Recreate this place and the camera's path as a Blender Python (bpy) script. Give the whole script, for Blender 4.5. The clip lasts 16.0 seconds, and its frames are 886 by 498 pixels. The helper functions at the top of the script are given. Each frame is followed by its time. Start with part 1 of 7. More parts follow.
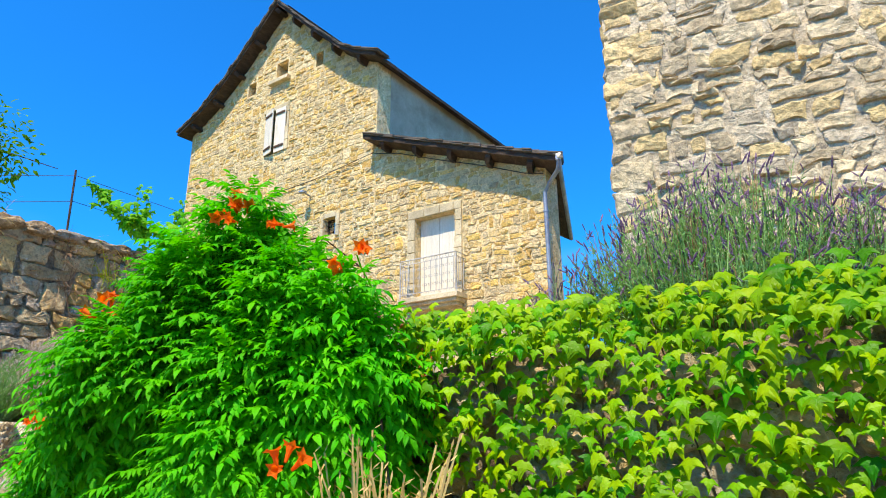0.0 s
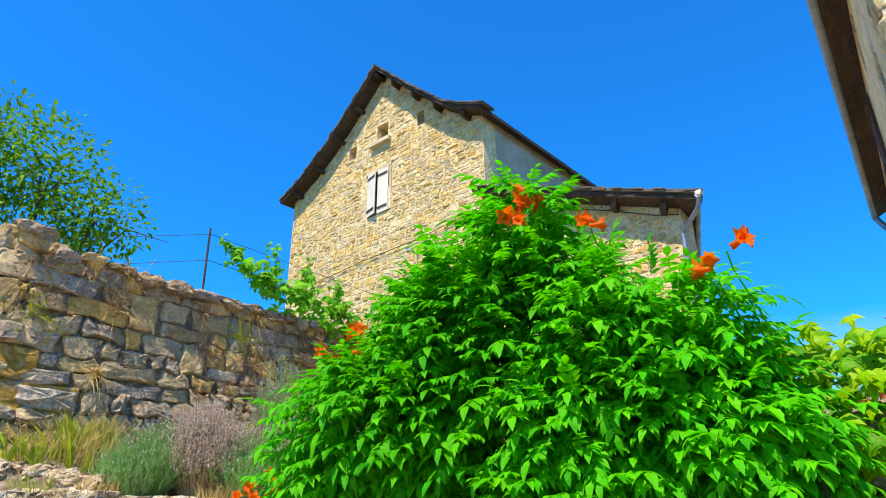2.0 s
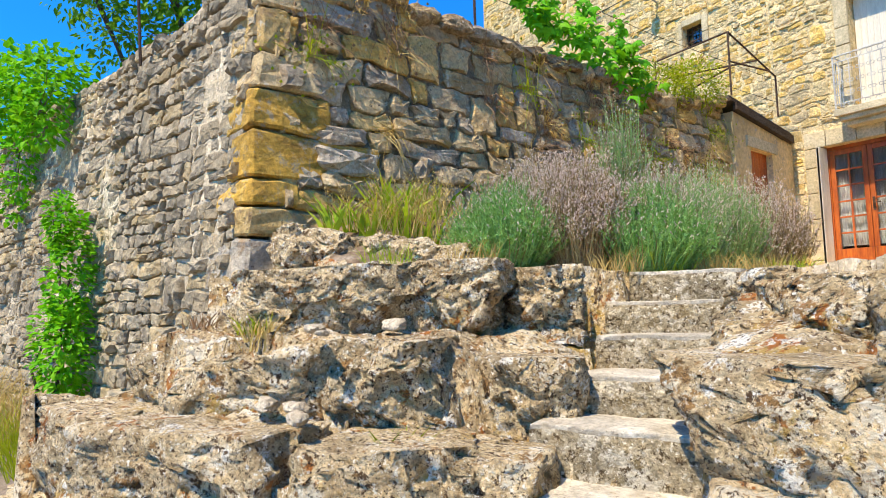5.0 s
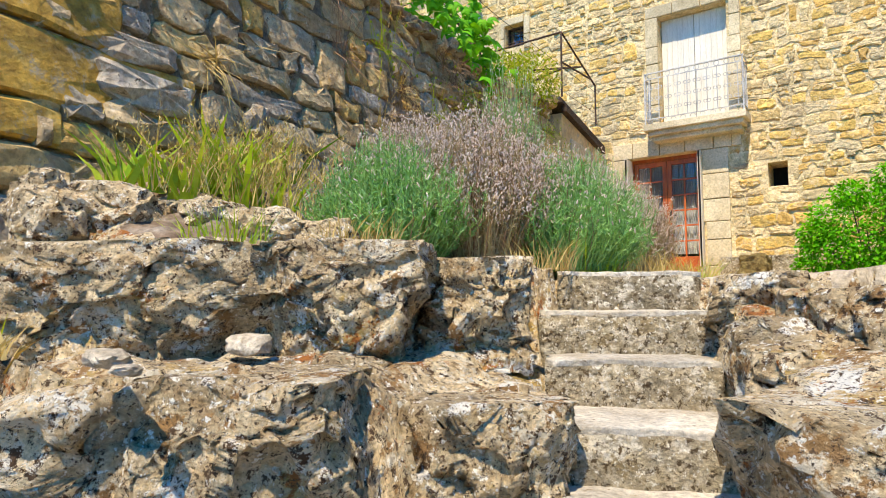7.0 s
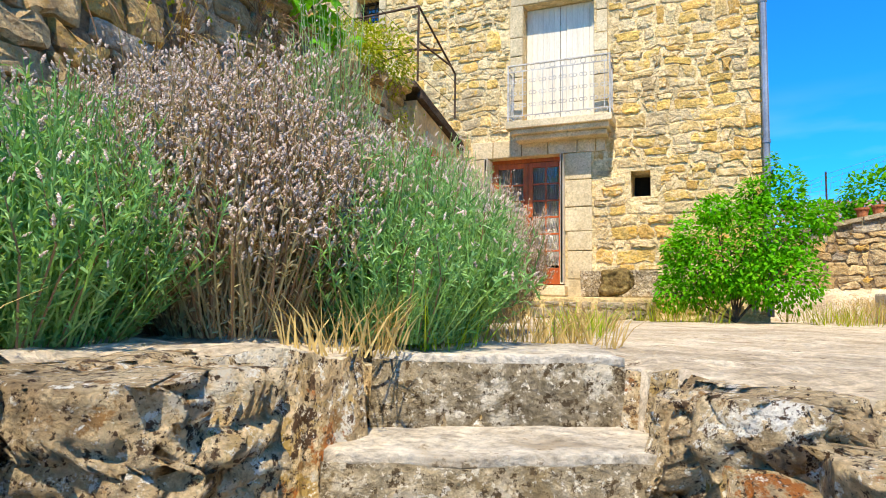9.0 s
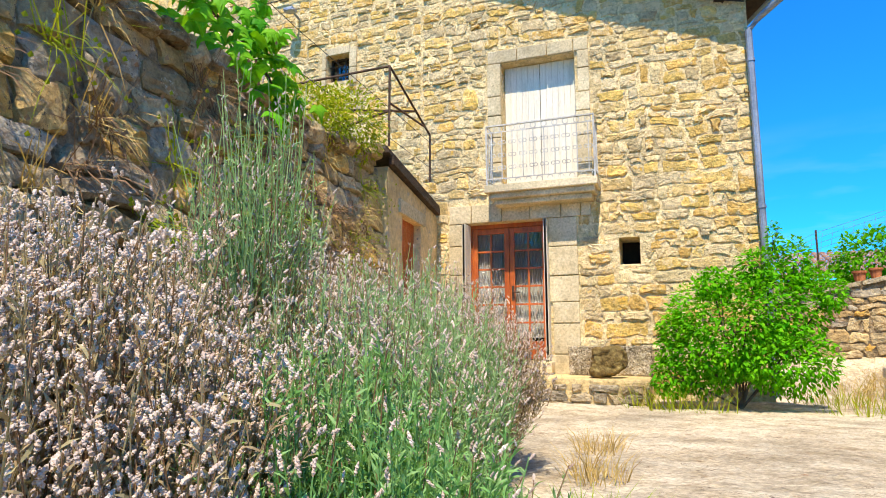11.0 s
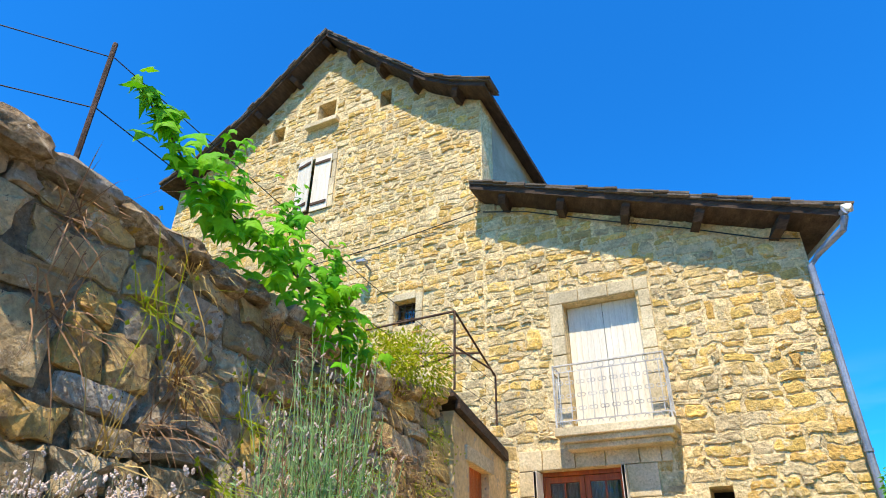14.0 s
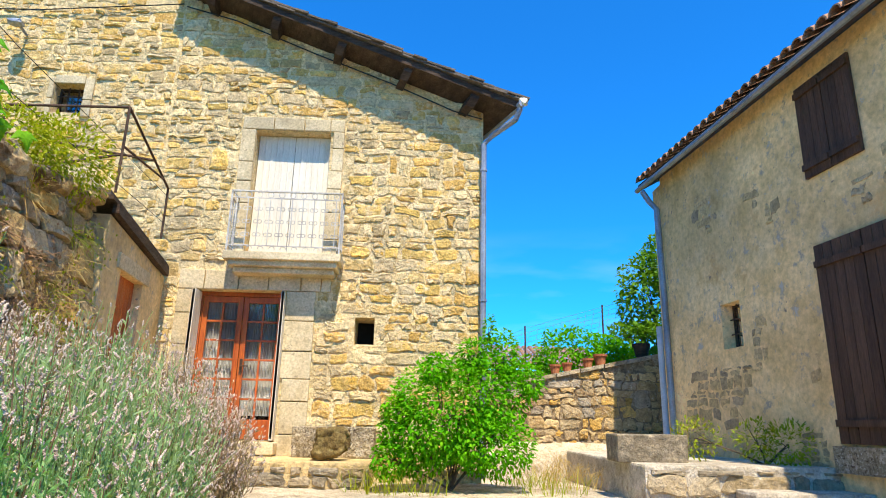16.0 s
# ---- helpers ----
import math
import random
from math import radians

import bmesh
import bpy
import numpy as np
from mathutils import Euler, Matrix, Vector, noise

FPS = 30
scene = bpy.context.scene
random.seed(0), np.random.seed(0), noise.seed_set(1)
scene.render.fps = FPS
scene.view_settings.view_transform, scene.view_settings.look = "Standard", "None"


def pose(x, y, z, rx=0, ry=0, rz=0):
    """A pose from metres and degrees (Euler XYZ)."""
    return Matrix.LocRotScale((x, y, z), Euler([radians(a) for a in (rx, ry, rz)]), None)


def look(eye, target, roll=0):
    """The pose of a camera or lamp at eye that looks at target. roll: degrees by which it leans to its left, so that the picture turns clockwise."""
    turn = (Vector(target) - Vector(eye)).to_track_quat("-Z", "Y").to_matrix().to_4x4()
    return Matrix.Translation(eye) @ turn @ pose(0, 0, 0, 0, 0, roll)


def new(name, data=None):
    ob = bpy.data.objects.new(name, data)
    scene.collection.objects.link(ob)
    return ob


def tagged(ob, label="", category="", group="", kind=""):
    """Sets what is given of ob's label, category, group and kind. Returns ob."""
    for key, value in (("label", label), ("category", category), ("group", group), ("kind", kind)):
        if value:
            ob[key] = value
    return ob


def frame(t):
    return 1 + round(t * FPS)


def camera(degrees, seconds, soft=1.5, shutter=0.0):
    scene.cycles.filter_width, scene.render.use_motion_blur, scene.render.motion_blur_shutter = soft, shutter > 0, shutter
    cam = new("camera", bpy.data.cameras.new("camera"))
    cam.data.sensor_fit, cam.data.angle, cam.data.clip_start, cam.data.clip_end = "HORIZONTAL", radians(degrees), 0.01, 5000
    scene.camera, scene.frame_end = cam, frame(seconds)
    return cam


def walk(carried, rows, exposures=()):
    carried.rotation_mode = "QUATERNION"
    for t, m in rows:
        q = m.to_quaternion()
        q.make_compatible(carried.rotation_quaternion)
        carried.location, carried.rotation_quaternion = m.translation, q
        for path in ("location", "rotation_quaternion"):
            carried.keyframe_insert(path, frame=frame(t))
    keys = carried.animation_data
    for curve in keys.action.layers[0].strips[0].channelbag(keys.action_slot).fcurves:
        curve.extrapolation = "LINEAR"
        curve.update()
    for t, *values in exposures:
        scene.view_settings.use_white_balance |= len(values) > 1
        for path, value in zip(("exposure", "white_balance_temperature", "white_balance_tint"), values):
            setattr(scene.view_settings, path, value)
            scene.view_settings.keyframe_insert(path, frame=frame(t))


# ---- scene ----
cam = camera(70.4, 16.0, soft=1.0)
PATH = [
    (0, (1.325, 0.857, 1.817), (0.23, 2.429, 2.391), -0.4),
    (0.5, (1.015, 0.842, 1.828), (-0.184, 2.335, 2.406), -0.5),
    (1, (0.676, 0.841, 1.867), (-0.546, 2.29, 2.506), -0.3),
    (1.5, (0.338, 0.858, 1.868), (-0.89, 2.263, 2.588), -0.4),
    (2, (-0.006, 0.883, 1.846), (-1.238, 2.256, 2.617), -0.4),
    (2.2, (-0.156, 0.912, 1.825), (-1.407, 2.277, 2.581), -0.6),
    (2.5, (-0.421, 0.952, 1.783), (-1.682, 2.299, 2.557), -0.5),
    (2.8, (-0.698, 0.936, 1.738), (-2.003, 2.273, 2.45), -1.0),
    (2.9, (-0.783, 0.933, 1.736), (-2.125, 2.264, 2.391), -1.3),
    (3, (-0.875, 0.927, 1.725), (-2.261, 2.238, 2.326), -0.9),
    (3.1, (-0.967, 0.939, 1.741), (-2.395, 2.225, 2.293), -0.8),
    (3.5, (-1.348, 0.904, 1.717), (-2.893, 2.112, 2.108), -1.2),
    (4, (-1.897, 0.927, 1.753), (-3.572, 1.996, 1.979), -1.0),
    (4.2, (-2.09, 0.898, 1.747), (-3.793, 1.93, 1.947), -1.2),
    (6.3, (-3.809, 0.804, 1.795), (-5.181, 2.249, 1.961), -0.4),
    (6.5, (-3.909, 0.94, 1.812), (-5.222, 2.44, 1.979), -0.2),
    (7, (-4.16, 1.25, 1.796), (-5.328, 2.865, 1.966), 0.1),
    (7.5, (-4.371, 1.569, 1.821), (-5.412, 3.268, 1.988), 0.2),
    (8, (-4.488, 1.93, 1.829), (-5.405, 3.7, 1.988), 0.5),
    (8.4, (-4.578, 2.223, 1.807), (-5.421, 4.028, 1.983), 0.5),
    (8.5, (-4.62, 2.314, 1.835), (-5.436, 4.133, 1.989), 0.7),
    (9, (-4.698, 2.618, 2.091), (-5.475, 4.454, 2.247), 0.8),
    (9.2, (-4.707, 2.729, 2.105), (-5.474, 4.57, 2.261), 0.9),
    (11.3, (-4.97, 3.29, 2.637), (-5.673, 5.131, 2.983), 0.1),
    (11.5, (-4.978, 3.296, 2.646), (-5.711, 5.115, 3.04), 0.0),
    (12, (-4.983, 3.285, 2.668), (-5.774, 5.033, 3.234), -0.1),
    (12.5, (-4.987, 3.277, 2.685), (-5.803, 4.945, 3.428), 0.2),
    (13, (-4.985, 3.258, 2.699), (-5.802, 4.862, 3.57), 0.4),
    (13.5, (-4.99, 3.253, 2.7), (-5.795, 4.808, 3.666), 0.4),
    (14, (-4.964, 3.257, 2.688), (-5.755, 4.807, 3.674), 0.7),
    (14.5, (-4.911, 3.256, 2.658), (-5.601, 4.856, 3.639), 0.9),
    (15, (-4.861, 3.265, 2.611), (-5.394, 5.0, 3.453), 0.1),
    (15.5, (-4.839, 3.276, 2.595), (-5.133, 5.162, 3.192), 1.4),
    (16, (-4.86, 3.346, 2.594), (-4.785, 5.272, 3.13), 1.3),
]
walk(cam, [(t, look(eye, target, roll)) for t, eye, target, roll in PATH], [(0.0, 0.6, 6900, 10), (16.0, 0.6, 6900, 10)])

SUN_EL, SUN_AZ = 61.0, 169.0
world = bpy.data.worlds.new("world")
scene.world = world
world.use_nodes = True
wn, wl = world.node_tree.nodes, world.node_tree.links
sky = wn.new("ShaderNodeTexSky")
sky.sky_type, sky.sun_disc = "NISHITA", False
sky.sun_elevation, sky.sun_rotation = radians(SUN_EL), radians(SUN_AZ)
sky.air_density, sky.dust_density, sky.ozone_density = 1.0, 0.2, 3.0
deep = wn.new("ShaderNodeMix")
deep.data_type, deep.blend_type = "RGBA", "MULTIPLY"
deep.inputs[0].default_value, deep.inputs[7].default_value = 1.0, (0.05, 0.83, 1.64, 1)
wl.new(sky.outputs[0], deep.inputs[6])
# thin fair-weather cloud low over the horizon
wtc, wmap, wnoise, wramp = (wn.new("ShaderNode" + k) for k in ("TexCoord", "Mapping", "TexNoise", "ValToRGB"))
wmap.inputs["Scale"].default_value = (2.0, 2.0, 9.0)
wnoise.inputs["Scale"].default_value, wnoise.inputs["Detail"].default_value = 1.6, 6
wramp.color_ramp.elements[0].position, wramp.color_ramp.elements[1].position = 0.47, 0.75
wl.new(wtc.outputs["Generated"], wmap.inputs[0]), wl.new(wmap.outputs[0], wnoise.inputs[0]), wl.new(wnoise.outputs[0], wramp.inputs[0])
wsep, wband = wn.new("ShaderNodeSeparateXYZ"), wn.new("ShaderNodeMapRange")
wband.inputs[1].default_value, wband.inputs[2].default_value = 0.30, 0.05
wband.inputs[3].default_value, wband.inputs[4].default_value = 0.0, 0.6
wl.new(wtc.outputs["Generated"], wsep.inputs[0]), wl.new(wsep.outputs[2], wband.inputs[0])
wmul, cloud = wn.new("ShaderNodeMath"), wn.new("ShaderNodeMix")
wmul.operation = "MULTIPLY"
wl.new(wramp.outputs[0], wmul.inputs[0]), wl.new(wband.outputs[0], wmul.inputs[1])
cloud.data_type = "RGBA"
cloud.inputs[7].default_value = (5.0, 6.2, 7.5, 1)
wl.new(wmul.outputs[0], cloud.inputs[0]), wl.new(deep.outputs[2], cloud.inputs[6])
wl.new(cloud.outputs[2], wn["Background"].inputs[0])
wn["Background"].inputs[1].default_value = 0.13

sun_data = bpy.data.lights.new("sun", "SUN")
sun_data.energy, sun_data.angle, sun_data.color = 5.0, radians(0.53), (1.0, 0.90, 0.73)
sun = new("sun", sun_data)
az, el = radians(SUN_AZ), radians(SUN_EL)
sun.matrix_world = look((math.sin(az) * math.cos(el) * 60, math.cos(az) * math.cos(el) * 60, math.sin(el) * 60), (0, 0, 0))

# ---- materials ----
def surf(name, cols, scale=3.0, rough=0.85, bump=0.4, bscale=25.0, rand="", randcols=None, metal=0.0, big=0.35, stretch=(1, 1, 1), spots=None, leaf=0.0, spec=0.3, cracks=0.0, own=False):
    """Noise-mixed colours; rand 'ob' or 'isl' picks a tint for each piece from randcols."""
    m = bpy.data.materials.new(name)
    m.use_nodes = True
    n, l = m.node_tree.nodes, m.node_tree.links
    b = n["Principled BSDF"]
    b.inputs["Roughness"].default_value, b.inputs["Metallic"].default_value = rough, metal
    b.inputs["Specular IOR Level"].default_value = spec
    tc, mp = n.new("ShaderNodeTexCoord"), n.new("ShaderNodeMapping")
    mp.inputs["Scale"].default_value = stretch
    l.new(tc.outputs["Object"], mp.inputs[0])
    if own:
        away, plus = n.new("ShaderNodeVectorMath"), n.new("ShaderNodeVectorMath")
        away.operation, plus.operation = "SCALE", "ADD"
        away.inputs[0].default_value = (61.0, 37.0, 83.0)
        l.new(n.new("ShaderNodeObjectInfo").outputs["Random"] if rand == "ob" else n.new("ShaderNodeNewGeometry").outputs["Random Per Island"], away.inputs[3])
        l.new(mp.outputs[0], plus.inputs[0]), l.new(away.outputs[0], plus.inputs[1])
        mp = plus
    nz = n.new("ShaderNodeTexNoise")
    nz.inputs["Scale"].default_value, nz.inputs["Detail"].default_value, nz.inputs["Roughness"].default_value = scale, 9, 0.65
    l.new(mp.outputs[0], nz.inputs[0])
    rp = n.new("ShaderNodeValToRGB")
    for k in range(len(cols) - 2):
        rp.color_ramp.elements.new(0.5)
    for k, c in enumerate(cols):
        e = rp.color_ramp.elements[k]
        e.position, e.color = 0.3 + 0.4 * k / max(1, len(cols) - 1), (*c, 1)
    l.new(nz.outputs[0], rp.inputs[0])
    col = rp.outputs[0]
    def mix(kind, a, bb, f):
        x = n.new("ShaderNodeMix")
        x.data_type, x.blend_type = "RGBA", kind
        if isinstance(f, float):
            x.inputs[0].default_value = f
        else:
            l.new(f, x.inputs[0])
        l.new(a, x.inputs[6])
        if isinstance(bb, tuple):
            x.inputs[7].default_value = (*bb, 1)
        else:
            l.new(bb, x.inputs[7])
        return x.outputs[2]
    if rand:
        src = n.new("ShaderNodeObjectInfo").outputs["Random"] if rand == "ob" else n.new("ShaderNodeNewGeometry").outputs["Random Per Island"]
        rr = n.new("ShaderNodeValToRGB")
        rr.color_ramp.interpolation = "CONSTANT" if len(randcols) > 3 else "LINEAR"
        for k in range(len(randcols) - 2):
            rr.color_ramp.elements.new(0.5)
        for k, c in enumerate(randcols):
            e = rr.color_ramp.elements[k]
            e.position, e.color = k / (len(randcols) if len(randcols) > 3 else len(randcols) - 1), (*c, 1)
        l.new(src, rr.inputs[0])
        col = mix("MIX", col, rr.outputs[0], 0.62)
    # large soft stains and fine grain
    n2 = n.new("ShaderNodeTexNoise")
    n2.inputs["Scale"].default_value, n2.inputs["Detail"].default_value = scale * 0.22, 4
    l.new(mp.outputs[0], n2.inputs[0])
    mr = n.new("ShaderNodeMapRange")
    mr.inputs[1].default_value, mr.inputs[2].default_value, mr.inputs[3].default_value, mr.inputs[4].default_value = 0.3, 0.7, 1 - big, 1 + big * 0.6
    l.new(n2.outputs[0], mr.inputs[0])
    g = n.new("ShaderNodeTexNoise")
    g.inputs["Scale"].default_value, g.inputs["Detail"].default_value = bscale, 10
    g.inputs["Roughness"].default_value = 0.7
    l.new(mp.outputs[0], g.inputs[0])
    col = mix("MULTIPLY", col, mr.outputs[0], 1.0)
    gr = n.new("ShaderNodeMapRange")
    gr.inputs[1].default_value, gr.inputs[2].default_value, gr.inputs[3].default_value, gr.inputs[4].default_value = 0.32, 0.68, 0.55, 1.38
    l.new(g.outputs[0], gr.inputs[0])
    col = mix("MULTIPLY", col, gr.outputs[0], min(1.0, bump * 2 + 0.15))
    for sc, lo, hi, c in spots or ():
        s = n.new("ShaderNodeTexNoise")
        s.inputs["Scale"].default_value, s.inputs["Detail"].default_value, s.inputs["Roughness"].default_value = sc, 7, 0.75
        l.new(mp.outputs[0], s.inputs[0])
        sm = n.new("ShaderNodeMapRange")
        sm.inputs[1].default_value, sm.inputs[2].default_value = lo, hi
        l.new(s.outputs[0], sm.inputs[0])
        col = mix("MIX", col, c, sm.outputs[0])
    height = g.outputs[0]
    if cracks:
        vo, wob = n.new("ShaderNodeTexVoronoi"), n.new("ShaderNodeVectorMath")
        vo.feature = "DISTANCE_TO_EDGE"
        vo.inputs["Scale"].default_value = cracks
        sc = n.new("ShaderNodeVectorMath")
        sc.operation, sc.inputs[3].default_value = "SCALE", 0.35
        l.new(nz.outputs["Color"], sc.inputs[0])
        l.new(mp.outputs[0], wob.inputs[0]), l.new(sc.outputs[0], wob.inputs[1]), l.new(wob.outputs[0], vo.inputs["Vector"])
        cm = n.new("ShaderNodeMapRange")
        cm.inputs[1].default_value, cm.inputs[2].default_value, cm.inputs[3].default_value, cm.inputs[4].default_value = 0.0, 0.035, 0.42, 1.0
        l.new(vo.outputs[0], cm.inputs[0])
        col = mix("MULTIPLY", col, cm.outputs[0], 1.0)
        hm = n.new("ShaderNodeMath")
        hm.operation = "MULTIPLY"
        l.new(g.outputs[0], hm.inputs[0]), l.new(cm.outputs[0], hm.inputs[1])
        height = hm.outputs[0]
    l.new(col, b.inputs["Base Color"])
    if bump:
        bp = n.new("ShaderNodeBump")
        bp.inputs["Strength"].default_value, bp.inputs["Distance"].default_value = bump, 0.03
        if bump >= 0.8:
            # coarser hollows beside the fine grain
            co, ad = n.new("ShaderNodeTexNoise"), n.new("ShaderNodeMath")
            co.inputs["Scale"].default_value, co.inputs["Detail"].default_value = bscale * 0.3, 5
            l.new(mp.outputs[0], co.inputs[0])
            ad.operation, ad.inputs[1].default_value = "MULTIPLY_ADD", 2.2
            l.new(co.outputs[0], ad.inputs[0]), l.new(height, ad.inputs[2])
            height = ad.outputs[0]
        l.new(height, bp.inputs["Height"])
        l.new(bp.outputs[0], b.inputs["Normal"])
    if leaf:
        tr, ms = n.new("ShaderNodeBsdfTranslucent"), n.new("ShaderNodeMixShader")
        l.new(mix("MULTIPLY", col, (1.3, 1.25, 0.5), 1.0), tr.inputs[0])
        ms.inputs[0].default_value = leaf
        l.new(b.outputs[0], ms.inputs[1]), l.new(tr.outputs[0], ms.inputs[2]), l.new(ms.outputs[0], n["Material Output"].inputs[0])
    return m

HOUSE = [(0.70, 0.47, 0.16), (0.74, 0.45, 0.08), (0.58, 0.43, 0.22), (0.80, 0.62, 0.32), (0.68, 0.36, 0.04), (0.50, 0.39, 0.23), (0.78, 0.48, 0.07), (0.82, 0.66, 0.38)]
OLD = [(0.58, 0.40, 0.18), (0.31, 0.27, 0.22), (0.66, 0.43, 0.13), (0.54, 0.42, 0.25), (0.68, 0.50, 0.25), (0.45, 0.30, 0.13), (0.35, 0.34, 0.31), (0.72, 0.40, 0.05), (0.48, 0.36, 0.21)]
GREY = [(0.38, 0.30, 0.18), (0.28, 0.23, 0.15), (0.42, 0.32, 0.18), (0.43, 0.35, 0.23), (0.25, 0.205, 0.135), (0.44, 0.31, 0.13)]
PALE = [(0.74, 0.57, 0.31), (0.60, 0.47, 0.28), (0.76, 0.53, 0.20), (0.60, 0.50, 0.35), (0.80, 0.65, 0.40), (0.70, 0.50, 0.18)]
def stone_pair(name, cols, base, spots=None, bump=0.55):
    return [surf(name + "_" + k, base, 5.0, 0.9, bump, 22.0, k, cols, big=0.35, spots=spots, own=True) for k in ("ob", "isl")]
lichen = [(11.0, 0.60, 0.68, (0.26, 0.20, 0.12)), (13.0, 0.64, 0.72, (0.55, 0.33, 0.08))]
house_patches = [(3.2, 0.52, 0.62, (0.76, 0.58, 0.32)), (9.0, 0.56, 0.64, (0.78, 0.65, 0.40)), (4.5, 0.58, 0.66, (0.68, 0.38, 0.05)), (17.0, 0.60, 0.67, (0.34, 0.24, 0.11))]
wall_patches = [(4.0, 0.54, 0.64, (0.32, 0.205, 0.10)), (9.0, 0.58, 0.66, (0.64, 0.54, 0.38)), (2.6, 0.60, 0.68, (0.50, 0.30, 0.08)), (22.0, 0.59, 0.65, (0.09, 0.06, 0.035))]
side_patches = [(5.0, 0.54, 0.64, (0.58, 0.46, 0.29)), (11.0, 0.58, 0.66, (0.20, 0.17, 0.13)), (24.0, 0.60, 0.66, (0.13, 0.10, 0.07)), (14.0, 0.62, 0.69, (0.66, 0.60, 0.50))]
M_HOUSE = stone_pair("house_stone", HOUSE, [(0.46, 0.34, 0.17), (0.66, 0.49, 0.23), (0.78, 0.61, 0.33)], house_patches, 0.9)
M_OLD = stone_pair("old_stone", OLD, [(0.30, 0.20, 0.10), (0.60, 0.43, 0.22), (0.80, 0.63, 0.36)], wall_patches, 1.0)
M_GREY = stone_pair("grey_stone", GREY, [(0.24, 0.20, 0.13), (0.46, 0.38, 0.26), (0.64, 0.55, 0.40)], side_patches, 1.0)
M_PALE = stone_pair("pale_stone", PALE, [(0.46, 0.36, 0.22), (0.64, 0.52, 0.33), (0.76, 0.64, 0.44)], lichen[:1], 0.9)
M_BARE = stone_pair("bare_stone", [(0.58, 0.42, 0.20), (0.50, 0.38, 0.22), (0.42, 0.34, 0.23), (0.64, 0.48, 0.25)], [(0.40, 0.30, 0.17), (0.58, 0.43, 0.22), (0.68, 0.52, 0.28)], lichen[:1], 0.8)
mortar = surf("lime_mortar", [(0.60, 0.43, 0.19), (0.78, 0.60, 0.31), (0.86, 0.71, 0.42)], 6, 0.95, 0.9, 24, spots=house_patches)
pale_mortar = surf("pale_mortar", [(0.52, 0.42, 0.27), (0.66, 0.54, 0.36), (0.76, 0.64, 0.45)], 6, 0.95, 0.8, 30, spots=side_patches)
dark_joint = surf("earth_joint", [(0.13, 0.09, 0.055), (0.30, 0.22, 0.13), (0.48, 0.38, 0.25)], 9, 0.95, 1.0, 30, spots=wall_patches)
dressed = surf("dressed_limestone", [(0.56, 0.45, 0.26), (0.66, 0.54, 0.33), (0.74, 0.63, 0.42)], 4, 0.85, 0.3, 30, spots=lichen[:1])
render_grey = surf("grey_lime_render", [(0.40, 0.33, 0.22), (0.50, 0.42, 0.29), (0.58, 0.50, 0.36)], 2.5, 0.95, 0.4, 30, big=0.3)
render_tan = surf("worn_tan_render", [(0.66, 0.46, 0.20), (0.82, 0.60, 0.29), (0.86, 0.66, 0.36)], 2.2, 0.95, 0.22, 14, big=0.35, spots=[(5, 0.56, 0.66, (0.36, 0.31, 0.24)), (1.6, 0.60, 0.70, (0.60, 0.38, 0.16)), (9, 0.62, 0.68, (0.24, 0.19, 0.14)), (2.5, 0.60, 0.66, (0.50, 0.46, 0.38))])
rock = surf("weathered_limestone", [(0.40, 0.26, 0.12), (0.72, 0.54, 0.30), (0.92, 0.78, 0.52)], 11.0, 0.95, 1.0, 60, big=0.4,
            spots=[(2.4, 0.53, 0.57, (0.74, 0.64, 0.46)), (1.7, 0.55, 0.60, (0.52, 0.34, 0.10)), (5.0, 0.565, 0.60, (0.34, 0.19, 0.07)), (3.3, 0.585, 0.62, (0.40, 0.14, 0.03)), (11.0, 0.59, 0.615, (0.10, 0.055, 0.025)), (6.0, 0.58, 0.60, (0.86, 0.80, 0.67)), (24.0, 0.575, 0.60, (0.12, 0.07, 0.035)), (50.0, 0.57, 0.60, (0.06, 0.035, 0.018)), (33.0, 0.58, 0.61, (0.88, 0.82, 0.68))])
slab_rock = surf("bleached_bedrock", [(0.37, 0.29, 0.18), (0.62, 0.51, 0.36), (0.79, 0.70, 0.53)], 4.0, 0.95, 0.9, 34, big=0.35, spots=[(5.0, 0.58, 0.68, (0.30, 0.20, 0.11)), (14.0, 0.60, 0.66, (0.18, 0.12, 0.07)), (3.0, 0.66, 0.73, (0.34, 0.13, 0.04))])
soil = surf("dry_soil", [(0.16, 0.10, 0.06), (0.27, 0.19, 0.12), (0.42, 0.35, 0.26)], 7, 1.0, 0.9, 30, spots=[(14, 0.60, 0.68, (0.50, 0.45, 0.37))])
path_mat = surf("reddish_gravel_path", [(0.24, 0.17, 0.12), (0.34, 0.26, 0.19), (0.44, 0.36, 0.28)], 5, 1.0, 0.8, 45, spots=[(1.2, 0.58, 0.70, (0.13, 0.17, 0.04))])
meadow = surf("meadow_ground", [(0.09, 0.11, 0.03), (0.15, 0.16, 0.05), (0.24, 0.21, 0.09)], 0.8, 1.0, 0.6, 12)
concrete = surf("rough_concrete", [(0.26, 0.20, 0.11), (0.46, 0.37, 0.23), (0.66, 0.56, 0.40)], 16, 0.95, 1.0, 60, big=0.35, spots=[(4, 0.55, 0.62, (0.68, 0.60, 0.45)), (7, 0.57, 0.62, (0.30, 0.22, 0.11)), (34, 0.545, 0.58, (0.10, 0.065, 0.03)), (48, 0.57, 0.60, (0.76, 0.69, 0.54))])
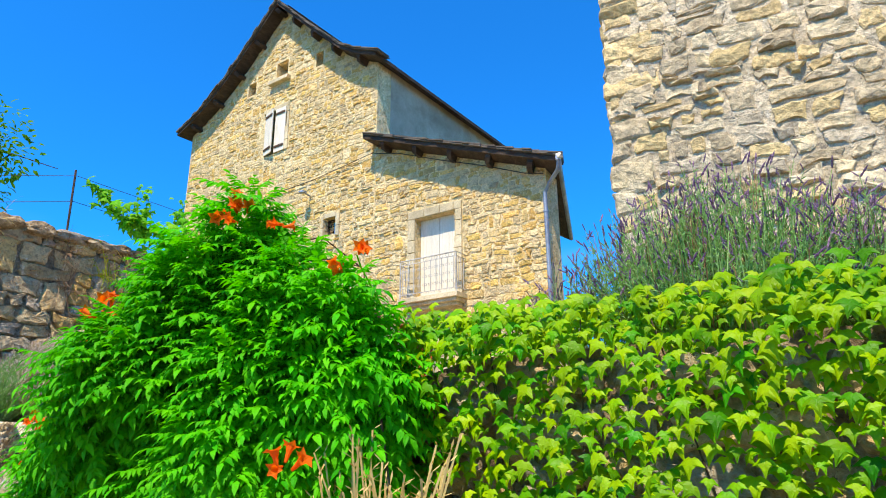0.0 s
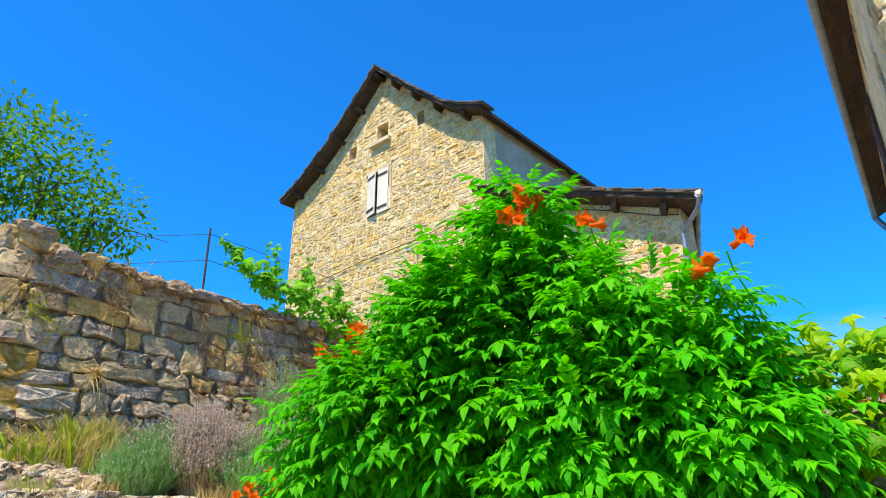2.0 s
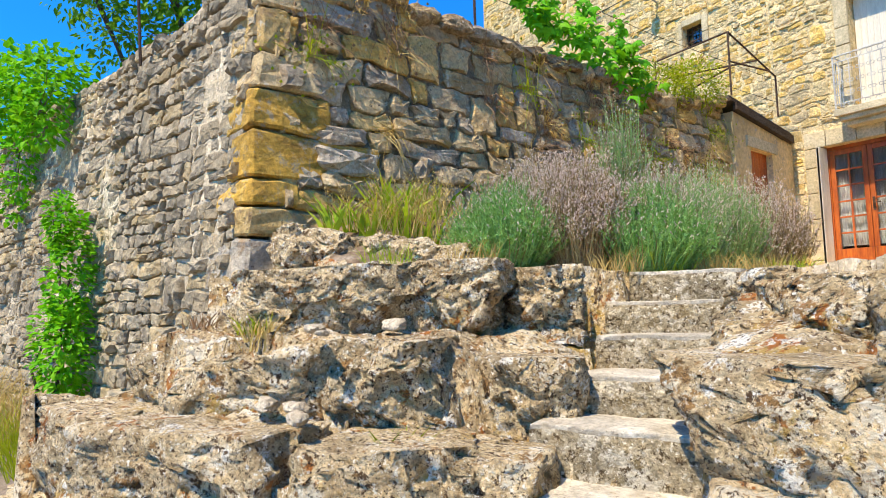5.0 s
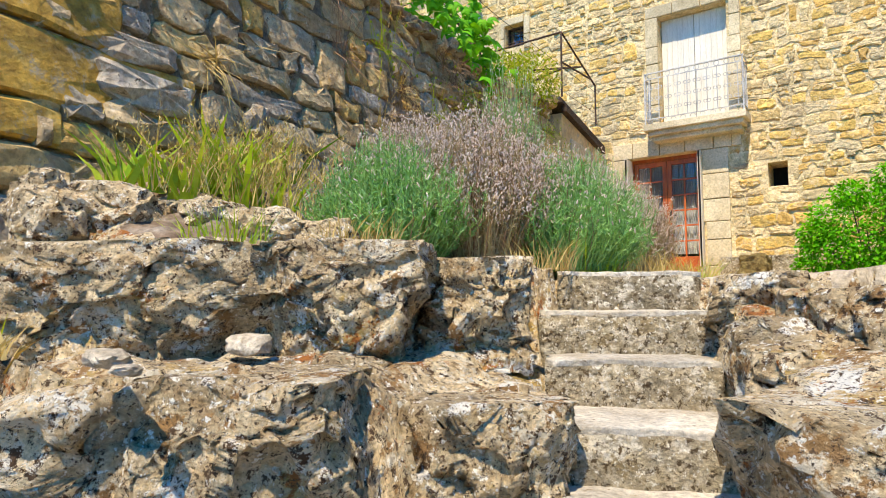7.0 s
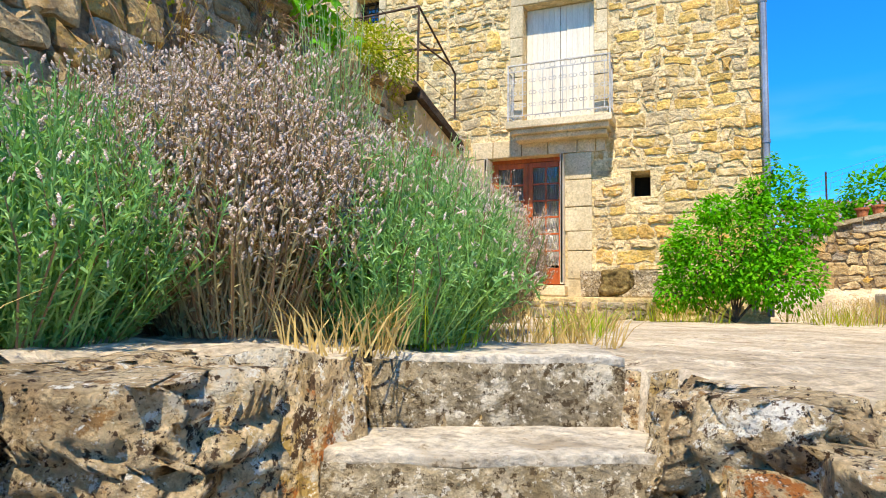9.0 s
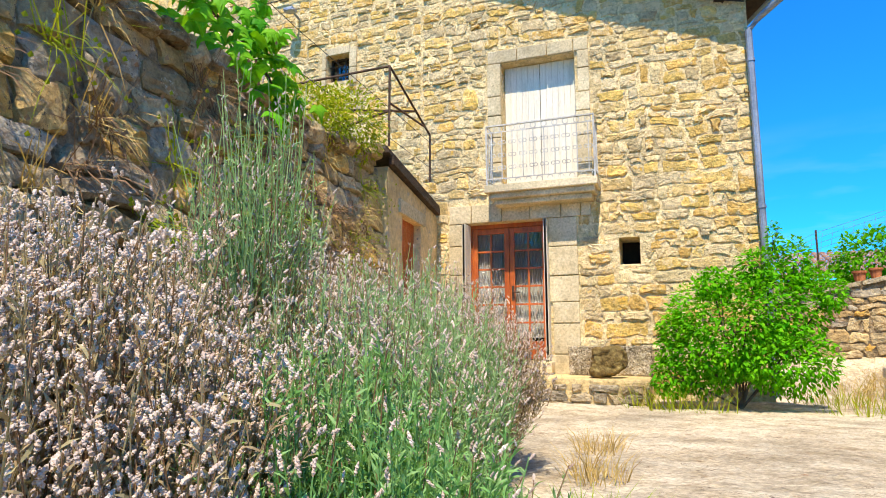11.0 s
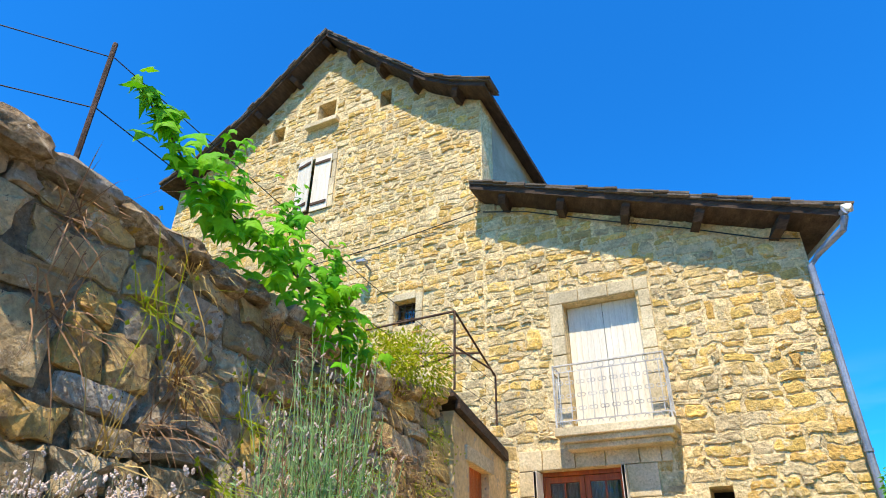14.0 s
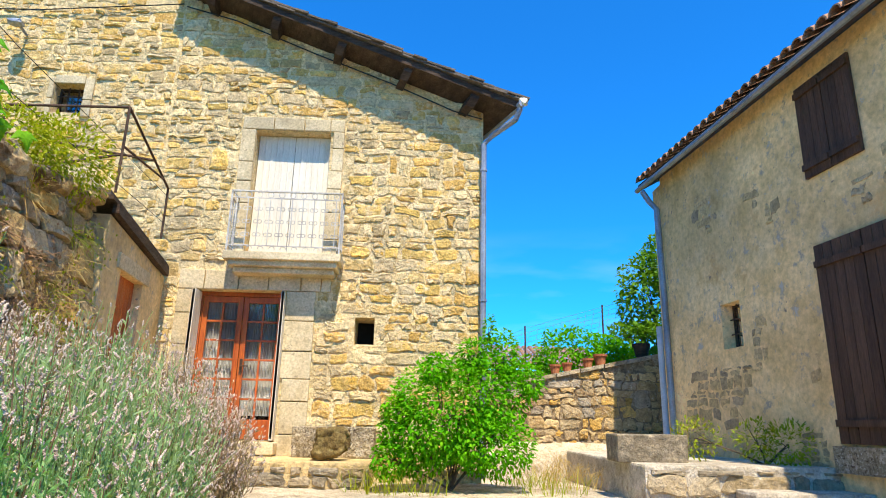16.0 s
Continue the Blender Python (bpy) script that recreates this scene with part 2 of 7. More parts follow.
tread_mat = surf("worn_pale_tread", [(0.42, 0.35, 0.25), (0.66, 0.58, 0.45), (0.82, 0.75, 0.61)], 6, 0.9, 0.8, 40, spots=[(5, 0.56, 0.66, (0.38, 0.29, 0.18)), (20, 0.60, 0.66, (0.20, 0.15, 0.09))])
slate = surf("stone_slate", [(0.07, 0.055, 0.045), (0.12, 0.10, 0.085), (0.20, 0.17, 0.14)], 6, 0.9, 0.6, 25, "isl", [(0.07, 0.06, 0.05), (0.16, 0.13, 0.10), (0.11, 0.09, 0.07)])
old_wood = surf("dark_old_wood", [(0.035, 0.022, 0.014), (0.07, 0.045, 0.03), (0.11, 0.075, 0.05)], 5, 0.85, 0.5, 25, stretch=(1, 1, 6))
brown_wood = surf("brown_shutter_wood", [(0.05, 0.025, 0.014), (0.085, 0.045, 0.026), (0.13, 0.075, 0.045)], 8, 0.75, 0.4, 20, "isl", [(0.05, 0.026, 0.015), (0.10, 0.055, 0.032)], stretch=(6, 6, 0.5))
red_wood = surf("varnished_red_wood", [(0.28, 0.05, 0.008), (0.46, 0.10, 0.014), (0.58, 0.17, 0.025)], 6, 0.45, 0.2, 30, stretch=(5, 5, 0.6), spec=0.5)
white_paint = surf("white_shutter_paint", [(0.66, 0.59, 0.45), (0.77, 0.70, 0.56), (0.83, 0.77, 0.64)], 5, 0.6, 0.15, 35, stretch=(4, 4, 0.4), big=0.1)
curtain_mat = surf("white_curtain", [(0.58, 0.60, 0.62), (0.72, 0.73, 0.74)], 8, 0.9, 0.1, 60, leaf=0.3)
iron = surf("rusted_iron", [(0.05, 0.035, 0.025), (0.10, 0.06, 0.04), (0.16, 0.09, 0.055)], 12, 0.8, 0.4, 50, metal=0.3)
pale_iron = surf("pale_painted_iron", [(0.40, 0.38, 0.34), (0.52, 0.50, 0.45), (0.60, 0.58, 0.53)], 14, 0.6, 0.3, 60)
zinc = surf("zinc_pipe", [(0.22, 0.26, 0.31), (0.30, 0.34, 0.40), (0.36, 0.40, 0.46)], 5, 0.5, 0.1, 40, metal=0.5)
pvc = surf("pale_grey_pipe", [(0.45, 0.50, 0.55), (0.55, 0.60, 0.65)], 5, 0.4, 0.05, 40)
terracotta = surf("terracotta", [(0.34, 0.10, 0.04), (0.46, 0.16, 0.07), (0.54, 0.23, 0.11)], 7, 0.85, 0.3, 30)
rooftile = surf("clay_roof_tile", [(0.22, 0.11, 0.06), (0.34, 0.19, 0.11), (0.42, 0.27, 0.17)], 6, 0.9, 0.4, 30, "isl", [(0.22, 0.12, 0.08), (0.40, 0.22, 0.13), (0.34, 0.24, 0.17)])
# near-black colour that stands in for the shade inside rooms and wall holes
shade_black = surf("painted_interior_shade", [(0.015, 0.012, 0.01), (0.03, 0.024, 0.02)], 5, 1.0, 0.1, 10)
cable_mat = surf("black_cable", [(0.02, 0.02, 0.02), (0.04, 0.04, 0.04)], 9, 0.7, 0.0, 10)
def leafmat(name, dark, mid, lit, scale=3.0, leaf=0.35, rough=0.55, rand="isl"):
    return surf(name, [dark, mid, lit], scale, rough, 0.12, 30, rand, [dark, lit, mid], big=0.2, leaf=leaf, spec=0.12)
vine_leaf = leafmat("trumpet_vine_leaf", (0.012, 0.26, 0.003), (0.035, 0.46, 0.004), (0.17, 0.66, 0.006), leaf=0.45)
vine_leaf_ob = leafmat("trumpet_vine_leaf_single", (0.02, 0.28, 0.003), (0.045, 0.46, 0.004), (0.18, 0.64, 0.006), rand="ob")
ivy_leaf = leafmat("boston_ivy_leaf", (0.008, 0.14, 0.002), (0.05, 0.33, 0.003), (0.48, 0.62, 0.003), rough=0.38)
ivy_leaf_ob = leafmat("boston_ivy_leaf_single", (0.03, 0.22, 0.003), (0.14, 0.42, 0.003), (0.50, 0.58, 0.003), rough=0.42, rand="ob")
shrub_leaf = leafmat("shrub_leaf", (0.03, 0.25, 0.004), (0.08, 0.42, 0.006), (0.24, 0.57, 0.012), rough=0.8)
tree_leaf = leafmat("tree_leaf", (0.04, 0.15, 0.010), (0.11, 0.28, 0.02), (0.24, 0.44, 0.035), 0.6)
grape_leaf = leafmat("grape_leaf", (0.04, 0.27, 0.010), (0.11, 0.43, 0.012), (0.27, 0.56, 0.02))
gold_leaf = leafmat("yellow_green_leaf", (0.14, 0.22, 0.010), (0.28, 0.36, 0.015), (0.46, 0.48, 0.03))
sage = leafmat("lavender_green", (0.07, 0.21, 0.05), (0.18, 0.42, 0.11), (0.42, 0.60, 0.26), rough=0.7)
blue_sage = leafmat("grey_green_stalk", (0.12, 0.25, 0.08), (0.26, 0.44, 0.17), (0.50, 0.62, 0.34), rough=0.7)
bloom = leafmat("lavender_bloom", (0.13, 0.06, 0.15), (0.23, 0.13, 0.23), (0.36, 0.24, 0.32), rough=0.8, leaf=0.15)
dead_bloom = leafmat("faded_lavender_bloom", (0.44, 0.31, 0.24), (0.66, 0.51, 0.41), (0.84, 0.71, 0.60), rough=0.9, leaf=0.15)
straw = leafmat("dry_straw", (0.32, 0.20, 0.06), (0.54, 0.38, 0.13), (0.72, 0.55, 0.24), rough=0.8, leaf=0.2)
straw_sage = leafmat("faded_lavender_foliage", (0.26, 0.16, 0.09), (0.42, 0.30, 0.18), (0.44, 0.42, 0.22), rough=0.9, leaf=0.2)
brown_twig = leafmat("brown_twig", (0.14, 0.075, 0.035), (0.26, 0.15, 0.08), (0.40, 0.26, 0.15), rough=0.9, leaf=0.1)
iris_leaf = leafmat("iris_blade", (0.14, 0.30, 0.02), (0.30, 0.46, 0.03), (0.52, 0.54, 0.06))
petal = leafmat("orange_red_petal", (0.85, 0.035, 0.005), (0.90, 0.09, 0.006), (0.95, 0.24, 0.012), rough=0.5, leaf=0.4)
bark = surf("bark", [(0.06, 0.04, 0.025), (0.12, 0.085, 0.055), (0.20, 0.15, 0.10)], 8, 0.95, 0.8, 30)
ochre_stone = surf("ochre_corner_stone", [(0.44, 0.25, 0.05), (0.70, 0.40, 0.06), (0.70, 0.50, 0.18)], 4, 0.9, 0.9, 20, big=0.45, spots=[(7, 0.55, 0.66, (0.32, 0.28, 0.20)), (3, 0.58, 0.70, (0.44, 0.38, 0.28))])
moss_stone = surf("mossy_capstone", [(0.16, 0.10, 0.05), (0.34, 0.24, 0.13), (0.52, 0.42, 0.28)], 9, 1.0, 1.0, 34, big=0.4, spots=[(4, 0.55, 0.62, (0.22, 0.13, 0.05)), (11, 0.60, 0.65, (0.60, 0.54, 0.42)), (7, 0.62, 0.67, (0.46, 0.28, 0.06))])
moss = surf("ochre_moss", [(0.10, 0.06, 0.02), (0.22, 0.15, 0.05), (0.34, 0.26, 0.10)], 12, 1.0, 1.0, 30)
glass = bpy.data.materials.new("window_glass")
glass.use_nodes = True
gb = glass.node_tree.nodes["Principled BSDF"]
gb.inputs["Transmission Weight"].default_value, gb.inputs["Roughness"].default_value, gb.inputs["IOR"].default_value = 1.0, 0.03, 1.45

# ---- building helpers ----
def mesh_of(name, verts, faces, mats, idx=None, smooth=False):
    me = bpy.data.meshes.new(name)
    me.from_pydata([tuple(v) for v in verts], [], faces)
    for m in mats if isinstance(mats, (list, tuple)) else [mats]:
        me.materials.append(m)
    if idx is not None:
        me.polygons.foreach_set("material_index", idx)
    if smooth:
        me.polygons.foreach_set("use_smooth", [True] * len(me.polygons))
    me.update()
    return me

def thing(name, loc, label, category, group="", kind=""):
    ob = new(name)
    ob.location = loc
    ob.empty_display_size = 0.1
    return tagged(ob, label, category, group, kind)

def base_of(parent):
    p = Vector((0, 0, 0))
    while parent is not None:
        p += parent.location
        parent = parent.parent
    return p

def part(name, geo, material, parent=None, label="", smooth=False, kind=""):
    """geo: (verts, faces) in world metres, or a bmesh. Linked as one mesh under parent."""
    if isinstance(geo, bmesh.types.BMesh):
        bmesh.ops.recalc_face_normals(geo, faces=geo.faces)
        verts, faces = [v.co.copy() for v in geo.verts], None
        geo.verts.index_update()
        faces = [[v.index for v in f.verts] for f in geo.faces]
        geo.free()
    else:
        verts, faces = geo[0], geo[1]
    o = base_of(parent)
    me = mesh_of(name, [(v[0] - o.x, v[1] - o.y, v[2] - o.z) for v in verts], faces, material, geo[2] if isinstance(geo, tuple) and len(geo) > 2 else None, smooth)
    ob = new(name, me)
    ob.parent = parent
    return tagged(ob, label, kind=kind)

def solo(name, geo, material, label, category, group="", kind="", smooth=False):
    """A top-level thing that is a single mesh, with its origin at its base."""
    vs = [tuple(v) for v in geo[0]]
    lo = Vector((sum(v[0] for v in vs) / len(vs), sum(v[1] for v in vs) / len(vs), min(v[2] for v in vs)))
    me = mesh_of(name, [(v[0] - lo.x, v[1] - lo.y, v[2] - lo.z) for v in vs], geo[1], material, geo[2] if len(geo) > 2 else None, smooth)
    ob = new(name, me)
    ob.location = lo
    return tagged(ob, label, category, group, kind)

class Geo:
    """Collects verts and faces."""
    def __init__(self):
        self.v, self.f = [], []
    def add(self, verts, faces):
        n = len(self.v)
        self.v.extend(verts)
        self.f.extend([tuple(i + n for i in f) for f in faces])
        return self
    def get(self):
        return (self.v, self.f)

CUBE_F = [(0, 3, 2, 1), (4, 5, 6, 7), (0, 1, 5, 4), (1, 2, 6, 5), (2, 3, 7, 6), (3, 0, 4, 7)]
def box(x0, y0, z0, x1, y1, z1, bev=0.0, rough=0.0):
    """A box, bevelled and slightly uneven where asked."""
    bm = bmesh.new()
    vs = [bm.verts.new(c) for c in ((x0, y0, z0), (x1, y0, z0), (x1, y1, z0), (x0, y1, z0), (x0, y0, z1), (x1, y0, z1), (x1, y1, z1), (x0, y1, z1))]
    for f in CUBE_F:
        bm.faces.new([vs[i] for i in f])
    if bev:
        bmesh.ops.bevel(bm, geom=list(bm.edges), offset=bev, segments=2, affect="EDGES", profile=0.6)
    bm.verts.index_update()
    v, f = [x.co.copy() for x in bm.verts], [[a.index for a in fc.verts] for fc in bm.faces]
    bm.free()
    if rough:
        v = [c + noise.noise_vector(c * 5) * rough for c in v]
    return v, f

def obox(p, q, w, d, up=(0, 0, 1)):
    """A bar from p to q, w wide and d deep."""
    p, q = Vector(p), Vector(q)
    t = (q - p).normalized()
    s = t.cross(Vector(up))
    if s.length < 1e-3:
        s = t.cross(Vector((1, 0, 0)))
    s.normalize()
    r = s.cross(t)
    vs = [a + s * i * w / 2 + r * j * d / 2 for a in (p, q) for i, j in ((-1, -1), (1, -1), (1, 1), (-1, 1))]
    return vs, CUBE_F

def tube(pts, rad, sides=7, rad2=None):
    pts = [Vector(p) for p in pts]
    vs, fs = [], []
    for k, p in enumerate(pts):
        t = (pts[min(k + 1, len(pts) - 1)] - pts[max(k - 1, 0)]).normalized()
        a = t.cross(Vector((0.31, 0.17, 0.93))).normalized()
        b = t.cross(a)
        r = rad if rad2 is None else rad + (rad2 - rad) * k / (len(pts) - 1)
        vs += [p + (a * math.cos(2 * math.pi * s / sides) + b * math.sin(2 * math.pi * s / sides)) * r for s in range(sides)]
        if k:
            o = (k - 1) * sides
            fs += [(o + s, o + (s + 1) % sides, o + sides + (s + 1) % sides, o + sides + s) for s in range(sides)]
    fs += [tuple(range(sides))[::-1], tuple(range(len(vs) - sides, len(vs)))]
    return vs, fs

def clip(poly, a, b, c):
    """Keeps the part of a 2D polygon where a*u + b*v <= c."""
    out = []
    for i, p in enumerate(poly):
        q = poly[(i + 1) % len(poly)]
        dp, dq = a * p[0] + b * p[1] - c, a * q[0] + b * q[1] - c
        if dp <= 0:
            out.append(p)
        if dp * dq < 0:
            k = dp / (dp - dq)
            out.append((p[0] + k * (q[0] - p[0]), p[1] + k * (q[1] - p[1])))
    return out

def rubble(u0, u1, v0, v1, sw, sh, holes=(), inside=None, seed=1):
    """Irregular stones of a roughly coursed rubble wall, as polygons (u, v)."""
    rng = random.Random(seed)
    wave = lambda u, k: sh * (0.34 * noise.noise((u / sw * 0.9, k * 7.3, seed)) + 0.30 * noise.noise((u / sw * 2.6, k * 3.7, seed + 5)))
    out = []
    def cut(a, b, lo, hi):
        """Stones between two courses lo and hi (functions of u), from a to b."""
        u = a
        while u < b - 1e-6:
            w = sw * rng.choice((0.45, 0.6, 0.8, 1.0, 1.0, 1.3, 1.7)) * rng.uniform(0.85, 1.15)
            if b - u - w < sw * 0.4:
                w = b - u
            e0, e1 = (rng.uniform(-0.16, 0.16) * sh for _ in range(2))
            lean_l, lean_r = (rng.uniform(-0.22, 0.22) * sh for _ in range(2))
            p, q = u, u + w
            m = p + w * rng.uniform(0.3, 0.7)
            ends = (lo(p), lo(m) + e0 * 0.6, lo(q), hi(q), hi(m) + e1 * 0.6, hi(p))
            c = 0.16 * min(w, sh)
            poly = [(p + lean_l + c * rng.random(), ends[0]), (m, ends[1]), (q + lean_r - c * rng.random(), ends[2]), (q + lean_r, (ends[2] + ends[3]) / 2), (q - lean_r - c * rng.random(), ends[3]), (m, ends[4]), (p - lean_l + c * rng.random(), ends[5]), (p + lean_l, (ends[0] + ends[5]) / 2)]
            keep(poly)
            u += w
    def keep(poly):
        for side in ((-1, 0, -u0), (1, 0, u1), (0, -1, -v0), (0, 1, v1)):
            poly = clip(poly, *side)
            if len(poly) < 3:
                return
        cu, cv = sum(x for x, _ in poly) / len(poly), sum(y for _, y in poly) / len(poly)
        if inside and not inside(cu, cv):
            return
        for h in holes:
            us, vs = [x for x, _ in poly], [y for _, y in poly]
            if h[0] < cu < h[1] and h[2] < cv < h[3]:
                return
            if max(us) > h[0] and min(us) < h[1] and max(vs) > h[2] and min(vs) < h[3]:
                d = max((h[0] - cu, 0), (cu - h[1], 1), (h[2] - cv, 2), (cv - h[3], 3))[1]
                poly = clip(poly, *((1, 0, h[0]), (-1, 0, -h[1]), (0, 1, h[2]), (0, -1, -h[3]))[d])
                if len(poly) < 3:
                    return
        out.append(poly)
    v, k = v0 - sh, 0
    while v < v1 + sh:
        h = 2 * sh * rng.uniform(0.8, 1.25)
        base, roof = (lambda u, v=v, k=k: v + wave(u, k)), (lambda u, v=v, h=h, k=k: v + h + wave(u, k + 1))
        u = u0 - rng.random() * sw
        while u < u1:
            if rng.random() < 0.16:
                w = sw * rng.uniform(0.8, 1.5)
                cut(u, u + w, base, roof)
            else:
                w = sw * rng.uniform(1.6, 4.0)
                f = rng.uniform(0.36, 0.64)
                mid = lambda x, f=f, k=k: base(x) * (1 - f) + roof(x) * f + 0.5 * wave(x, k + 0.5)
                cut(u, u + w, base, mid)
                if rng.random() < 0.22:
                    up = lambda x: mid(x) * 0.5 + roof(x) * 0.5
                    cut(u, u + w, mid, up), cut(u, u + w, up, roof)
                else:
                    cut(u, u + w, mid, roof)
            u += w
        v += h
        k += 1
    return out

def stone(poly, at, depth, gap, rng, back=-0.03):
    """One stone with rounded, uneven face; at(u, v, d) gives the place in the world."""
    # drop corners that lie close together
    pl = [p for k, p in enumerate(poly) if math.dist(p, poly[k - 1]) > 0.012]
    if len(pl) < 3:
        return None
    cu, cv = sum(p[0] for p in pl) / len(pl), sum(p[1] for p in pl) / len(pl)
    size = max(0.03, min(max(p[0] for p in pl) - min(p[0] for p in pl), max(p[1] for p in pl) - min(p[1] for p in pl)))
    if size < gap * 2.2:
        return None
    s1 = 1 - 1.6 * gap / size
    lift = min(0.7, depth * 14)
    tu, tv = rng.uniform(-0.10, 0.10) * lift, rng.uniform(-0.14, 0.08) * lift
    ragged = []
    for k, p in enumerate(pl):
        q = pl[(k + 1) % len(pl)]
        l = math.dist(p, q)
        ragged.append((p[0] * 0.93 + cu * 0.07, p[1] * 0.93 + cv * 0.07))
        if l > 0.07:
            e = rng.uniform(0.35, 0.65)
            o = rng.uniform(-0.17, 0.10) * min(l, size)
            ragged.append((p[0] + (q[0] - p[0]) * e + (q[1] - p[1]) / l * o, p[1] + (q[1] - p[1]) * e - (q[0] - p[0]) / l * o))
    pl = ragged
    rings = []
    n = len(pl)
    j = 0.03 * size
    inner = 0.86 - 0.14 * rng.random()
    for s, d in ((s1, back), (s1 * 0.985, depth * 0.5), (s1 * inner, depth)):
        rings.append([(cu + (u - cu) * s + rng.uniform(-j, j), cv + (v - cv) * s + rng.uniform(-j, j), d if d < 0 else d * rng.uniform(0.6, 1.25) + tu * (u - cu) + tv * (v - cv)) for u, v in pl])
    vs = [at(*p) for r in rings for p in r] + [at(cu, cv, depth * rng.uniform(0.8, 1.2))]
    fs = []
    for r in range(2):
        for k in range(n):
            fs.append((r * n + k, r * n + (k + 1) % n, (r + 1) * n + (k + 1) % n, (r + 1) * n + k))
    fs += [(2 * n + k, 2 * n + (k + 1) % n, 3 * n) for k in range(n)]
    return vs, fs

def lay(parent, polys, at, mats, depth, gap, near, seed=3, name="stone"):
    """Stones on a wall: those that near(u, v) names, at most 300, are parts; the rest is one joined part."""
    rng = random.Random(seed)
    rest, count = Geo(), 0
    for p in polys:
        s = stone(p, at, depth * (rng.uniform(0.6, 1.5) if rng.random() > 0.12 else 2.6), gap, rng)
        if not s:
            continue
        cu, cv = p[0]
        if count < 300 and near(cu, cv):
            part(name, s, mats[0], parent, smooth=False)
            count += 1
        else:
            rest.add(*s)
    if rest.v:
        part("rubble_infill", rest.get(), mats[1], parent, kind="stuff")

def slab(outline, holes, at, thick):
    """A wall sheet with openings through it; at(u, v, d): d runs outwards from the face, the body lies behind it."""
    bm = bmesh.new()
    loops = []
    for lp in [outline] + [[(h[0], h[2]), (h[1], h[2]), (h[1], h[3]), (h[0], h[3])] for h in holes]:
        vs = [bm.verts.new((u, v, 0)) for u, v in lp]
        loops.append(vs)
        for k in range(len(vs)):
            bm.edges.new((vs[k - 1], vs[k]))
    bmesh.ops.triangle_fill(bm, edges=list(bm.edges), use_beauty=True)
    bm.verts.index_update()
    front = [tuple(v.co) for v in bm.verts]
    tris = [[v.index for v in f.verts] for f in bm.faces]
    rings = [[v.index for v in lp] for lp in loops]
    bm.free()
    n = len(front)
    vs = [at(u, v, 0) for u, v, _ in front] + [at(u, v, -thick) for u, v, _ in front]
    fs = [tuple(t) for t in tris] + [tuple(i + n for i in reversed(t)) for t in tris]
    for r in rings:
        fs += [(r[k - 1], r[k], r[k] + n, r[k - 1] + n) for k in range(len(r))]
    g = bmesh.new()
    vv = [g.verts.new(v) for v in vs]
    for f in fs:
        g.faces.new([vv[i] for i in f])
    return g

def frame_on(p, q):
    """Wall coordinates along the ground line p to q: at(u, z, d), d to the right-hand side of the way p to q."""
    p, q = Vector(p), Vector(q)
    t = (q - p).normalized()
    n = Vector((t.y, -t.x))
    return lambda u, z, d: (p.x + t.x * u + n.x * d, p.y + t.y * u + n.y * d, z)

def broken(p, size):
    """How far a point of bedrock is pushed about by fractures: each block stands apart, with a cleft between."""
    w = p + noise.noise_vector(p * 2.5) * 0.12
    d, at = noise.voronoi((w.x * size, w.y * size, w.z * size * 1.7))
    push = noise.cell_vector(at[0] * 9.7)
    cleft = max(0.0, 1 - (d[1] - d[0]) / 0.16)
    d2, at2 = noise.voronoi((w.x * size * 3.1, w.y * size * 3.1, w.z * size * 4.3))
    push2 = noise.cell_vector(at2[0] * 9.7)
    back = (at[0] / size - Vector((w.x, w.y, w.z * 1.7))) * 0.20 * cleft
    return (push - Vector((0.5, 0.5, 0.5))) * 0.052 + (push2 - Vector((0.5, 0.5, 0.5))) * 0.024 + Vector((back.x, back.y, back.z / 1.7 - 0.012 * cleft))

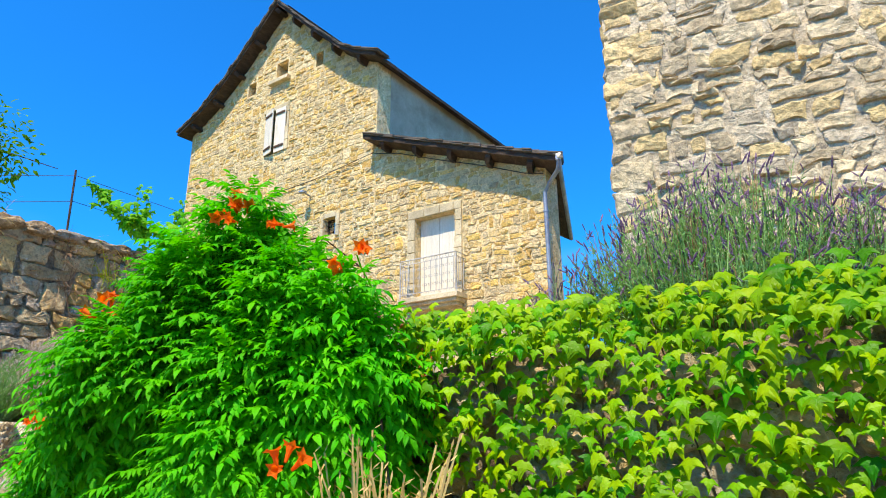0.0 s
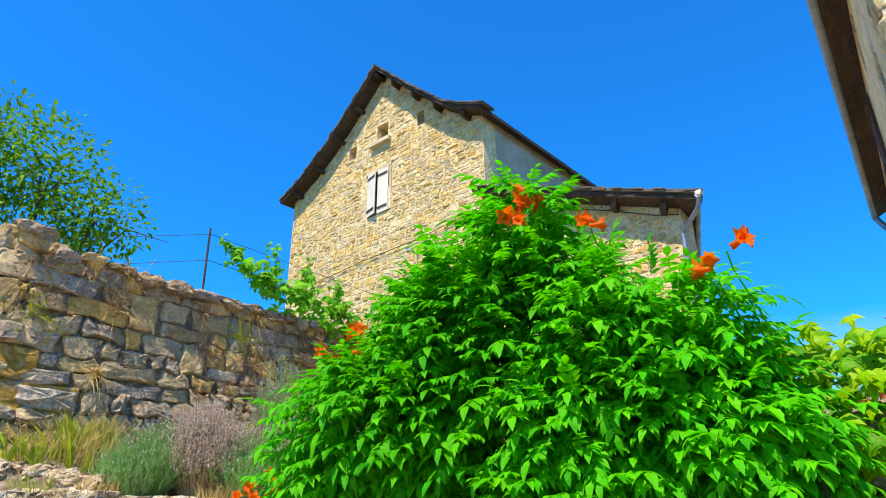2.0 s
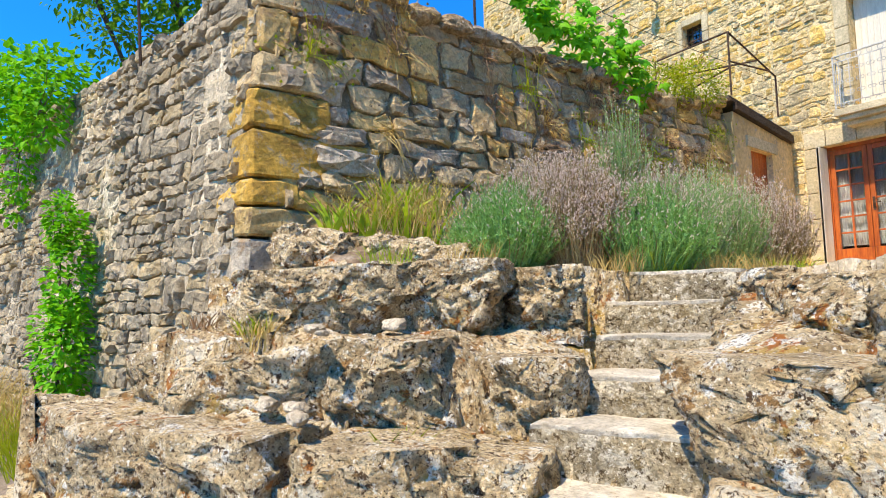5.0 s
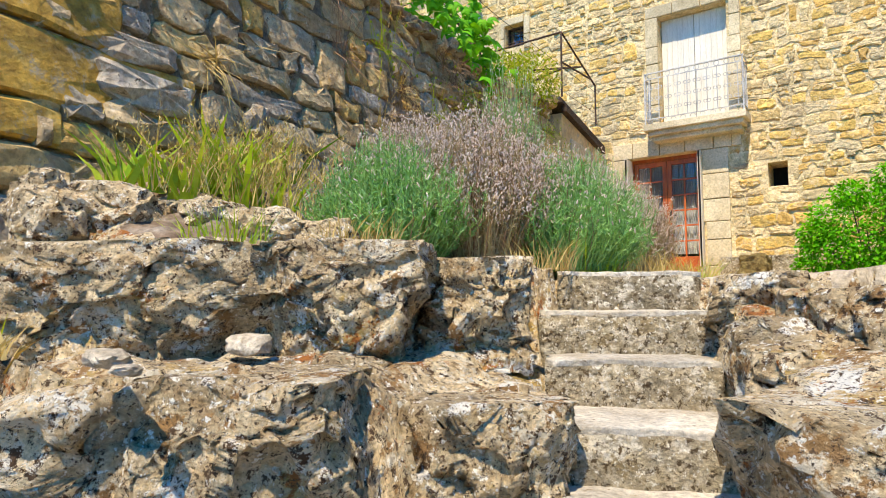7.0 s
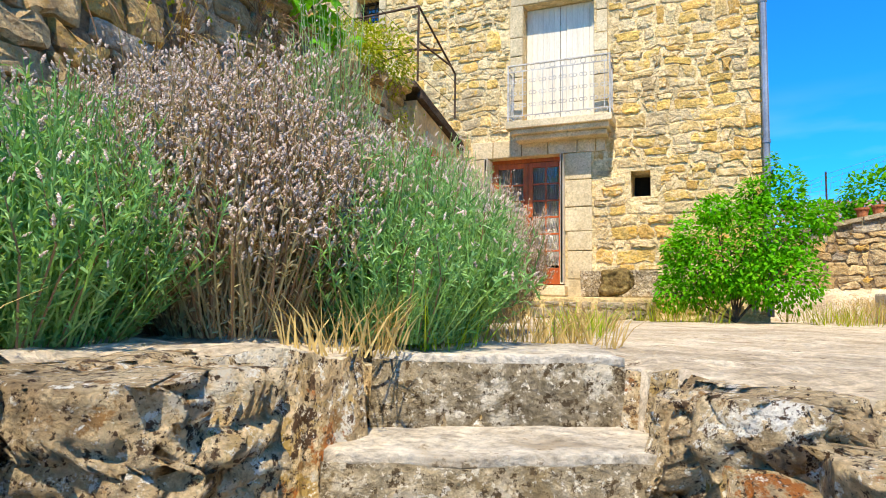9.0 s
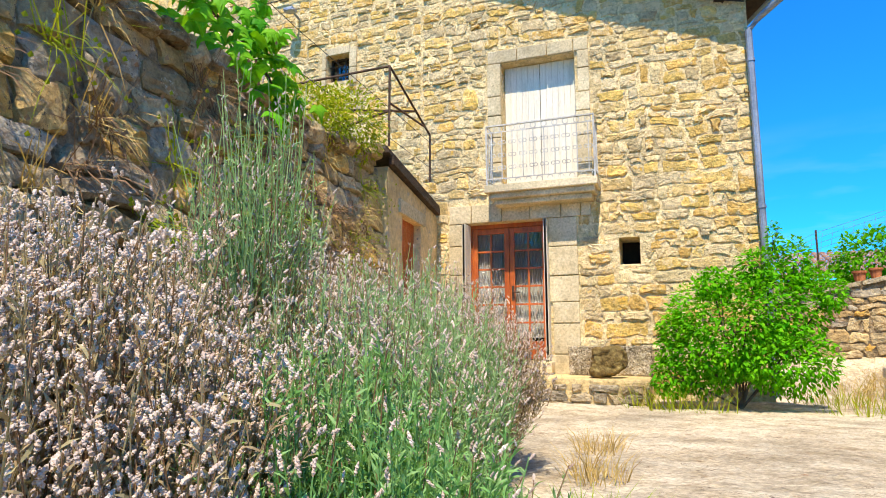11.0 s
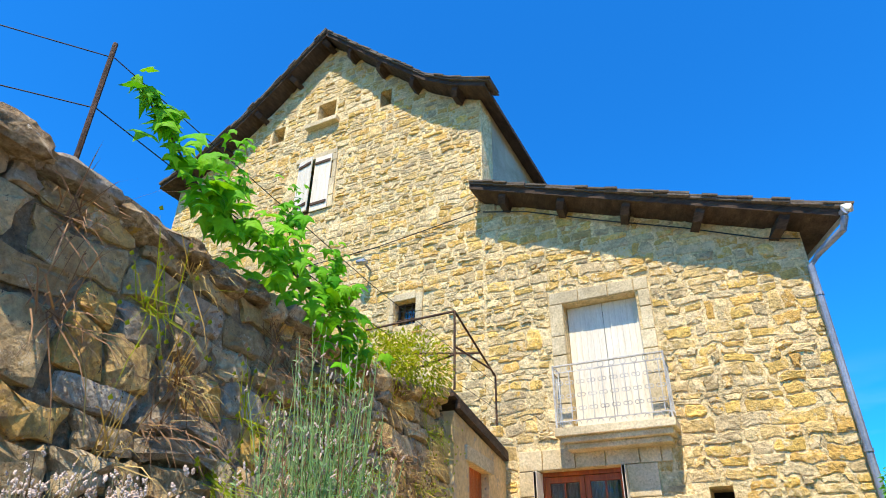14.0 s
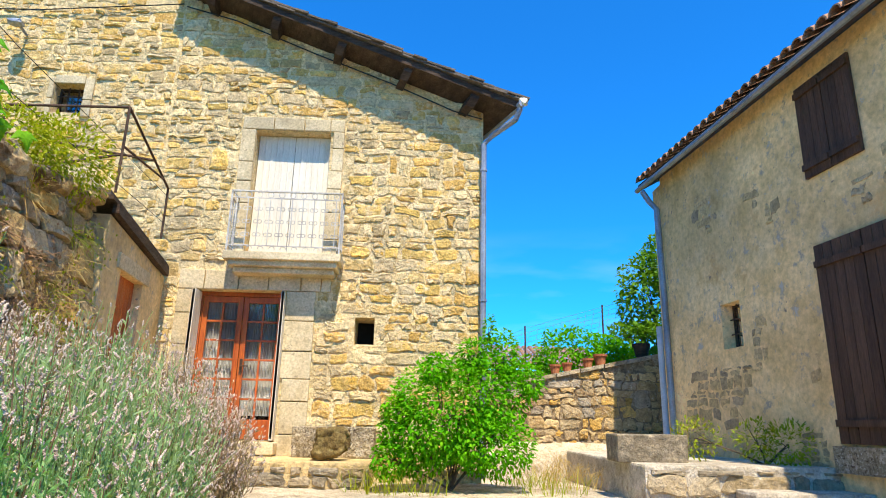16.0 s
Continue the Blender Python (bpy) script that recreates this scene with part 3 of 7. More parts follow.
def bumpy(c, r, seed=0, rough=0.25, sub=3, flat=1.0, planes=9, turn=0.0):
    """An uneven rock: a squared-off ball with broken facets, pitted by noise."""
    rng = random.Random(seed)
    cuts = []
    for _ in range(planes):
        d = Vector((rng.gauss(0, 1), rng.gauss(0, 1), rng.gauss(0, 0.35 if sub > 4 else 0.8))).normalized()
        cuts.append((d, rng.uniform(0.88, 1.12) if sub > 4 else rng.uniform(0.74, 1.0)))
    bm = bmesh.new()
    bmesh.ops.create_icosphere(bm, subdivisions=sub, radius=1.0)
    c, off = Vector(c), Vector((seed * 7.3, seed * 3.1, seed * 1.7))
    for v in bm.verts:
        k = v.co
        p = 16.0 if sub > 4 else 7.0
        s = (abs(k.x) ** p + abs(k.y) ** p + abs(k.z) ** p) ** (-1 / p)
        k = k * (0.06 + 0.94 * s if sub > 4 else 0.25 + 0.75 * s)
        for d, lim in cuts:
            over = k.dot(d) - lim
            if over > 0:
                k = k - d * over * 0.9
        k += noise.noise_vector(k * 1.7 + off) * rough * 0.8
        if sub < 5:
            k += noise.noise_vector(k * 4.5 + off) * rough * 0.42
        if sub == 4:
            k += noise.noise_vector(k * 10 + off) * rough * 0.24
        q = Vector((k.x * r[0], k.y * r[1], k.z * r[2] * flat))
        q.rotate(Euler((0, 0, radians(turn))))
        v.co = c + q
        if sub > 4:
            p = c + q
            pit = max(0.0, noise.noise(p * 7) - 0.12)
            v.co += broken(p, 3.4) + noise.noise_vector(p * 4) * 0.016 + noise.noise_vector(p * 13) * 0.010 + noise.noise_vector(p * 31) * 0.008 - q.normalized() * pit * 0.05
            # worn level top
            top = c.z + r[2] * 0.93 + 0.02 * noise.noise(v.co * 3)
            if v.co.z > top:
                v.co.z = top + (v.co.z - top) * 0.12
    bm.verts.index_update()
    out = [v.co.copy() for v in bm.verts], [[v.index for v in f.verts] for f in bm.faces]
    bm.free()
    return out

# ---- ground ----
S_AX, N_AX, S0 = Vector((0.92, 0.39)), Vector((-0.39, 0.92)), Vector((-5.2, 4.2))
STEPS = [(0.0, 1.945, 0.34, 0.33), (-0.30, 1.76, 0.40, 0.42), (-0.60, 1.575, 0.36, 0.30), (-1.03, 1.40, 0.36, 0.28), (-1.41, 1.22, 0.40, 0.36), (-1.75, 1.0, 0.42, 0.42), (-2.08, 0.76, 0.42, 0.46), (-2.42, 0.52, 0.45, 0.50)]
def wall_x(y):
    return -7.46 - 0.1 * (y - 2.2)
def left_y(x):
    return 2.28 + (x + 7.4) * 0.246
def line(x, *pts):
    return float(np.interp(x, [p[0] for p in pts], [p[1] for p in pts]))
def crag(x, y, k):
    return 0.16 * noise.noise((x * 1.9, y * 1.9, k)) + 0.09 * noise.noise((x * 5.1, y * 5.1, k + 9)) + 0.07 * (noise.cell((x * 2.3, y * 2.3, k)) - 0.5)
def ground(x, y):
    d, s = (Vector((x, y)) - S0).dot(N_AX), (Vector((x, y)) - S0).dot(S_AX)
    z = 0.3 + 0.07 * min(6, max(0, -6.8 - x)) + 0.03 * noise.noise((x, y, 3))
    if y > 14.6 and x < 8:
        return 3.0 + 0.02 * min(60, y - 14.6)
    if x < wall_x(y) - 0.2 and y > left_y(x) + 0.2:
        return 4.35 + 0.06 * min(60, max(0, -8 - x)) + 0.05 * noise.noise((x, y, 1))
    if y > line(x, (-5.6, 4.1), (-4.95, 4.32), (-4.42, 4.16), (-3.43, 3.35), (-2.84, 3.05), (-2.3, 3.45), (-0.6, 3.6), (9, 3.6)) + 0.5 * crag(x, y, 2) and x > -5.6:
        t = 1.92 - 0.012 * (y - 4.3) + 0.03 * noise.noise((x * 1.3, y * 1.3, 5)) + 0.012 * noise.noise((x * 6, y * 6, 5))
        return t + 0.26 * min(1, max(0, (x + 1.6) / 1.2)) * min(1, max(0, (6.5 - y) / 2))
    if abs(s) < 0.36 and d < 0.1:
        for k, (dd, zz, _, _) in enumerate(STEPS):
            if d > dd + 0.02:
                return zz - 0.13
        return z if d < -2.6 else 0.38
    if x < -4.0 and s < 0:
        wob = crag(x, y, 11) * 1.3
        rough = 0.035 * noise.turbulence((x * 4, y * 4, 2.0), 3, False)
        if y + wob > line(x, (-7.45, 3.2), (-7.15, 1.95), (-6.5, 2.25), (-5.95, 2.75), (-5.62, 3.2), (-5.5, 3.6), (-5.4, 4.2)):
            t = 1.97 + rough
            near = max(0.0, 1 - (x - wall_x(y)) / 1.5)
            return t + 0.62 * near * min(1, max(0, (10.5 - y) / 4)) * min(1, max(0, (y - 2.25) / 0.7)) + 0.06 * noise.noise((x * 4, y * 4, 8)) * (near > 0)
        wob = crag(x, y, 21) * 1.4
        if y + wob > line(x, (-7.75, 3.2), (-7.3, 1.45), (-6.2, 1.78), (-5.75, 2.15), (-5.45, 2.5), (-5.3, 2.85), (-4.95, 3.1), (-4.8, 3.4)):
            return 1.50 + rough + 0.10 * min(1, max(0, (-5.3 - x) * 3)) + 0.05 * noise.noise((x * 3, y * 3, 4))
        wob = crag(x, y, 31) * 1.6
        if y + wob > line(x, (-8.1, 3.2), (-7.5, 1.1), (-6.0, 1.35), (-5.4, 1.8), (-5.1, 2.3), (-4.9, 2.7), (-4.6, 3.2)):
            return 1.08 + rough + 0.09 * noise.noise((x * 3, y * 3, 6)) + 0.12 * min(1, max(0, (-5.6 - x) * 2))
        wob = crag(x, y, 41) * 1.6
        if y + wob > line(x, (-8.9, 3.2), (-8.0, 0.8), (-6.6, 0.65), (-5.7, 1.0), (-5.1, 1.5), (-4.85, 2.0), (-4.6, 2.5)):
            return 0.68 + rough + 0.10 * noise.noise((x * 3, y * 3, 7))
        return z + rough
    if s > 0 and x < -1.6:
        wob = crag(x, y, 51)
        rough = 0.03 * noise.turbulence((x * 4, y * 4, 5.0), 3, False)
        if y + wob > line(x, (-4.75, 3.3), (-4.55, 3.0), (-4.2, 2.86), (-3.6, 2.76), (-2.6, 2.75), (-2.2, 3.0), (-1.8, 3.5)):
            return min(1.84, 1.62 + 0.30 * (y - 3.4) + 0.04 * noise.noise((x * 2, y * 2, 3))) + rough
        wob = crag(x, y, 61) * 1.3
        if y + wob > line(x, (-4.2, 2.9), (-4.0, 2.45), (-3.4, 2.3), (-2.2, 2.35), (-1.6, 3.0)):
            return 0.92 + rough + 0.08 * noise.noise((x * 3, y * 3, 13))
        return z + rough
    return z

def lines(lo, a, b, hi, fine):
    n = int((b - a) / fine)
    g = [0.06 * 1.17 ** k for k in range(80)]
    def side(start, stop, sign):
        out, p = [], start
        for k in g:
            p += sign * k
            if (p - stop) * sign >= 0:
                break
            out.append(p)
        return out + [stop]
    return np.array(side(a, lo, -1)[::-1] + list(np.linspace(a, b, n + 1)) + side(b, hi, 1))
GX, GY = lines(-900, -7.5, -1.7, 900, 0.034), lines(-900, 0.5, 4.6, 900, 0.034)
gv = []
for gy in GY:
    for gx in GX:
        zz = ground(gx, gy)
        o = Vector((0, 0, 0))
        if -7.6 < gx < -1.6 and 0.4 < gy < 4.6:
            o = noise.noise_vector((gx * 7, gy * 7, zz * 7)) * 0.022 + noise.noise_vector((gx * 19, gy * 19, zz * 19)) * 0.009 + broken(Vector((gx, gy, zz)), 3.0) * (0.0 if 0.2 < (Vector((gx, gy)) - S0).dot(S_AX) < 0.62 else 0.8 if zz < 1.86 else 0.12)
        gv.append((gx + o.x, gy + o.y, zz + o.z))
nx = len(GX)
gf, gi = [], []
for j in range(len(GY) - 1):
    for i in range(nx - 1):
        gf.append((j * nx + i, j * nx + i + 1, (j + 1) * nx + i + 1, (j + 1) * nx + i))
        x, y = (GX[i] + GX[i + 1]) / 2, (GY[j] + GY[j + 1]) / 2
        h = ground(x, y)
        if x < wall_x(y) - 0.2 and y > left_y(x) + 0.2 or y > 14.6 or abs(x) > 40 or y < -30:
            k = 3
        elif abs(ground(x + 0.03, y) - h) + abs(ground(x, y + 0.03) - h) > 0.06 and -7.8 < x < -1.6 and y < 5:
            k = 0
        elif h > 1.85 and x < wall_x(y) + 1.25 and y > 2.5:
            k = 2
        elif h > (1.86 if y < 4.6 else 1.6) and y > 3:
            k = 1 if x < -0.9 or y > 6.5 else 2
        elif -7.8 < x < -1.6 and h > 0.36:
            k = 0
        else:
            k = 4
        gi.append(k)
tagged(new("ground", mesh_of("ground", gv, gf, [rock, slab_rock, soil, meadow, path_mat], gi, True)), "stepped limestone bedrock running into terrace, soil and gravel path", "ground", kind="structure")

# ---- stone steps ----
def steps():
    st = thing("stone_steps", (-5.0, 3.4, 0.5), "worn concrete and stone steps set between bedrock ledges", "steps")
    for k, (d, z, a, b) in enumerate(STEPS):
        back = 0.62 if k else 0.5
        def at(s, dd, zz):
            p = S0 + S_AX * s + N_AX * dd
            return Vector((p.x, p.y, zz))
        for nm, z0, z1, proud, m in (("riser_block", z - 0.42, z - 0.022, 0.0, concrete), ("tread", z - 0.026, z, 0.010, tread_mat)):
            bm = bmesh.new()
            n1, n2 = 14, 8
            grid = {}
            def put(i, j, kk):
                key = (i, j, kk)
                if key not in grid:
                    s = -a + (a + b) * i / n1
                    dd = d + proud + (back - proud) * j / n2
                    zz = z0 + (z1 - z0) * kk / 4
                    p = at(s, dd, zz)
                    amp = 0.010 if nm == "tread" else 0.016
                    p = p + noise.noise_vector(p * 6) * amp + noise.noise_vector(p * 17) * amp * 0.5
                    grid[key] = bm.verts.new(p)
                return grid[key]
            for i in range(n1):
                for j in range(n2):
                    for kk in (0, 4):
                        bm.faces.new([put(i, j, kk), put(i + 1, j, kk), put(i + 1, j + 1, kk), put(i, j + 1, kk)])
                for kk in range(4):
                    for j in (0, n2):
                        bm.faces.new([put(i, j, kk), put(i + 1, j, kk), put(i + 1, j, kk + 1), put(i, j, kk + 1)])
            for j in range(n2):
                for kk in range(4):
                    for i in (0, n1):
                        bm.faces.new([put(i, j, kk), put(i, j + 1, kk), put(i, j + 1, kk + 1), put(i, j, kk + 1)])
            part(nm, bm, m, st, smooth=True)
steps()

# ---- boulders and loose stones among the ledges ----
BLOCKS = [((-6.50, 2.50, 1.80), (0.62, 0.26, 0.22), 42), ((-5.88, 3.00, 1.79), (0.30, 0.26, 0.24), 46), ((-5.60, 3.42, 1.76), (0.20, 0.24, 0.23), 60), ((-6.95, 2.15, 1.72), (0.26, 0.22, 0.26), 30),
    ((-6.25, 2.02, 1.36), (0.60, 0.28, 0.23), 38), ((-5.66, 2.42, 1.36), (0.32, 0.26, 0.25), 45), ((-5.27, 2.98, 1.26), (0.28, 0.20, 0.26), 35), ((-6.95, 1.72, 1.28), (0.40, 0.28, 0.26), 20), ((-5.35, 2.2, 0.96), (0.42, 0.30, 0.24), 45),
    ((-6.1, 1.62, 0.98), (0.62, 0.30, 0.26), 34), ((-5.05, 2.55, 0.92), (0.26, 0.28, 0.24), 30), ((-5.5, 1.65, 0.52), (0.56, 0.36, 0.28), 40), ((-6.95, 1.35, 0.92), (0.48, 0.34, 0.34), 15),
    ((-3.95, 3.20, 1.36), (0.60, 0.42, 0.21), -12), ((-3.10, 3.02, 1.42), (0.55, 0.32, 0.25), 5), ((-4.18, 3.78, 1.66), (0.42, 0.26, 0.20), -38), ((-3.6, 2.72, 0.92), (0.52, 0.28, 0.28), -8), ((-2.9, 2.55, 0.95), (0.5, 0.28, 0.32), 0), ((-3.45, 3.42, 1.70), (0.50, 0.28, 0.19), -30), ((-4.55, 4.10, 1.75), (0.26, 0.20, 0.17), -20), ((-2.75, 3.15, 1.66), (0.45, 0.25, 0.22), 10), ((-4.52, 3.78, 1.50), (0.14, 0.38, 0.27), 23)]
for k, (c, r, turn) in enumerate(BLOCKS):
    solo("boulder", bumpy(c, (r[0] * 1.05, r[1] * 1.05, r[2]), k + 1, 0.06, 6 if k in (0, 1, 2, 5, 6, 15, 19) else 5, 1.0, 12, turn), rock, "weathered grey-brown limestone block with lichen and cracks", "boulder", "ledge blocks", smooth=True)
for k, (c, r) in enumerate([((-6.9, 2.62, 2.16), (0.26, 0.2, 0.15)), ((-6.68, 2.92, 2.12), (0.2, 0.18, 0.13)), ((-6.42, 3.02, 2.09), (0.2, 0.16, 0.12)), ((-7.12, 2.45, 2.2), (0.14, 0.14, 0.16)), ((-6.2, 3.2, 2.07), (0.17, 0.14, 0.10)), ((-7.0, 2.4, 2.1), (0.22, 0.16, 0.16))]):
    solo("edging_stone", bumpy(c, r, k + 60, 0.34, 4), rock, "knobbly brown tufa stone edging the flower bed", "stone", "bed edging stones")
for k, (c, r) in enumerate([((-5.72, 2.02, 1.66), (0.075, 0.05, 0.035)), ((-5.6, 2.0, 1.64), (0.05, 0.04, 0.02)), ((-5.66, 1.9, 1.30), (0.10, 0.06, 0.045)), ((-5.5, 1.85, 1.28), (0.08, 0.05, 0.04)), ((-5.9, 1.85, 1.30), (0.11, 0.07, 0.05)), ((-5.86, 2.55, 1.66), (0.10, 0.08, 0.05))]):
    solo("loose_stone", bumpy(c, (r[0] * 0.8, r[1] * 0.8, r[2] * 0.7), 40 + k, 0.22, 3), slab_rock, "small pale broken stone lying on the ledge", "stone", "loose stones")

# ---- old garden terrace wall with its corner ----
def terrace_wall():
    w = thing("wall_garden_terrace", (-7.5, 2.2, 1.5), "tall old dry-stone retaining wall of dark weathered stones", "wall", kind="structure")
    a = frame_on((wall_x(2.33), 2.33), (wall_x(12.2), 12.2))
    L = 7.77
    top = lambda u: 4.60 + 0.24 * max(0, 1 - u / 0.7) + 0.05 * noise.noise((u * 1.3, 0, 0)) + 0.36 * max(0, (u - 6.2) / 1.8)
    def lean(u, z, d):
        x, y, zz = a(u, z, d + (3.4 - z) * 0.13 + 0.05 * noise.noise((u * 0.9, z * 0.9, 4)))
        return (x, y, zz)
    out = [(0, 1.4)] + [(L, 1.4)] + [(L - L * k / 24, top(L - L * k / 24) - 0.05) for k in range(25)]
    part("wall_core", slab(out, [], lambda u, z, d: lean(u, z, d - 0.02), 0.5), dark_joint, w)
    polys = rubble(0.1, L, 1.6, 4.95, 0.42, 0.19, inside=lambda u, z: z < top(u) - 0.02, seed=5)
    lay(w, polys, lean, M_OLD, 0.032, 0.005, lambda u, v: u < 4.4 and v > 2.1, 6)
    b = frame_on((-15.2, 0.35), (-7.43, 2.28))
    L2 = math.dist((-15.2, 0.35), (-7.43, 2.28))
    top2 = lambda u: 4.50 + 0.05 * noise.noise((u, 3, 0)) + 0.33 * max(0, 1 - (L2 - u) / 1.4)
    def lean2(u, z, d):
        return b(u, z, d + (3.4 - z) * 0.10 + 0.05 * noise.noise((u * 0.9, z * 0.9, 7)))
    LC = L2 - 0.32
    out = [(0, 0.1), (LC, 0.1)] + [(LC - LC * k / 24, top2(LC - LC * k / 24) - 0.05) for k in range(25)]
    part("side_core", slab(out, [], lambda u, z, d: lean2(u, z, d - 0.012), 0.5), pale_mortar, w)
    polys = rubble(0, L2 - 0.12, 0.3, 5.0, 0.26, 0.13, inside=lambda u, z: z < top2(u) - 0.02, seed=8)
    lay(w, polys, lean2, M_GREY, 0.030, 0.005, lambda u, v: u > L2 - 3.4 and v > 1.2, 9)
    # long corner stones, alternately bonded
    rng = random.Random(4)
    z = 1.45
    k = 0
    while z < 4.6:
        h = rng.uniform(0.18, 0.40)
        la, lb = (rng.uniform(0.42, 0.75), rng.uniform(0.2, 0.34)) if k % 2 else (rng.uniform(0.22, 0.36), rng.uniform(0.36, 0.6))
        if 2.7 < z < 3.4:
            la += 0.3
        g = []
        for zz in (z + 0.01, z + h - 0.01):
            a1, a2 = Vector(lean(0, zz, 0.03)).xy, Vector(lean(1, zz, 0.03)).xy
            b1, b2 = Vector(lean2(L2 - 1, zz, 0.03)).xy, Vector(lean2(L2, zz, 0.03)).xy
            da, db = a2 - a1, b2 - b1
            k2 = (b1 - a1).cross(db) / da.cross(db)
            c = Vector((*(a1 + da * k2), zz))
            e1, e2 = Vector(lean(la, zz, 0.03)), Vector(lean2(L2 - lb, zz, 0.03))
            bk = e1 + e2 - c
            g += [c, e1, bk, e2]
        bm = bmesh.new()
        vv = [bm.verts.new(q) for q in g]
        for fc in CUBE_F:
            bm.faces.new([vv[i] for i in fc])
        bmesh.ops.bevel(bm, geom=list(bm.edges), offset=0.02, segments=1, affect="EDGES")
        bmesh.ops.subdivide_edges(bm, edges=list(bm.edges), cuts=2, use_grid_fill=True)
        for q in bm.verts:
            q.co += noise.noise_vector(q.co * 3) * 0.035 + noise.noise_vector(q.co * 11) * 0.02
        part("corner_stone", bm, ochre_stone if 2.4 < z < 3.45 else M_OLD[0], w)
        z += h
        k += 1
    # flat capping stones, laid dry
    u = 0.05
    while u < L - 0.2:
        l = rng.uniform(0.18, 0.5)
        zt = top(u + l / 2) + rng.uniform(-0.05, 0.05)
        for d in (-0.02, -0.30):
            c = lean(u + l / 2, zt - 0.03, d + rng.uniform(-0.03, 0.03))
            part("cap_stone", bumpy(c, (0.17, l * 0.56, rng.uniform(0.07, 0.12)), rng.randrange(1000), 0.26, 3, 1.0, 9, 6 + rng.uniform(-12, 12)), (moss_stone, M_OLD[0], moss_stone)[rng.randrange(3)], w)
        u += l
terrace_wall()

# ---- retaining wall under the creepers ----
def creeper_wall():
    w = thing("wall_creeper_terrace", (0, 3.5, 0.3), "rubble retaining wall hidden by creepers", "wall", kind="structure")
    a = frame_on((-2.5, 3.45), (7.0, 3.45))
    part("wall_core", slab([(0, 0.1), (9.5, 0.1), (9.5, 2.18), (2.2, 2.18), (1.4, 2.0), (0, 1.86)], [], a, 0.4), dark_joint, w)
    polys = rubble(0, 9.5, 0.25, 2.2, 0.32, 0.16, inside=lambda u, z: z < (2.12 if u > 2 else 1.8), seed=11)
    lay(w, polys, a, M_OLD, 0.05, 0.014, lambda u, v: 0.5 < u < 4.5 and v > 1.2, 12)
creeper_wall()

# ---- the tall house and its lower wing ----
FY = 12.23
GABLE = [(-17.5, 12.0), (-16.75, 12.26), (-16.0, 12.62), (-15.0, 13.25), (-13.8, 14.25), (-12.7, 15.22), (-11.15, 13.70), (-9.85, 12.48), (-9.2, 12.05), (-8.44, 11.70)]
def roof_z(x):
    return line(x, *GABLE)
def wing_z(x):
    return line(x, (-8.78, 9.34), (-3.46, 7.28))
DOOR, WIN, VENT, SWIN = (-8.0, -6.72, 2.31, 4.36), (-7.40, -6.27, 4.84, 6.86), (-5.74, -5.46, 3.62, 4.02), (-10.53, -10.07, 7.02, 7.5)
SHUT = (-13.28, -12.36, 10.1, 11.56)
ATTIC = [(-14.34, -13.96, 12.52, 12.98), (-12.98, -12.46, 12.70, 13.26), (-11.2, -10.9, 12.48, 12.96)]
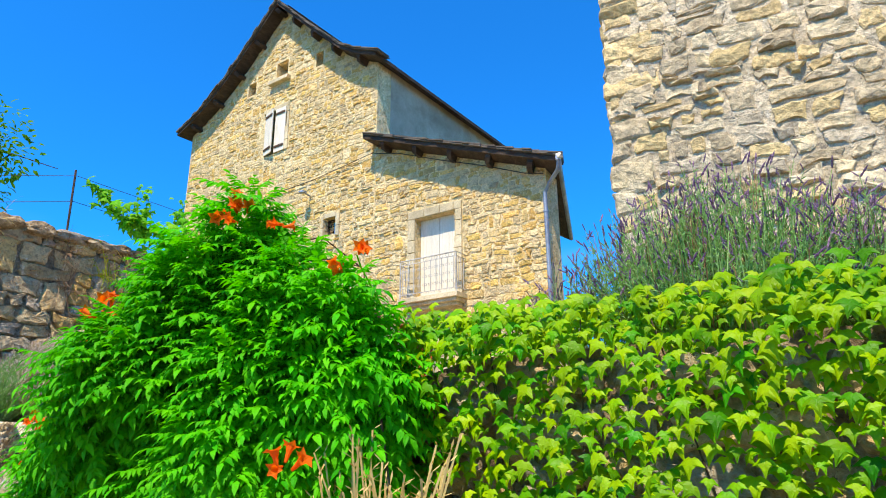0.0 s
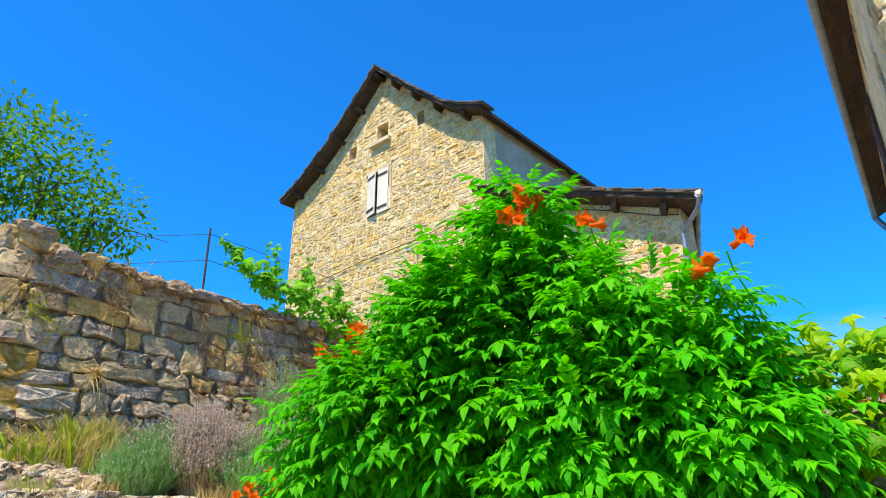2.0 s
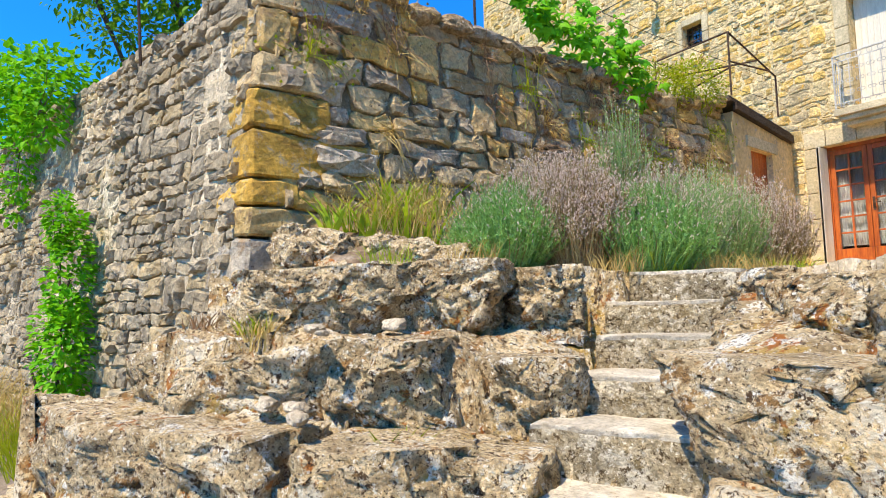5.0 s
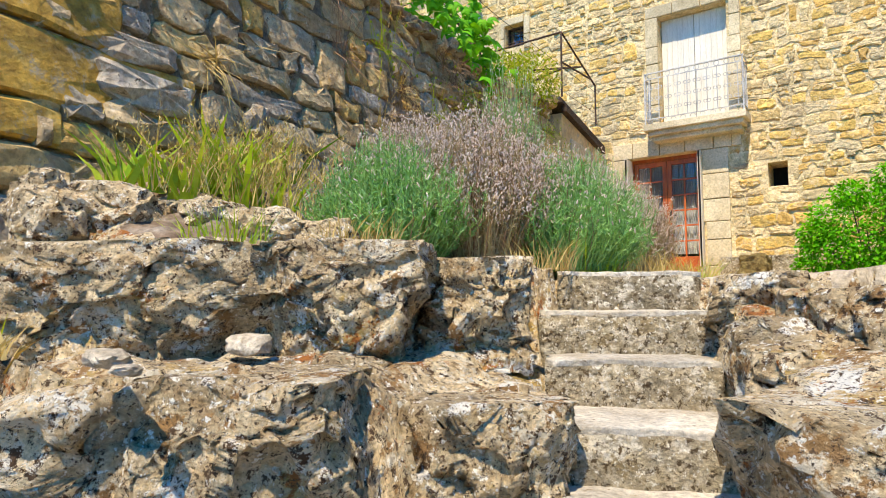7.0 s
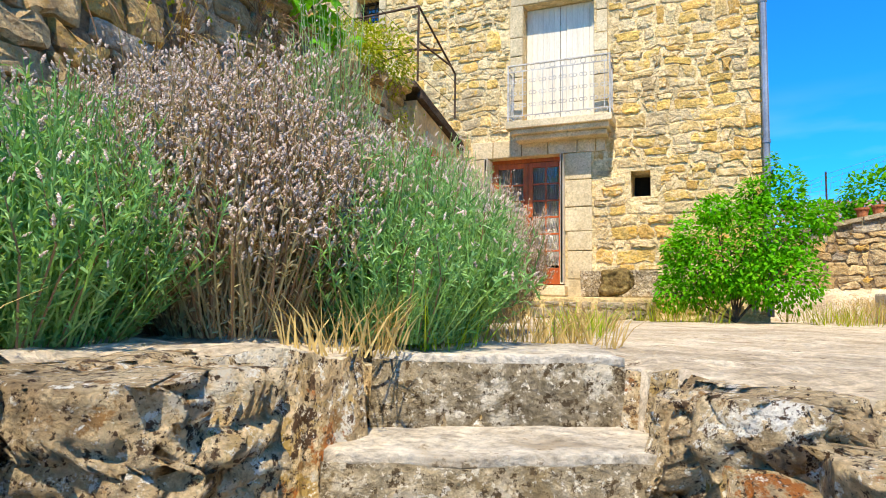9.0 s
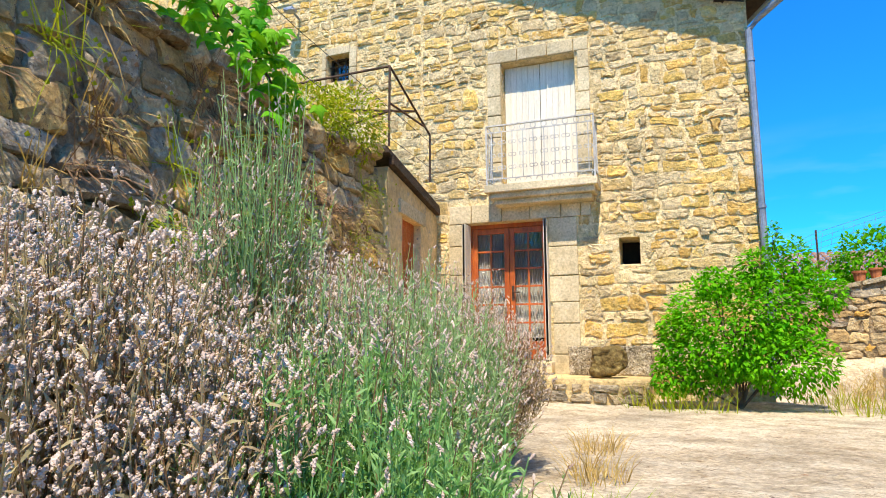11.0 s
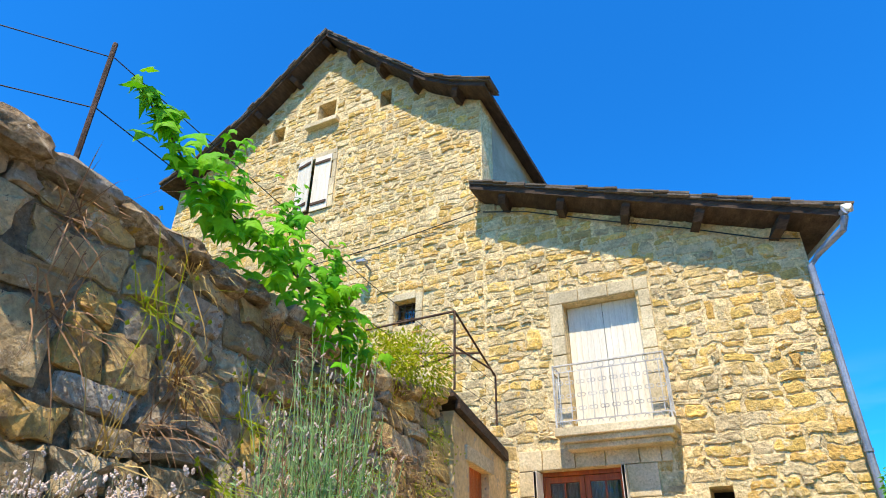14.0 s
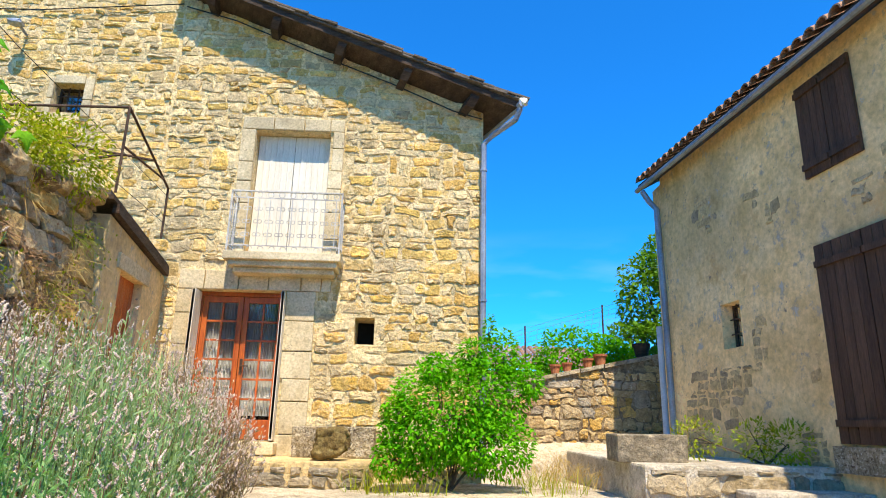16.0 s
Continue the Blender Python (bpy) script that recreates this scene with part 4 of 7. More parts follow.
def house_parts():
    h = thing("house", (-11, FY, 1.8), "tall ochre rubble-stone house with flared gable and lean-to wing", "house")
    at = lambda u, z, d: (u, FY - d, z)
    main = [(-17.24, 1.5), (-8.72, 1.5)] + [(x, z - 0.12) for x, z in [(-8.72, roof_z(-8.72))] + GABLE[-2:0:-1] + [(-17.24, roof_z(-17.24))]]
    part("gable_wall", slab(main, [SWIN, SHUT] + ATTIC, at, 0.55), mortar, h)
    wing = [(-8.72, 1.5), (-3.93, 1.5), (-3.93, wing_z(-3.93) - 0.16), (-8.72, wing_z(-8.72) - 0.16)]
    part("wing_wall", slab(wing, [DOOR, WIN, VENT], lambda u, z, d: (u, FY + 0.004 - d, z), 0.55), mortar, h)
    part("grey_side_wall", box(-9.15, FY + 0.551, 7.0, -8.73, 22.0, 11.75), render_grey, h, "grey rendered side wall")
    part("wing_side_wall", slab([(0.26, 1.5), (5.2, 1.5), (5.2, 7.6), (0.26, 7.28)], [], frame_on((-3.94, FY + 0.02), (-5.96, FY + 4.8)), 0.4), render_tan, h)
    part("far_side_wall", box(-17.24, FY + 0.551, 1.5, -16.8, 22.0, 11.8), render_grey, h)
    part("back_wall", box(-17.24, 22.0, 1.5, -8.73, 22.4, 11.6), render_grey, h)
    grow = lambda r, a: (r[0] - a, r[1] + a, r[2] - a, r[3] + a)
    holes = [grow(SWIN, 0.13), (SHUT[0] - 0.3, SHUT[1] + 0.14, SHUT[2] - 0.12, SHUT[3] + 0.1)] + [grow(a, 0.05) for a in ATTIC] + [(-13.2, -12.3, 12.38, 12.7)]
    polys = rubble(-17.22, -8.74, 1.9, 15.2, 0.29, 0.135, holes=holes, inside=lambda u, z: z < roof_z(u) - 0.2, seed=21)
    lay(h, polys, at, M_HOUSE, 0.012, 0.010, lambda u, v: u > -11.6 and 4.6 < v < 9.2, 22)
    wholes = [(DOOR[0] - 0.26, DOOR[1] + 0.42, 1.8, DOOR[3] + 0.34), (WIN[0] - 0.22, WIN[1] + 0.22, 4.6, WIN[3] + 0.26), grow(VENT, 0.05)]
    polys = rubble(-8.72, -3.95, 1.9, 9.2, 0.31, 0.15, holes=wholes, inside=lambda u, z: z < wing_z(u) - 0.2, seed=25)
    w = part("wing_masonry", box(-8.6, FY + 0.1, 1.8, -8.5, FY + 0.2, 1.9), mortar, h)
    lay(w, polys, at, M_HOUSE, 0.012, 0.010, lambda u, v: 2.0 < v < 6.0 and u > -8.1, 26)
    # dressed blocks round the openings
    rng = random.Random(6)
    def blocks(x0, x1, z0, z1, horizontal=False):
        p = x0 if horizontal else z0
        end = x1 if horizontal else z1
        while p < end - 0.05:
            l = min(end - p, rng.uniform(0.28, 0.5))
            if end - p - l < 0.12:
                l = end - p
            r = (p + 0.006, z0, p + l - 0.006, z1) if horizontal else (x0 + (0 if rng.random() < .5 else 0.04), p + 0.006, x1, p + l - 0.006)
            part("dressed_block", box(r[0], FY - 0.03 - rng.uniform(0, 0.015), r[1], r[2], FY + 0.10, r[3], 0.012, 0.006), dressed, w)
            p += l
    blocks(DOOR[0] - 0.25, DOOR[0] - 0.002, 1.95, DOOR[3]), blocks(DOOR[1] + 0.002, DOOR[1] + 0.41, 1.95, DOOR[3]), blocks(DOOR[0] - 0.25, DOOR[1] + 0.62, DOOR[3] + 0.002, DOOR[3] + 0.28, True)
    blocks(WIN[0] - 0.21, WIN[0] - 0.002, 4.86, WIN[3]), blocks(WIN[1] + 0.002, WIN[1] + 0.21, 4.86, WIN[3]), blocks(WIN[0] - 0.21, WIN[1] + 0.21, WIN[3] + 0.002, WIN[3] + 0.2, True)
    blocks(SWIN[0] - 0.12, SWIN[0] - .002, SWIN[2] - 0.08, SWIN[3] + 0.1), blocks(SWIN[1] + .002, SWIN[1] + 0.14, SWIN[2] - 0.08, SWIN[3] + 0.1), blocks(SWIN[0], SWIN[1], SWIN[3] + .002, SWIN[3] + 0.14, True)
    blocks(SHUT[0] - 0.12, SHUT[1] + 0.12, SHUT[3] + .004, SHUT[3] + 0.14, True), blocks(SHUT[1] + 0.004, SHUT[1] + 0.13, SHUT[2], SHUT[3])
    part("pigeon_ledge", box(-13.2, FY - 0.16, 12.48, -12.3, FY + 0.1, 12.62, 0.02, 0.01), dressed, h, "projecting stone ledge under the attic hole")
    # roofs: boards, beam ends, slates
    def roof(profile, y0, y1, nm, n_beams, beam_len, skew=0.0):
        w0, w1 = profile[0][0], profile[-1][0]
        def warp(vs):
            return [(v[0] - skew * (v[1] - y0) * (v[0] - w0) / (w1 - w0), v[1], v[2]) for v in vs]
        vs, fs = [], []
        for y in (y0, y1):
            vs += [(x, y, z) for x, z in profile] + [(x, y, z - 0.10) for x, z in profile]
        n = len(profile)
        for k in range(n - 1):
            fs += [(k, k + 1, 2 * n + k + 1, 2 * n + k), (n + k, 3 * n + k, 3 * n + k + 1, n + k + 1), (k, n + k, n + k + 1, k + 1), (2 * n + k, 2 * n + k + 1, 3 * n + k + 1, 3 * n + k)]
        fs += [(0, 2 * n, 3 * n, n), (n - 1, 2 * n - 1, 4 * n - 1, 3 * n - 1)]
        r = part(nm, (warp(vs), fs), old_wood, h, "dark boarded roof with stone slates")
        length = sum(math.dist(profile[k], profile[k + 1]) for k in range(n - 1))
        def point(dist):
            for k in range(n - 1):
                l = math.dist(profile[k], profile[k + 1])
                if dist <= l or k == n - 2:
                    q = dist / l
                    a, b = profile[k], profile[k + 1]
                    return (a[0] + (b[0] - a[0]) * q, a[1] + (b[1] - a[1]) * q), ((b[0] - a[0]) / l, (b[1] - a[1]) / l)
                dist -= l
        for k in range(n_beams):
            (x, z), t = point(length * (k + 0.6) / (n_beams + 0.2))
            c = Vector((x, 0, z - 0.10))
            g, nrm = Vector((t[0], 0, t[1])), Vector((t[1], 0, -t[0]))
            if nrm.z > 0:
                nrm = -nrm
            vs = []
            for yy, deep in ((y0 + 0.06, 0.07), (y0 + 0.16, 0.17), (y0 + beam_len, 0.19)):
                vs += [c + g * s * 0.065 + nrm * dd + Vector((0, yy, 0)) for s, dd in ((-1, 0.0), (1, 0.0), (1, deep), (-1, deep))]
            part("beam_end", (warp(vs), [(0, 1, 2, 3), (0, 4, 5, 1), (1, 5, 6, 2), (2, 6, 7, 3), (3, 7, 4, 0), (4, 8, 9, 5), (5, 9, 10, 6), (6, 10, 11, 7), (7, 11, 8, 4)]), old_wood, r)
        rr = random.Random(len(profile))
        rest = Geo()
        p = 0.0
        while p < length:
            wd = rr.uniform(0.16, 0.30)
            for lay_n in range(2):
                (x, z), t = point(min(length, p + wd / 2))
                c, g, nn = Vector((x, y0 - 0.05 + rr.uniform(-0.03, 0.03) - 0.02 * lay_n, z)), Vector((t[0], 0, t[1])), Vector((-t[1], 0, t[0]))
                if nn.z < 0:
                    nn = -nn
                b0 = 0.005 + 0.035 * lay_n
                vs = [c + g * s * wd * 0.52 + nn * hh + Vector((0, yy, 0)) for yy in (0, 0.5) for s, hh in ((-1, b0), (1, b0 + 0.012), (1, b0 + 0.034 + rr.uniform(0, 0.012)), (-1, b0 + 0.028))]
                part("slate", (warp(vs), CUBE_F), slate, r)
            p += wd
        k = 0
        yy = y0 + 0.4
        while yy < y1:
            for q in range(int(length / 0.35)):
                (x, z), t = point(q * 0.35 + 0.17)
                c, g, nn = Vector((x, yy, z)), Vector((t[0], 0, t[1])), Vector((-t[1], 0, t[0]))
                if nn.z < 0:
                    nn = -nn
                rest.add([c + g * s * 0.185 + nn * hh + Vector((0, y2, 0)) for y2 in (0, 0.42) for s, hh in ((-1, 0.01), (1, 0.02), (1, 0.05), (-1, 0.045))], CUBE_F)
            yy += 0.4
        part("slate_courses", (warp(rest.v), rest.f), slate, r, kind="stuff")
        return r
    roof(GABLE, 11.79, 22.6, "main_roof", 9, 0.6)
    roof([(-8.80, 9.34), (-3.44, 7.27)], 11.79, 17.0, "wing_roof", 5, 0.6, 0.385)
    return h
HOUSE_OB = house_parts()

def planks(x0, x1, z0, z1, y, n, t=0.03):
    g = Geo()
    w = (x1 - x0) / n
    for k in range(n):
        g.add(*box(x0 + k * w + 0.001, y, z0, x0 + (k + 1) * w - 0.001, y + t, z1, 0.0025))
    return g.get()

def french_door():
    d = thing("door_1", (-7.36, FY + 0.15, 2.31), "glazed double door of reddish varnished wood with white curtains", "door", kind="structure")
    x0, x1, z0, z1 = DOOR
    y = FY + 0.16
    g = Geo()
    for b in ((x0, y, z0, x0 + 0.06, y + 0.07, z1 - 0.06), (x1 - 0.06, y, z0, x1, y + 0.07, z1 - 0.06), (x0, y, z1 - 0.06, x1, y + 0.07, z1)):
        g.add(*box(*b, 0.006))
    part("door_frame", g.get(), red_wood, d)
    mid = (x0 + x1) / 2
    for a, b in ((x0 + 0.065, mid - 0.004), (mid + 0.004, x1 - 0.065)):
        leaf = part("door_leaf", box(a, y + 0.01, z0 + 0.02, b, y + 0.055, z0 + 0.28, 0.006), red_wood, d)
        for bb in ((a, y + 0.01, z0 + 0.281, a + 0.075, y + 0.055, z1 - 0.065), (b - 0.075, y + 0.01, z0 + 0.281, b, y + 0.055, z1 - 0.065), (a + 0.076, y + 0.01, z1 - 0.15, b - 0.076, y + 0.055, z1 - 0.066)):
            part("stile", box(*bb, 0.006), red_wood, leaf)
        lo, hi = z0 + 0.282, z1 - 0.151
        for k in range(1, 6):
            zc = lo + (hi - lo) * k / 6
            part("glazing_bar", box(a + 0.076, y + 0.018, zc - 0.014, b - 0.076, y + 0.05, zc + 0.014, 0.003), red_wood, leaf)
        part("glazing_bar", box((a + b) / 2 - 0.013, y + 0.015, lo, (a + b) / 2 + 0.013, y + 0.052, hi, 0.003), red_wood, leaf)
        for k in range(6):
            for s in range(2):
                l, r = (a + 0.077, (a + b) / 2 - 0.014) if s == 0 else ((a + b) / 2 + 0.014, b - 0.077)
                pane = part("pane", box(l, y + 0.032, lo + (hi - lo) * k / 6 + 0.015, r, y + 0.036, lo + (hi - lo) * (k + 1) / 6 - 0.015), glass, leaf)
                pane.visible_shadow = False
        vs, fs = [], []
        n = 60
        for k in range(n + 1):
            x = a + 0.05 + (b - a - 0.1) * k / n
            yy = y + 0.11 + 0.022 * math.sin(k * 1.25) + 0.01 * math.sin(k * 0.37)
            vs += [(x, yy, z1 - 0.1), (x, yy + 0.01, z0 + 1.15), (x, yy, z0 + 0.33)]
        for k in range(n):
            fs += [(3 * k, 3 * k + 3, 3 * k + 4, 3 * k + 1), (3 * k + 1, 3 * k + 4, 3 * k + 5, 3 * k + 2)]
        part("curtain", (vs, fs), curtain_mat, d, "thin white net curtain", smooth=True)
    part("door_handle", tube([(mid + 0.05, y + 0.012, z0 + 1.0), (mid + 0.05, y - 0.035, z0 + 1.0), (mid + 0.16, y - 0.035, z0 + 1.0)], 0.009), iron, d, "dark iron lever handle")
    part("lock_plate", box(mid + 0.03, y + 0.002, z0 + 0.88, mid + 0.07, y + 0.012, z0 + 1.1, 0.003), iron, d)
    # solid near-black block in place of the unlit room behind the door
    part("dark_room", box(x0 - 0.3, FY + 0.6, z0 - 0.1, x1 + 0.3, FY + 2.4, z1 + 0.2), shade_black, d)
    part("door_step", box(x0 - 0.05, FY - 0.28, z0 - 0.16, x1 + 0.05, FY + 0.16, z0 - 0.002, 0.02, 0.008), dressed, d, "worn stone door sill")
    # folded white shutters against the jambs
    for xs, sgn in ((x0, -1), (x1, 1)):
        v, f = box(xs - 0.05 * (sgn > 0) - 0.0, FY - 0.16, z0 + 0.02, xs + 0.05 * (sgn < 0), FY + 0.12, z1 - 0.02, 0.006)
        part("folded_shutter", (v, f), white_paint, d, "white folding shutter, folded open")
french_door()

def closed_shutters(nm, x0, x1, z0, z1, y, n, label, mat_p, ajar=0.0, bars=(0.12, 0.88)):
    s = thing(nm, ((x0 + x1) / 2, y, z0), label, "shutter")
    mid = (x0 + x1) / 2
    for k, (a, b) in enumerate(((x0, mid - 0.004), (mid + 0.004, x1))):
        g = planks(a, b, z0, z1, y, n)
        if ajar and k == 0:
            m = Matrix.Translation((a, y, 0)) @ Matrix.Rotation(-ajar, 4, "Z") @ Matrix.Translation((-a, -y, 0))
            g = ([m @ v for v in g[0]], g[1])
        lf = part("shutter_leaf", g, mat_p, s)
        for q in bars:
            zc = z0 + (z1 - z0) * q
            bb = box(a + 0.02, y - 0.022, zc - 0.035, b - 0.02, y - 0.002, zc + 0.035, 0.004)
            if ajar and k == 0:
                bb = ([m @ v for v in bb[0]], bb[1])
            part("ledge_bar", bb, iron if mat_p is white_paint else mat_p, lf)
    return s
closed_shutters("window_shutters", WIN[0] + 0.01, WIN[1] - 0.01, WIN[2] + 0.01, WIN[3] - 0.01, FY + 0.2, 6, "closed white-painted plank shutters above the balcony", white_paint, bars=())
closed_shutters("attic_shutters", SHUT[0], SHUT[1], SHUT[2], SHUT[3], FY - 0.05, 4, "white wooden shutters, one leaf ajar, high on the gable", white_paint, 0.22)

def balcony():
    b = thing("balcony", (-6.75, 12.0, 4.62), "narrow stone balcony with an ornate pale iron railing", "balcony")
    x0, x1, y0 = -7.56, -5.95, 11.80
    part("slab", box(x0, y0, 4.72, x1, FY + 0.05, 4.83, 0.012, 0.006), dressed, b)
    part("moulding", box(x0 + 0.05, y0 + 0.07, 4.64, x1 - 0.05, FY + 0.05, 4.722, 0.02, 0.004), dressed, b)
    part("corbel_course", box(x0 + 0.1, y0 + 0.16, 4.56, x1 - 0.1, FY + 0.05, 4.642, 0.02, 0.004), dressed, b)
    r = part("railing", obox((x0 + 0.03, y0 + 0.04, 5.72), (x1 - 0.03, y0 + 0.04, 5.72), 0.035, 0.018), pale_iron, b, "pale wrought-iron railing with scrolls")
    for q in (4.92, 5.62):
        part("rail", obox((x0 + 0.03, y0 + 0.04, q), (x1 - 0.03, y0 + 0.04, q), 0.014, 0.014), pale_iron, r)
    for xx in (x0 + 0.03, x1 - 0.03):
        part("post", obox((xx, y0 + 0.04, 4.82), (xx, y0 + 0.04, 5.73), 0.024, 0.024), pale_iron, r)
        for q in (4.92, 5.62, 5.72):
            part("rail", obox((xx, y0 + 0.05, q), (xx, FY, q), 0.016, 0.016), pale_iron, r)
        for k in range(3):
            part("baluster", obox((xx, y0 + 0.13 + k * 0.1, 4.92), (xx, y0 + 0.13 + k * 0.1, 5.62), 0.011, 0.011), pale_iron, r)
    n = 10
    ring = lambda c, rad, th=0.006, arc=(0, 2 * math.pi): tube([(c[0] + rad * math.cos(arc[0] + (arc[1] - arc[0]) * k / 14), c[1], c[2] + rad * math.sin(arc[0] + (arc[1] - arc[0]) * k / 14)) for k in range(15)], th, 5)
    w = (x1 - x0 - 0.06) / n
    for k in range(n):
        xc = x0 + 0.03 + w * (k + 0.5)
        part("baluster", obox((xc, y0 + 0.04, 4.92), (xc, y0 + 0.04, 5.62), 0.012, 0.012), pale_iron, r)
        for zc in (5.08, 5.27, 5.46):
            for sg in (-1, 1):
                part("scroll", ring((xc + sg * 0.030, y0 + 0.04, zc), 0.026), pale_iron, r)
        part("ring", ring((xc, y0 + 0.04, 5.67), 0.04), pale_iron, r)
        part("scroll", ring((xc + w / 2, y0 + 0.04, 4.87), 0.04, 0.006, (0, math.pi)), pale_iron, r)
balcony()

def small_window(nm, r, label, depth, at, mat_f=old_wood, bars=True):
    w = thing(nm, at((r[0] + r[1]) / 2, r[2], -depth), label, "window", kind="structure")
    def pc(name, u0, u1, z0, z1, d0, d1, m):
        v, f = box(0, 0, 0, 1, 1, 1)
        part(name, ([at(u0 + (u1 - u0) * c[0], z0 + (z1 - z0) * c[2], d0 + (d1 - d0) * c[1]) for c in v], f), m, w)
    u0, u1, z0, z1 = r
    t = 0.035
    pc("window_frame", u0, u0 + t, z0, z1, -depth, -depth + 0.04, mat_f), pc("window_frame", u1 - t, u1, z0, z1, -depth, -depth + 0.04, mat_f)
    pc("window_frame", u0 + t, u1 - t, z1 - t, z1, -depth, -depth + 0.04, mat_f), pc("window_frame", u0 + t, u1 - t, z0, z0 + t, -depth, -depth + 0.04, mat_f)
    pc("pane", u0 + t, u1 - t, z0 + t, z1 - t, -depth + 0.012, -depth + 0.016, glass)
    # near-black block behind the pane paints the room's shade
    pc("dark_room", u0 - 0.2, u1 + 0.2, z0 - 0.2, z1 + 0.2, -1.6, -0.62, shade_black)
    if bars:
        for k in (1, 2):
            pc("bar", u0 + (u1 - u0) * k / 3 - 0.009, u0 + (u1 - u0) * k / 3 + 0.009, z0, z1, -depth + 0.06, -depth + 0.075, iron)
        for k in (1, 2):
            pc("bar", u0, u1, z0 + (z1 - z0) * k / 3 - 0.008, z0 + (z1 - z0) * k / 3 + 0.008, -depth + 0.076, -depth + 0.09, iron)
fat = lambda u, z, d: (u, FY - d, z)
small_window("window_1", SWIN, "small barred window in a pale stone surround", 0.2, fat)
def niche(nm, r, label, d0=0.3):
    n = thing(nm, ((r[0] + r[1]) / 2, FY + d0, r[2]), label, "wall opening", kind="structure")
    # near-black block closes the hole, its colour stands in for deep shade
    part("dark_back", box(r[0] - 0.1, FY + 0.58, r[2] - 0.1, r[1] + 0.1, FY + 1.3, r[3] + 0.1), shade_black, n)
    part("inner_sill", box(r[0] + 0.005, FY + 0.1, r[2] + 0.002, r[1] - 0.005, FY + 0.5, r[2] + 0.03, 0.005), dressed, n)
niche("vent_opening", VENT, "small square ventilation opening in the rubble wall")
for a in ATTIC:
    niche("attic_opening", a, "small dark pigeon hole in the gable")

for sx in (DOOR[0] + 0.004, DOOR[1] - 0.044):
    solo("folded_shutter", planks(sx, sx + 0.04, DOOR[2] + 0.04, DOOR[3] - 0.02, FY - 0.16, 1, 0.30), white_paint, "pale folded door shutter standing open in the reveal", "shutter", "door shutters")
# gutter, pipes, cable and spout on the wing
solo("gutter", tube([(-3.40, 11.72, 7.22), (-5.40, 16.9, 7.20)], 0.055, 10), zinc, "grey zinc gutter along the wing eaves", "gutter")
solo("gutter_end", bumpy((-3.38, 11.74, 7.25), (0.075, 0.05, 0.07), 2, 0.05, 2), white_paint, "pale end cap of the gutter", "gutter")
dp = thing("downpipe", (-3.8, 12.1, 1.9), "grey-blue zinc downpipe with a swan neck on the house corner", "downpipe")
part("pipe", tube([(-3.42, 11.80, 7.18), (-3.48, 11.86, 7.02), (-3.80, 12.10, 6.86), (-3.93, 12.15, 6.72), (-3.93, 12.15, 4.2), (-3.93, 12.15, 1.9)], 0.045, 10), zinc, dp)
for zc in (6.3, 4.3, 3.0):
    part("pipe_clip", tube([(-3.93, 12.15, zc - 0.02), (-3.93, 12.15, zc + 0.02)], 0.055, 10), zinc, dp)
cab = [(-8.7, 12.16, 8.93), (-7.9, 12.17, 8.72), (-6.6, 12.17, 8.18), (-5.4, 12.17, 7.72), (-4.4, 12.17, 7.28), (-3.95, 12.17, 7.16)]
solo("wall_cable", tube(cab, 0.011, 5), cable_mat, "black cable sagging along the wing wall under the roof", "cable")
solo("wall_cable", tube([(-17.0, 12.17, 8.45), (-13.5, 12.17, 8.7), (-11.0, 12.17, 8.75), (-8.75, 12.17, 8.98)], 0.010, 5), cable_mat, "thin cable across the gable wall", "cable")
sp = thing("wall_lamp", (-11.1, 12.05, 8.2), "small grey outdoor lamp fixed to the rubble wall", "lamp")
part("arm", tube([(-11.1, 12.2, 8.30), (-11.1, 12.0, 8.34)], 0.022, 7), zinc, sp)
part("lamp_head", bumpy((-11.12, 11.93, 8.34), (0.11, 0.10, 0.05), 3, 0.08, 2), zinc, sp)

# ---- shed door beside the wing ----
def shed():
    s = thing("shed_entrance", (-8.35, 11.1, 2.0), "small lean-to entrance with a stone slate roof and red-brown door", "shed")
    a = frame_on((wall_x(10.02), 10.02), (wall_x(12.2), 12.2))
    part("shed_wall", slab([(0, 1.6), (2.2, 1.6), (2.2, 4.50), (0, 4.72)], [(0.55, 1.35, 2.2, 4.22)], a, 0.3), render_tan, s)
    part("lintel", ([a(*p) for p in ((0.4, 4.225, 0.03), (1.5, 4.225, 0.03), (1.5, 4.225, -0.2), (0.4, 4.225, -0.2), (0.4, 4.40, 0.03), (1.5, 4.40, 0.03), (1.5, 4.40, -0.2), (0.4, 4.40, -0.2))], CUBE_F), dressed, s, "pale stone lintel")
    g = Geo()
    for k in range(6):
        v, f = box(0, 0, 0, 1, 1, 1)
        g.add([a(0.56 + 0.131 * (k + c[0] * 0.96), 2.2 + 2.02 * c[2], -0.14 + 0.04 * c[1]) for c in v], f)
    part("door_leaf", g.get(), red_wood, s, "red-brown plank door")
    for k in range(2):
        v, f = box(0, 0, 0, 1, 1, 1)
        part("roof_slab", ([a(-0.12 + 2.3 * c[0], (4.86 if c[0] < .5 else 4.62) + 0.05 * k + 0.05 * c[2], -0.5 + (0.55 - 0.04 * k) * c[1]) for c in v], f), old_wood if k == 0 else slate, s)
    part("rafter", ([a(0.0 + 2.1 * c[0], (4.74 if c[0] < .5 else 4.51) + 0.11 * c[2], 0.01 + 0.07 * c[1]) for c in box(0, 0, 0, 1, 1, 1)[0]], CUBE_F), old_wood, s)
shed()

